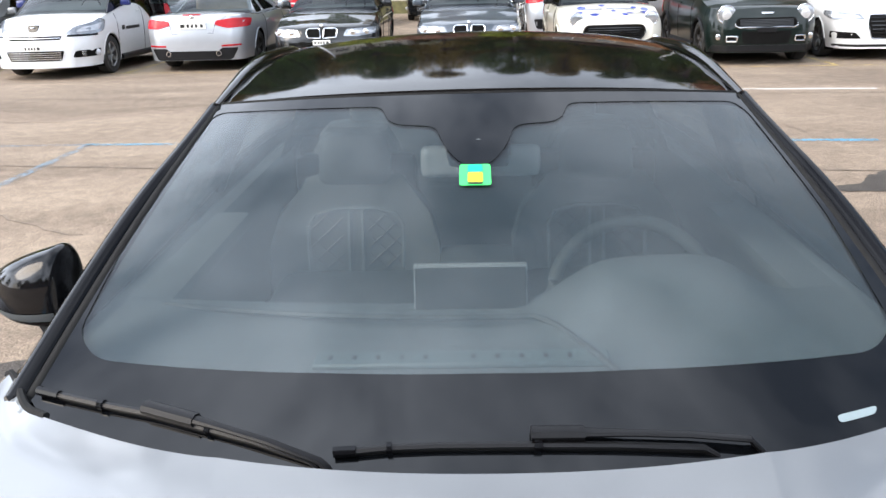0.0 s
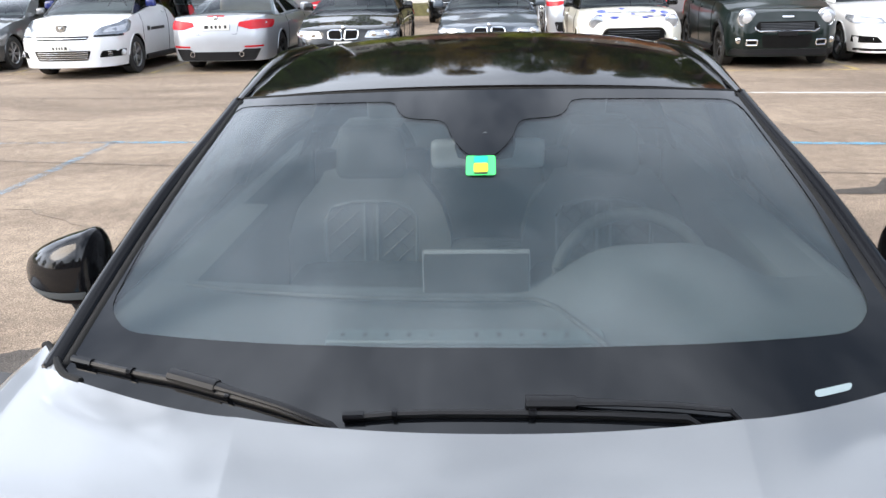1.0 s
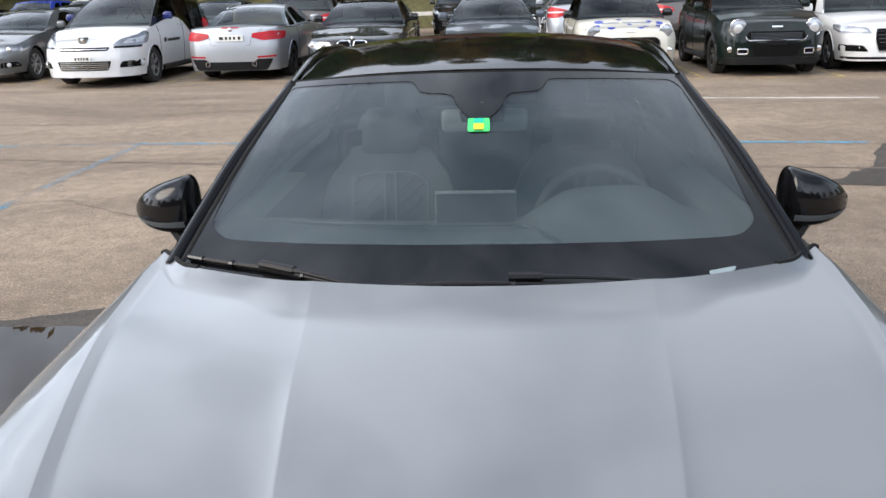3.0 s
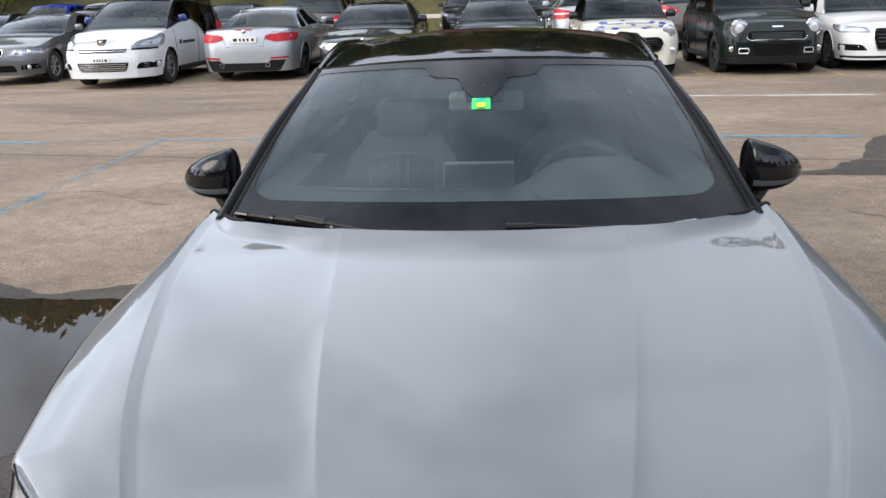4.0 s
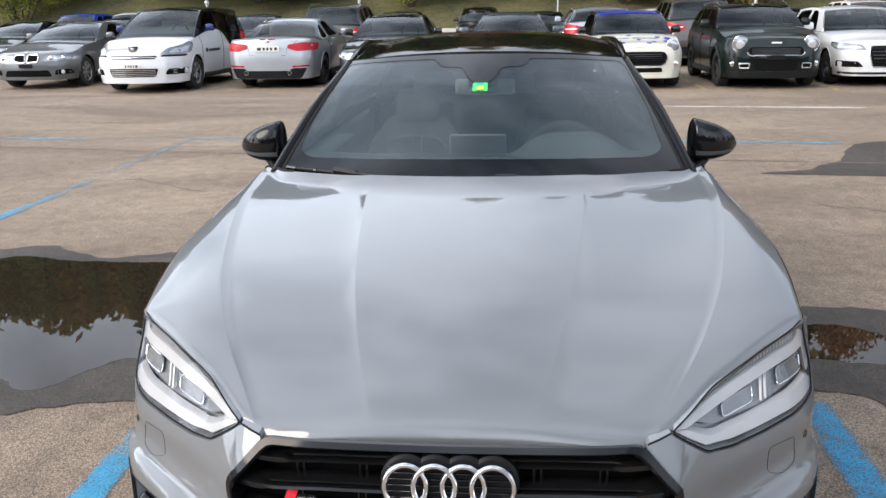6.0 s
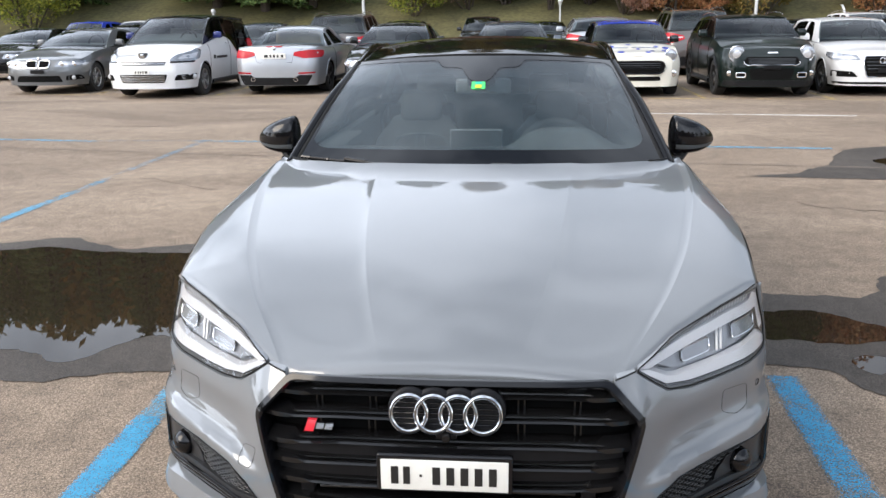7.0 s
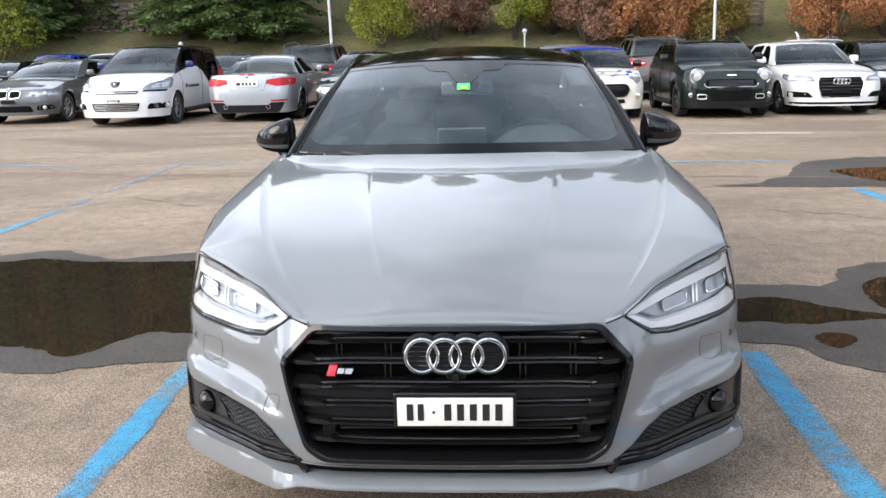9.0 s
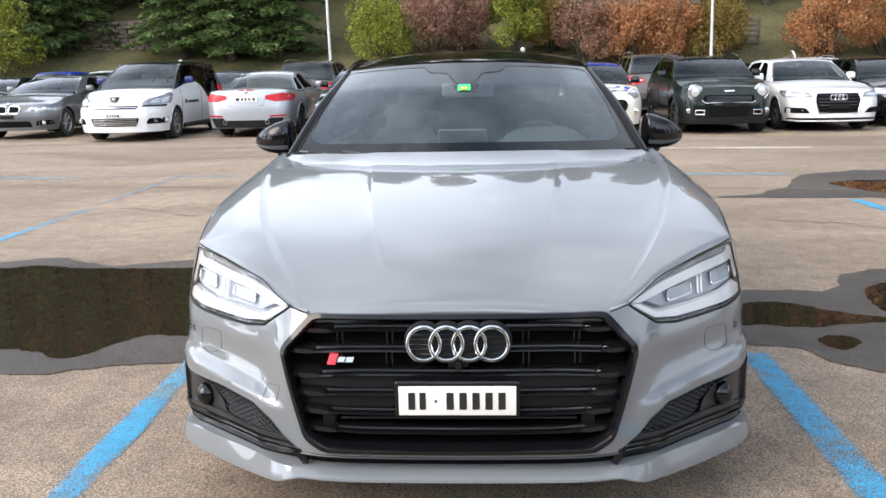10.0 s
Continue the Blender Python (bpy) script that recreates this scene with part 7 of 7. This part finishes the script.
def arch_low(y):
    z = 0.20
    for c in (FO + 0.02, FO + WB):
        if abs(y - c) < 0.36:
            z = max(z, WR_ + math.sqrt(0.36 ** 2 - (y - c) ** 2))
    return z


for sgn in (1, -1):
    rows = []
    for y in SIDE_Y:
        zt, zl = float(SHOULDER_Z(y)), arch_low(y)
        zl = min(zl, zt - 0.03)
        rows.append([(sgn * flank_x(y, z), y, z) for z in zl + (zt - zl) * np.linspace(0, 1, 18)])
    part("flank", up_normals(grid_bm(np.array(rows)), (sgn, 0, 0)), M["paint_grey"], hero, "grey wing, door and rear quarter")
    for y0 in (1.72, 3.05):
        part("door_joint", tube([(sgn * (flank_x(y0, z) + 0.001), y0, z) for z in np.linspace(0.3, float(SHOULDER_Z(y0)) - 0.01, 12)], 0.003, 5), M["black_matt"], hero)
    for c in (FO, FO + WB):
        wheel_parts(hero, WR_, 0.24, (sgn * 0.770, c, WR_), sgn, M["rim"], 5)
        well = [[(sgn * x, c + 0.01 - 0.355 * math.cos(t), WR_ + 0.355 * math.sin(t)) for t in np.linspace(-0.5, math.pi + 0.5, 18)] for x in (0.845, 0.58)]
        part("wheel_well", grid_bm(np.array(well)), M["dark_void"], hero)
    part("sill", tube([(sgn * 0.88, y, 0.20) for y in np.linspace(1.32, 3.25, 8)], 0.045, 8), M["paint_grey"], hero)
part("underbody", block((1.50, 4.0, 0.22), (0, 2.42, 0.36), 0.05), M["dark_void"], hero)
part("underbody", block((1.15, 0.35, 0.34), (0, 0.50, 0.40), 0.04), M["dark_void"], hero)

# windscreen
def screen_pt(u, v):
    """The windscreen: u from -1 to 1 across, v from the foot (0) to the roof (1)."""
    yc0, zc0 = 1.44 + 0.83 * v, 0.930 + 0.385 * v + 0.010 * 4 * v * (1 - v)
    ys0, zs0 = 1.560 + 0.850 * v, 0.950 + 0.333 * v + 0.006 * 4 * v * (1 - v)
    k = abs(u) ** 2.2
    low = max(0.0, 1 - v / 0.7)
    return (u * (0.716 - 0.116 * v) * (1 + 0.028 * low), yc0 + (ys0 - yc0) * k + 0.060 * low, zc0 + (zs0 - zc0) * k - 0.034 * low ** 1.6)


def screen_off(u, v, d):
    p = Vector(screen_pt(u, v))
    return tuple(p + Vector((0, -0.42, 0.90)) * d)


rows = [[screen_pt(u, v) for u in np.linspace(-1, 1, 61)] for v in np.linspace(-0.06, 1, 41)]
windscreen = part("windscreen", up_normals(grid_bm(np.array(rows)), (0, -0.4, 1)), M["glass"], hero, "clean windscreen reflecting the cloudy sky")
windscreen.visible_shadow = False
SX = 0.70     # scale of the flat outline
half = [(0.325, 0.950), (0.302, 0.895), (0.262, 0.868), (0.128, 0.860), (0.105, 0.788), (0.05, 0.716)]
low = [(0.0, 0.160), (0.35, 0.156), (0.62, 0.146), (0.885, 0.133), (0.962, 0.182), (0.990, 0.50), (0.990, 0.90), (0.962, 0.955)]
clear = [(u - 0.010, v) for u, v in low + half + [(0.0, 0.704)]] + [(-u - 0.010 - 0.008 * (u > 0.8), v) for u, v in reversed(low[1:] + half)]
clear = rounded([(u * SX, v * 0.9) for u, v in clear], 0.03, 3)
window_slot = rounded([(u * SX, v * 0.9) for u, v in ((0.714, 0.011), (0.797, 0.0154), (0.8086, 0.030), (0.714, 0.0258))], 0.008, 3)
frit = patch([(-SX, -0.05), (SX, -0.05), (SX, 0.9), (-SX, 0.9)], lambda a, b: screen_off(a / SX, b / 0.9, 0.0015), 0.03, [clear], face=(0, -0.4, 1))
part("frit_band", frit, M["frit"], windscreen, "black printed edge of the windscreen")
# added sheet under the clear glass; its pale colour paints in the haze
film = part("haze_sheet", patch(clear, lambda a, b: tuple(Vector(screen_pt(a / SX, b / 0.9)) - Vector((0, -0.42, 0.9)) * 0.008), 0.04, face=(0, -0.4, 1)), M["film"], windscreen, "pale blue sheet added behind the glass to paint in haze")
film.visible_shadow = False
part("number_slot", patch(window_slot, lambda a, b: screen_off(a / SX, b / 0.9, 0.003), 0.02, face=(0, -0.4, 1)), M["slot"], windscreen, "pale slot over the chassis number")
# toll sticker inside the glass
def quad_on_glass(u0, u1, v0, v1, d):
    return patch(rounded([(u0, v0), (u1, v0), (u1, v1), (u0, v1)], 0.008, 3), lambda a, b: screen_off(a, b, d), 0.02, face=(0, -0.4, 1))


sticker = part("sticker", quad_on_glass(-0.060, 0.033, 0.636, 0.709, 0.0032), M["sticker"], windscreen, "bright green road toll sticker")
part("sticker_print", quad_on_glass(-0.036, 0.009, 0.680, 0.707, 0.0042), M["sticker_teal"], sticker)
part("sticker_print", quad_on_glass(-0.036, 0.009, 0.645, 0.680, 0.0042), M["sticker_yellow"], sticker)
part("sticker_print", quad_on_glass(-0.036, 0.009, 0.638, 0.644, 0.0052), M["ink"], sticker)

# pillars, roof and the cabin behind
for sgn in (1, -1):
    for name, du, rad, material in (("pillar_seal", 0.006, (0.011, 0.008), M["black_matt"]), ("pillar", 0.034, (0.024, 0.012), M["roof_black"])):
        pts, rads = [], []
        for v in np.concatenate([[-0.02, -0.01, 0.0, 0.01, 0.02], np.linspace(0.035, 1.0, 26)]):
            p = screen_pt(1.0, v)
            narrow = 1 - 0.62 * float(step01(v, 0.45, 1.0))
            dx = du * narrow
            pts.append((sgn * (p[0] + dx), p[1] + 0.30 * dx, p[2] - 0.35 * dx - 0.004 - 0.085 * float(step01(0.03 - v, 0, 0.05))))
            rads.append((rad[0] * narrow + rad[1] * (1 - narrow)) )
        part(name, tube(pts, rads, 10), material, hero)
    # roof rail from the pillar over the doors to the tail
    pts = [(sgn * float(np.interp(y, [2.40, 2.8, 3.3, 3.9, 4.4], [0.608, 0.615, 0.605, 0.60, 0.62])), y, float(np.interp(y, [2.40, 2.7, 2.95, 3.3, 3.8, 4.2, 4.45], [1.280, 1.318, 1.332, 1.322, 1.235, 1.09, 0.985]))) for y in np.linspace(2.40, 4.45, 24)]
    part("roof_rail", tube(pts, [0.010 + 0.016 * min(1, k / 6) for k in range(24)], 10), M["black_gloss"], hero)
    # side windows
    rows = []
    for y in np.linspace(1.80, 4.05, 24):
        xb, zb0 = float(SHOULDER_X(y)) - 0.045, float(SHOULDER_Z(y)) + 0.004
        if y < 2.41:
            v = (y - 1.56) / 0.85
            p = screen_pt(1.0, v)
            xt, zt = p[0] * 1.07, p[2] - 0.02
        else:
            xt, zt = float(np.interp(y, [2.40, 2.8, 3.3, 3.9, 4.4], [0.612, 0.618, 0.608, 0.60, 0.62])) + 0.008, float(np.interp(y, [2.40, 2.7, 2.95, 3.3, 3.8, 4.2], [1.262, 1.312, 1.326, 1.315, 1.225, 1.08]))
        rows.append([(sgn * (xb + (xt - xb) * t), y, zb0 + (zt - zb0) * t) for t in np.linspace(0, 1, 8)])
    w = part("side_window", up_normals(grid_bm(np.array(rows)), (sgn, 0, 0.3)), M["side_glass"], hero)
    w.visible_shadow = False
    part("window_trim", tube([(sgn * (float(SHOULDER_X(y)) - 0.030), y, float(SHOULDER_Z(y)) + 0.006) for y in np.linspace(1.62, 4.3, 24)], 0.014, 8), M["black_gloss"], hero)
    part("door_pillar", tube([(sgn * (float(SHOULDER_X(3.08)) - 0.04), 3.08, float(SHOULDER_Z(3.08))), (sgn * 0.635, 2.98, 1.322)], 0.028, 8), M["black_gloss"], hero)

ROOF_Z = spline([2.22, 2.27, 2.45, 2.70, 2.95, 3.30, 3.80, 4.20, 4.50], [1.312, 1.324, 1.352, 1.378, 1.388, 1.378, 1.285, 1.135, 1.02])
rows = []
for v in np.linspace(0, 1, 50):
    line = []
    for u in np.linspace(-1, 1, 45):
        k = abs(u) ** 2.2
        y0 = 2.275 + 0.140 * k
        y = y0 + (4.45 - y0) * v
        w = float(np.interp(y, [2.3, 2.8, 3.3, 3.9, 4.4], [0.612, 0.618, 0.605, 0.595, 0.62]))
        base = float(ROOF_Z(2.275 + (4.45 - 2.275) * v))
        side = 0.045 * u * u + 0.012 * u ** 6
        line.append((u * w * (0.955 + 0.045 * min(1, v * 6)), y, base - side * (0.75 + 0.25 * min(1, v * 5))))
    rows.append(line)
rb = up_normals(grid_bm(np.array(rows)), (0, 0, 1))
skirt(rb, (0, 0.0, -0.012))
part("roof", rb, M["roof_black"], hero, "gloss black roof mirroring trees and sky")
part("roof_joint", tube([screen_off(u, 1.004, -0.001) for u in np.linspace(-1, 1, 40)], 0.005, 6), M["black_matt"], hero)
# tail deck
rows = []
for y in np.linspace(4.40, 4.69, 6):
    rows.append([(u * (0.86 - 0.25 * (y - 4.4)), y - 0.05 * u * u, 1.0 - 0.10 * u * u - 0.10 * (y - 4.4)) for u in np.linspace(-1, 1, 21)])
part("boot_lid", up_normals(grid_bm(np.array(rows)), (0, 0, 1)), M["paint_grey"], hero)
rows = []
for z in np.linspace(0.25, 0.96, 12):
    rows.append([(u * (0.83 + 0.03 * math.sin(z * 3)), 4.70 - 0.16 * u ** 4 - 0.03 * abs(z - 0.6), z - 0.08 * u * u * (1 if z > 0.8 else 0)) for u in np.linspace(-1, 1, 21)])
part("rear_bumper", up_normals(grid_bm(np.array(rows)), (0, 1, 0)), M["paint_grey"], hero)
for sgn in (1, -1):
    part("tail_lamp", block((0.42, 0.05, 0.10), (sgn * 0.60, 4.66, 0.82), 0.02, 2), M["tail_red"], hero)

# scuttle under the bonnet's rear edge
rows = [[(x, float(hood_back(x)) - 0.03 + 0.10 * k, 0.868 - 0.015 * k + 0.01 * (x / 0.74) ** 2) for x in np.linspace(-0.74, 0.74, 25)] for k in np.linspace(0, 1, 4)]
part("scuttle", up_normals(grid_bm(np.array(rows)), (0, 0, 1)), M["black_matt"], hero)


# wipers
def wiper(pts_blade, pts_arm, clip):
    def g(p, d):
        low_end = float(step01(-p[1], 0.006, 0.04))
        return screen_off(p[0], p[1], d * (1 - low_end) - 0.045 * low_end)
    w = part("wiper", tube([g(p, 0.012) for p in pts_blade], [0.004] + [0.0062] * (len(pts_blade) - 2) + [0.003], 6, flat=0.8), M["black_satin"], hero, "black windscreen wiper at rest")
    part("wiper_rubber", tube([g(p, 0.004) for p in pts_blade], 0.0035, 5), M["black_matt"], w)
    part("wiper_tip", tube([g(pts_blade[0], 0.012), g(pts_blade[1], 0.012)], 0.0078, 8), M["black_gloss"], w)
    part("wiper_arm", tube([g(p, 0.020) for p in pts_arm], [0.010, 0.011] + [0.0075] * (len(pts_arm) - 2), 8, flat=0.6), M["black_satin"], w)
    part("wiper_clip", tube([g(clip[0], 0.018), g(clip[1], 0.018)], 0.0135, 8, flat=0.75), M["black_satin"], w)
    for k in (2, 4):
        p, q = g(pts_blade[k], 0.012), g(pts_blade[k + 1], 0.012)
        part("wiper_joint", tube([p, tuple(np.array(p) + (np.array(q) - np.array(p)) * 0.10)], 0.0085, 8), M["black_gloss"], w)
    return w


wiper([(-0.985, 0.041), (-0.93, 0.041), (-0.83, 0.040), (-0.70, 0.038), (-0.576, 0.025), (-0.468, 0.011), (-0.35, -0.012), (-0.28, -0.04)],
      [(-0.72, 0.046), (-0.62, 0.036), (-0.55, 0.026), (-0.44, 0.008), (-0.33, -0.014), (-0.22, -0.06)], ((-0.72, 0.046), (-0.60, 0.034)))
wiper([(-0.305, 0.002), (-0.26, 0.006), (-0.20, 0.013), (-0.10, 0.018), (0.09, 0.018), (0.25, 0.012), (0.42, -0.004), (0.52, -0.03)],
      [(0.085, 0.033), (0.165, 0.032), (0.28, 0.026), (0.40, 0.015), (0.51, -0.003), (0.58, -0.03), (0.66, -0.07)], ((0.085, 0.034), (0.19, 0.032)))


# door mirrors
def door_mirror(sgn):
    rows2 = []
    for t in np.concatenate([[0, 0.004, 0.015, 0.035, 0.06, 0.09], np.linspace(0.12, 0.94, 18), [0.965, 0.985, 0.996, 1.0]]):
        line = []
        for q in np.linspace(0, 2 * math.pi, 29):
            w = max(0.0, 1 - (1 - min(1.0, t / 0.13)) ** 2.4) ** 0.45 * max(0.0, 1 - t ** 3.2) ** 0.55 + 0.0005
            cs, sn = math.cos(q), math.sin(q)
            dep = (0.072 - 0.012 * t) * w
            z = (abs(sn) ** 0.8) * ((0.098 - 0.030 * t) if sn > 0 else -(0.073 - 0.016 * t)) * w
            line.append((sgn * (0.825 + 0.200 * t), 2.035 + (abs(cs) ** 0.8) * (1 if cs > 0 else -1) * dep + 0.035 * t * t - 0.02 * math.sin(math.pi * t), 0.974 + z - 0.016 * t))
        rows2.append(line)
    b = grid_bm(np.array(rows2))
    bmesh.ops.remove_doubles(b, verts=b.verts[:], dist=1e-5)
    bmesh.ops.recalc_face_normals(b, faces=b.faces[:])
    mir = part("door_mirror", b, M["black_gloss"], hero, "gloss black door mirror")
    part("mirror_foot", tube([(sgn * 0.835, 2.00, 0.855), (sgn * 0.868, 2.01, 0.885), (sgn * 0.893, 2.03, 0.925)], [0.032, 0.028, 0.036], 10, flat=0.7), M["black_satin"], mir)
    strip_rows = []
    for t in np.linspace(0.10, 0.93, 18):
        w = max(0.0, 1 - t ** 3.2) ** 0.55
        cy, cz, low = 2.035 + 0.035 * t * t - 0.02 * math.sin(math.pi * t), 0.974 - 0.016 * t, 0.073 - 0.016 * t
        line = []
        for q in np.radians([196, 202, 208, 214]):
            cs, sn = abs(math.cos(q)) ** 0.8, abs(math.sin(q)) ** 0.8
            line.append((sgn * (0.825 + 0.200 * t), cy - cs * (0.072 - 0.012 * t) * w - 0.0015, cz - sn * low * w))
        strip_rows.append(line)
    part("mirror_indicator", up_normals(grid_bm(np.array(strip_rows)), (0, -1, 0)), M["screen"], mir, "slim indicator strip")
    part("mirror_glass", block((0.125, 0.004, 0.080), (sgn * 0.915, 2.0975, 0.974), 0.01, 2), M["chrome"], mir)
    return mir


for sgn in (1, -1):
    door_mirror(sgn)

# cabin inside
cab = part("cabin_floor", block((1.40, 2.4, 0.05), (0, 3.0, 0.45), 0.02, 1), M["leather"], hero)
for sgn in (1, -1):
    part("door_card", block((0.06, 2.3, 0.46), (sgn * 0.80, 2.85, 0.66), 0.02, 2), M["dash"], hero)
    part("door_shelf", block((0.12, 1.1, 0.05), (sgn * 0.745, 2.35, 0.865), 0.02, 2), M["dash"], hero)
# dashboard
rows = []
for t in np.linspace(0, 1, 24):
    line = []
    for x in np.linspace(-0.735, 0.735, 61):
        k = (abs(x) / 0.735) ** 2.2
        y = 1.62 + 0.11 * k + (2.16 - 1.62 - 0.11 * k) * t
        z = 0.905 + 0.012 * math.sin(math.pi * t) - 0.10 * max(0, t - 0.86) / 0.14 + 0.02 * k
        hood = math.exp(-((x - 0.355) / 0.20) ** 4) * math.exp(-((y - 2.02) / 0.15) ** 4)
        z += 0.095 * hood
        line.append((x, y, z))
    rows.append(line)
dash = part("dashboard", up_normals(grid_bm(np.array(rows)), (0, 0, 1)), M["dash"], hero, "dark grey soft dashboard with instrument hood")
part("dash_front", block((1.40, 0.12, 0.30), (0, 2.16, 0.68), 0.03, 2), M["dash"], dash)
part("defrost_vent", block((0.52, 0.055, 0.012), (-0.04, 1.785, 0.919), 0.004, 1), M["slot"], dash)
for k in range(12):
    x = -0.27 + 0.042 * k
    if abs(x + 0.04) > 0.02:
        part("vent_fin", block((0.008, 0.016, 0.006), (x, 1.785, 0.9235), 0.001, 1), M["screen"], dash)
part("dash_fold", tube([(x, 1.93 + 0.10 * (x / 0.6) ** 2, 0.925 + 0.012 * (1 - (x / 0.7) ** 2)) for x in np.linspace(-0.66, 0.10, 26)] + [(0.14, 1.90, 0.932), (0.19, 1.80, 0.928), (0.24, 1.68, 0.924)], 0.006, 6), M["leather"], dash)
screen_ob = part("display", block((0.232, 0.014, 0.125), (-0.021, 2.045, 0.942), 0.006, 2, Matrix.Rotation(radians(-12), 4, "X")), M["mirror_shell"], dash, "upright centre display seen from behind")
part("display_back", block((0.226, 0.006, 0.115), (-0.021, 2.036, 0.940), 0.004, 2, Matrix.Rotation(radians(-12), 4, "X")), M["screen"], screen_ob)
# steering wheel
SW = Matrix.Translation((0.350, 2.235, 0.845)) @ Matrix.Rotation(radians(-24), 4, "X")
ring = [SW @ Vector((0.185 * math.cos(t), 0, 0.180 * math.sin(t))) for t in np.linspace(0, 2 * math.pi, 48, endpoint=False)]
wheel = part("steering_wheel", tube(ring, 0.0165, 10, closed=True), M["leather"], hero, "dark leather steering wheel")
part("wheel_boss", block((0.13, 0.05, 0.11), SW @ Vector((0, 0, 0)), 0.03, 3), M["dash"], wheel)
for a in (0, 180, 270):
    e = SW @ Vector((0.18 * math.cos(radians(a)), 0, 0.175 * math.sin(radians(a))))
    part("spoke", tube([SW @ Vector((0, 0, 0)), e], 0.016, 6), M["black_satin"], wheel)


# front seats with quilted backs
def seat(x0):
    st = part("seat", block((0.50, 0.50, 0.16), (x0, 2.78, 0.58), 0.06, 3), M["leather"], hero, "dark grey leather sports seat with quilted back")
    # curved backrest and one-piece headrest
    rows2 = []
    for z in np.linspace(0.58, 1.085, 30):
        w = float(np.interp(z, [0.58, 0.75, 0.84, 0.93, 1.03, 1.085], [0.265, 0.270, 0.240, 0.165, 0.135, 0.10]))
        line = []
        for u in np.linspace(-1, 1, 25):
            y = 2.98 + 0.25 * (z - 0.6) - 0.055 * abs(u) ** 3 * float(step01(0.95 - z, 0, 0.2)) + 0.03 * u * u * float(step01(z, 0.9, 1.0))
            line.append((x0 + u * w, y, z))
        rows2.append(line)
    b = up_normals(grid_bm(np.array(rows2)), (0, -1, 0))
    skirt(b, (0, 0.10, 0))
    back = part("backrest", b, M["leather"], st)
    part("backrest_shell", block((0.40, 0.08, 0.44), (x0, 3.12, 0.80), 0.04, 2), M["black_satin"], st)
    def sp(dx, z):
        return (x0 + dx, 2.972 + 0.25 * (z - 0.6), z)
    part("piping", tube([sp(dx, z) for dx, z in ((-0.15, 0.60), (-0.155, 0.80), (-0.13, 0.835), (-0.06, 0.852), (0.06, 0.852), (0.13, 0.835), (0.155, 0.80), (0.15, 0.60))], 0.006, 6), M["dash"], back)
    for dx in (-0.022, 0.022):
        part("seam", tube([sp(dx, 0.60), sp(dx, 0.85)], 0.005, 5), M["dash"], back)
    for k in range(-3, 6):
        for d in (1, -1):
            pts = []
            for t in np.linspace(0, 1, 12):
                dx = -0.15 + 0.30 * t
                z = 0.62 + 0.055 * k + (0.26 * t if d > 0 else 0.26 * (1 - t))
                if abs(dx) > 0.024 and 0.60 < z < 0.842:
                    pts.append(sp(dx, z))
            for half_pts in ([p for p in pts if p[0] < x0], [p for p in pts if p[0] > x0]):
                if len(half_pts) > 1:
                    part("quilt_seam", tube(half_pts, 0.0035, 4), M["screen"], back)
    part("headrest", block((0.25, 0.10, 0.17), (x0, 3.09, 1.005), 0.05, 3, taper=(0.85, 0.9)), M["leather"], st)
    return st


for x0 in (-0.385, 0.385):
    seat(x0)
part("centre_console", block((0.24, 0.9, 0.22), (0, 2.60, 0.62), 0.04, 2), M["dash"], hero)
part("rear_bench", block((1.20, 0.25, 0.52), (0, 3.72, 0.76), 0.08, 3), M["leather"], hero)
for x0 in (-0.36, 0.36):
    part("rear_headrest", block((0.25, 0.09, 0.14), (x0, 3.76, 1.07), 0.04, 2), M["leather"], hero)
rows = []
for y in np.linspace(2.33, 4.25, 16):
    zr = float(ROOF_Z(y)) - 0.035
    rows.append([(u * 0.612, y + 0.06 * abs(u) ** 2.2 * (1 if y < 2.5 else 0), zr - 0.050 * u * u) for u in np.linspace(-1, 1, 21)])
part("headliner", up_normals(grid_bm(np.array(rows)), (0, 0, -1)), M["headliner"], hero)
part("rear_shelf", block((1.50, 0.50, 0.04), (0, 4.08, 0.96), 0.01, 1), M["black_matt"], hero)
part("rear_wall", block((1.58, 0.04, 0.62), (0, 4.24, 0.78), 0.01, 1), M["black_matt"], hero)
for sgn in (1, -1):
    part("quarter_trim", patch([(3.70, 0.80), (4.30, 0.80), (4.30, 1.02), (3.95, 1.17), (3.72, 1.24)], lambda a, z: (sgn * (0.80 - 0.42 * (z - 0.80)), a, z), 0.1, face=(-sgn, 0, 0)), M["headliner"], hero)
# inner mirror and sensor housing
part("inner_mirror", block((0.255, 0.035, 0.068), (0.005, 2.205, 1.182), 0.018, 3), M["mirror_shell"], hero, "frameless inner mirror seen from the front")
part("sensor_housing", block((0.13, 0.14, 0.05), (0, 2.165, 1.235), 0.02, 2, Matrix.Rotation(radians(25), 4, "X")), M["black_satin"], hero)
b = lathe([(0.016, -0.01), (0.014, 0.004), (0.0005, 0.006)], 16)
bmesh.ops.transform(b, matrix=Matrix.Translation(screen_off(0, 0.80, -0.012)) @ Matrix.Rotation(radians(-90), 4, "Z") , verts=b.verts[:])
part("sensor_eye", b, M["screen"], hero)
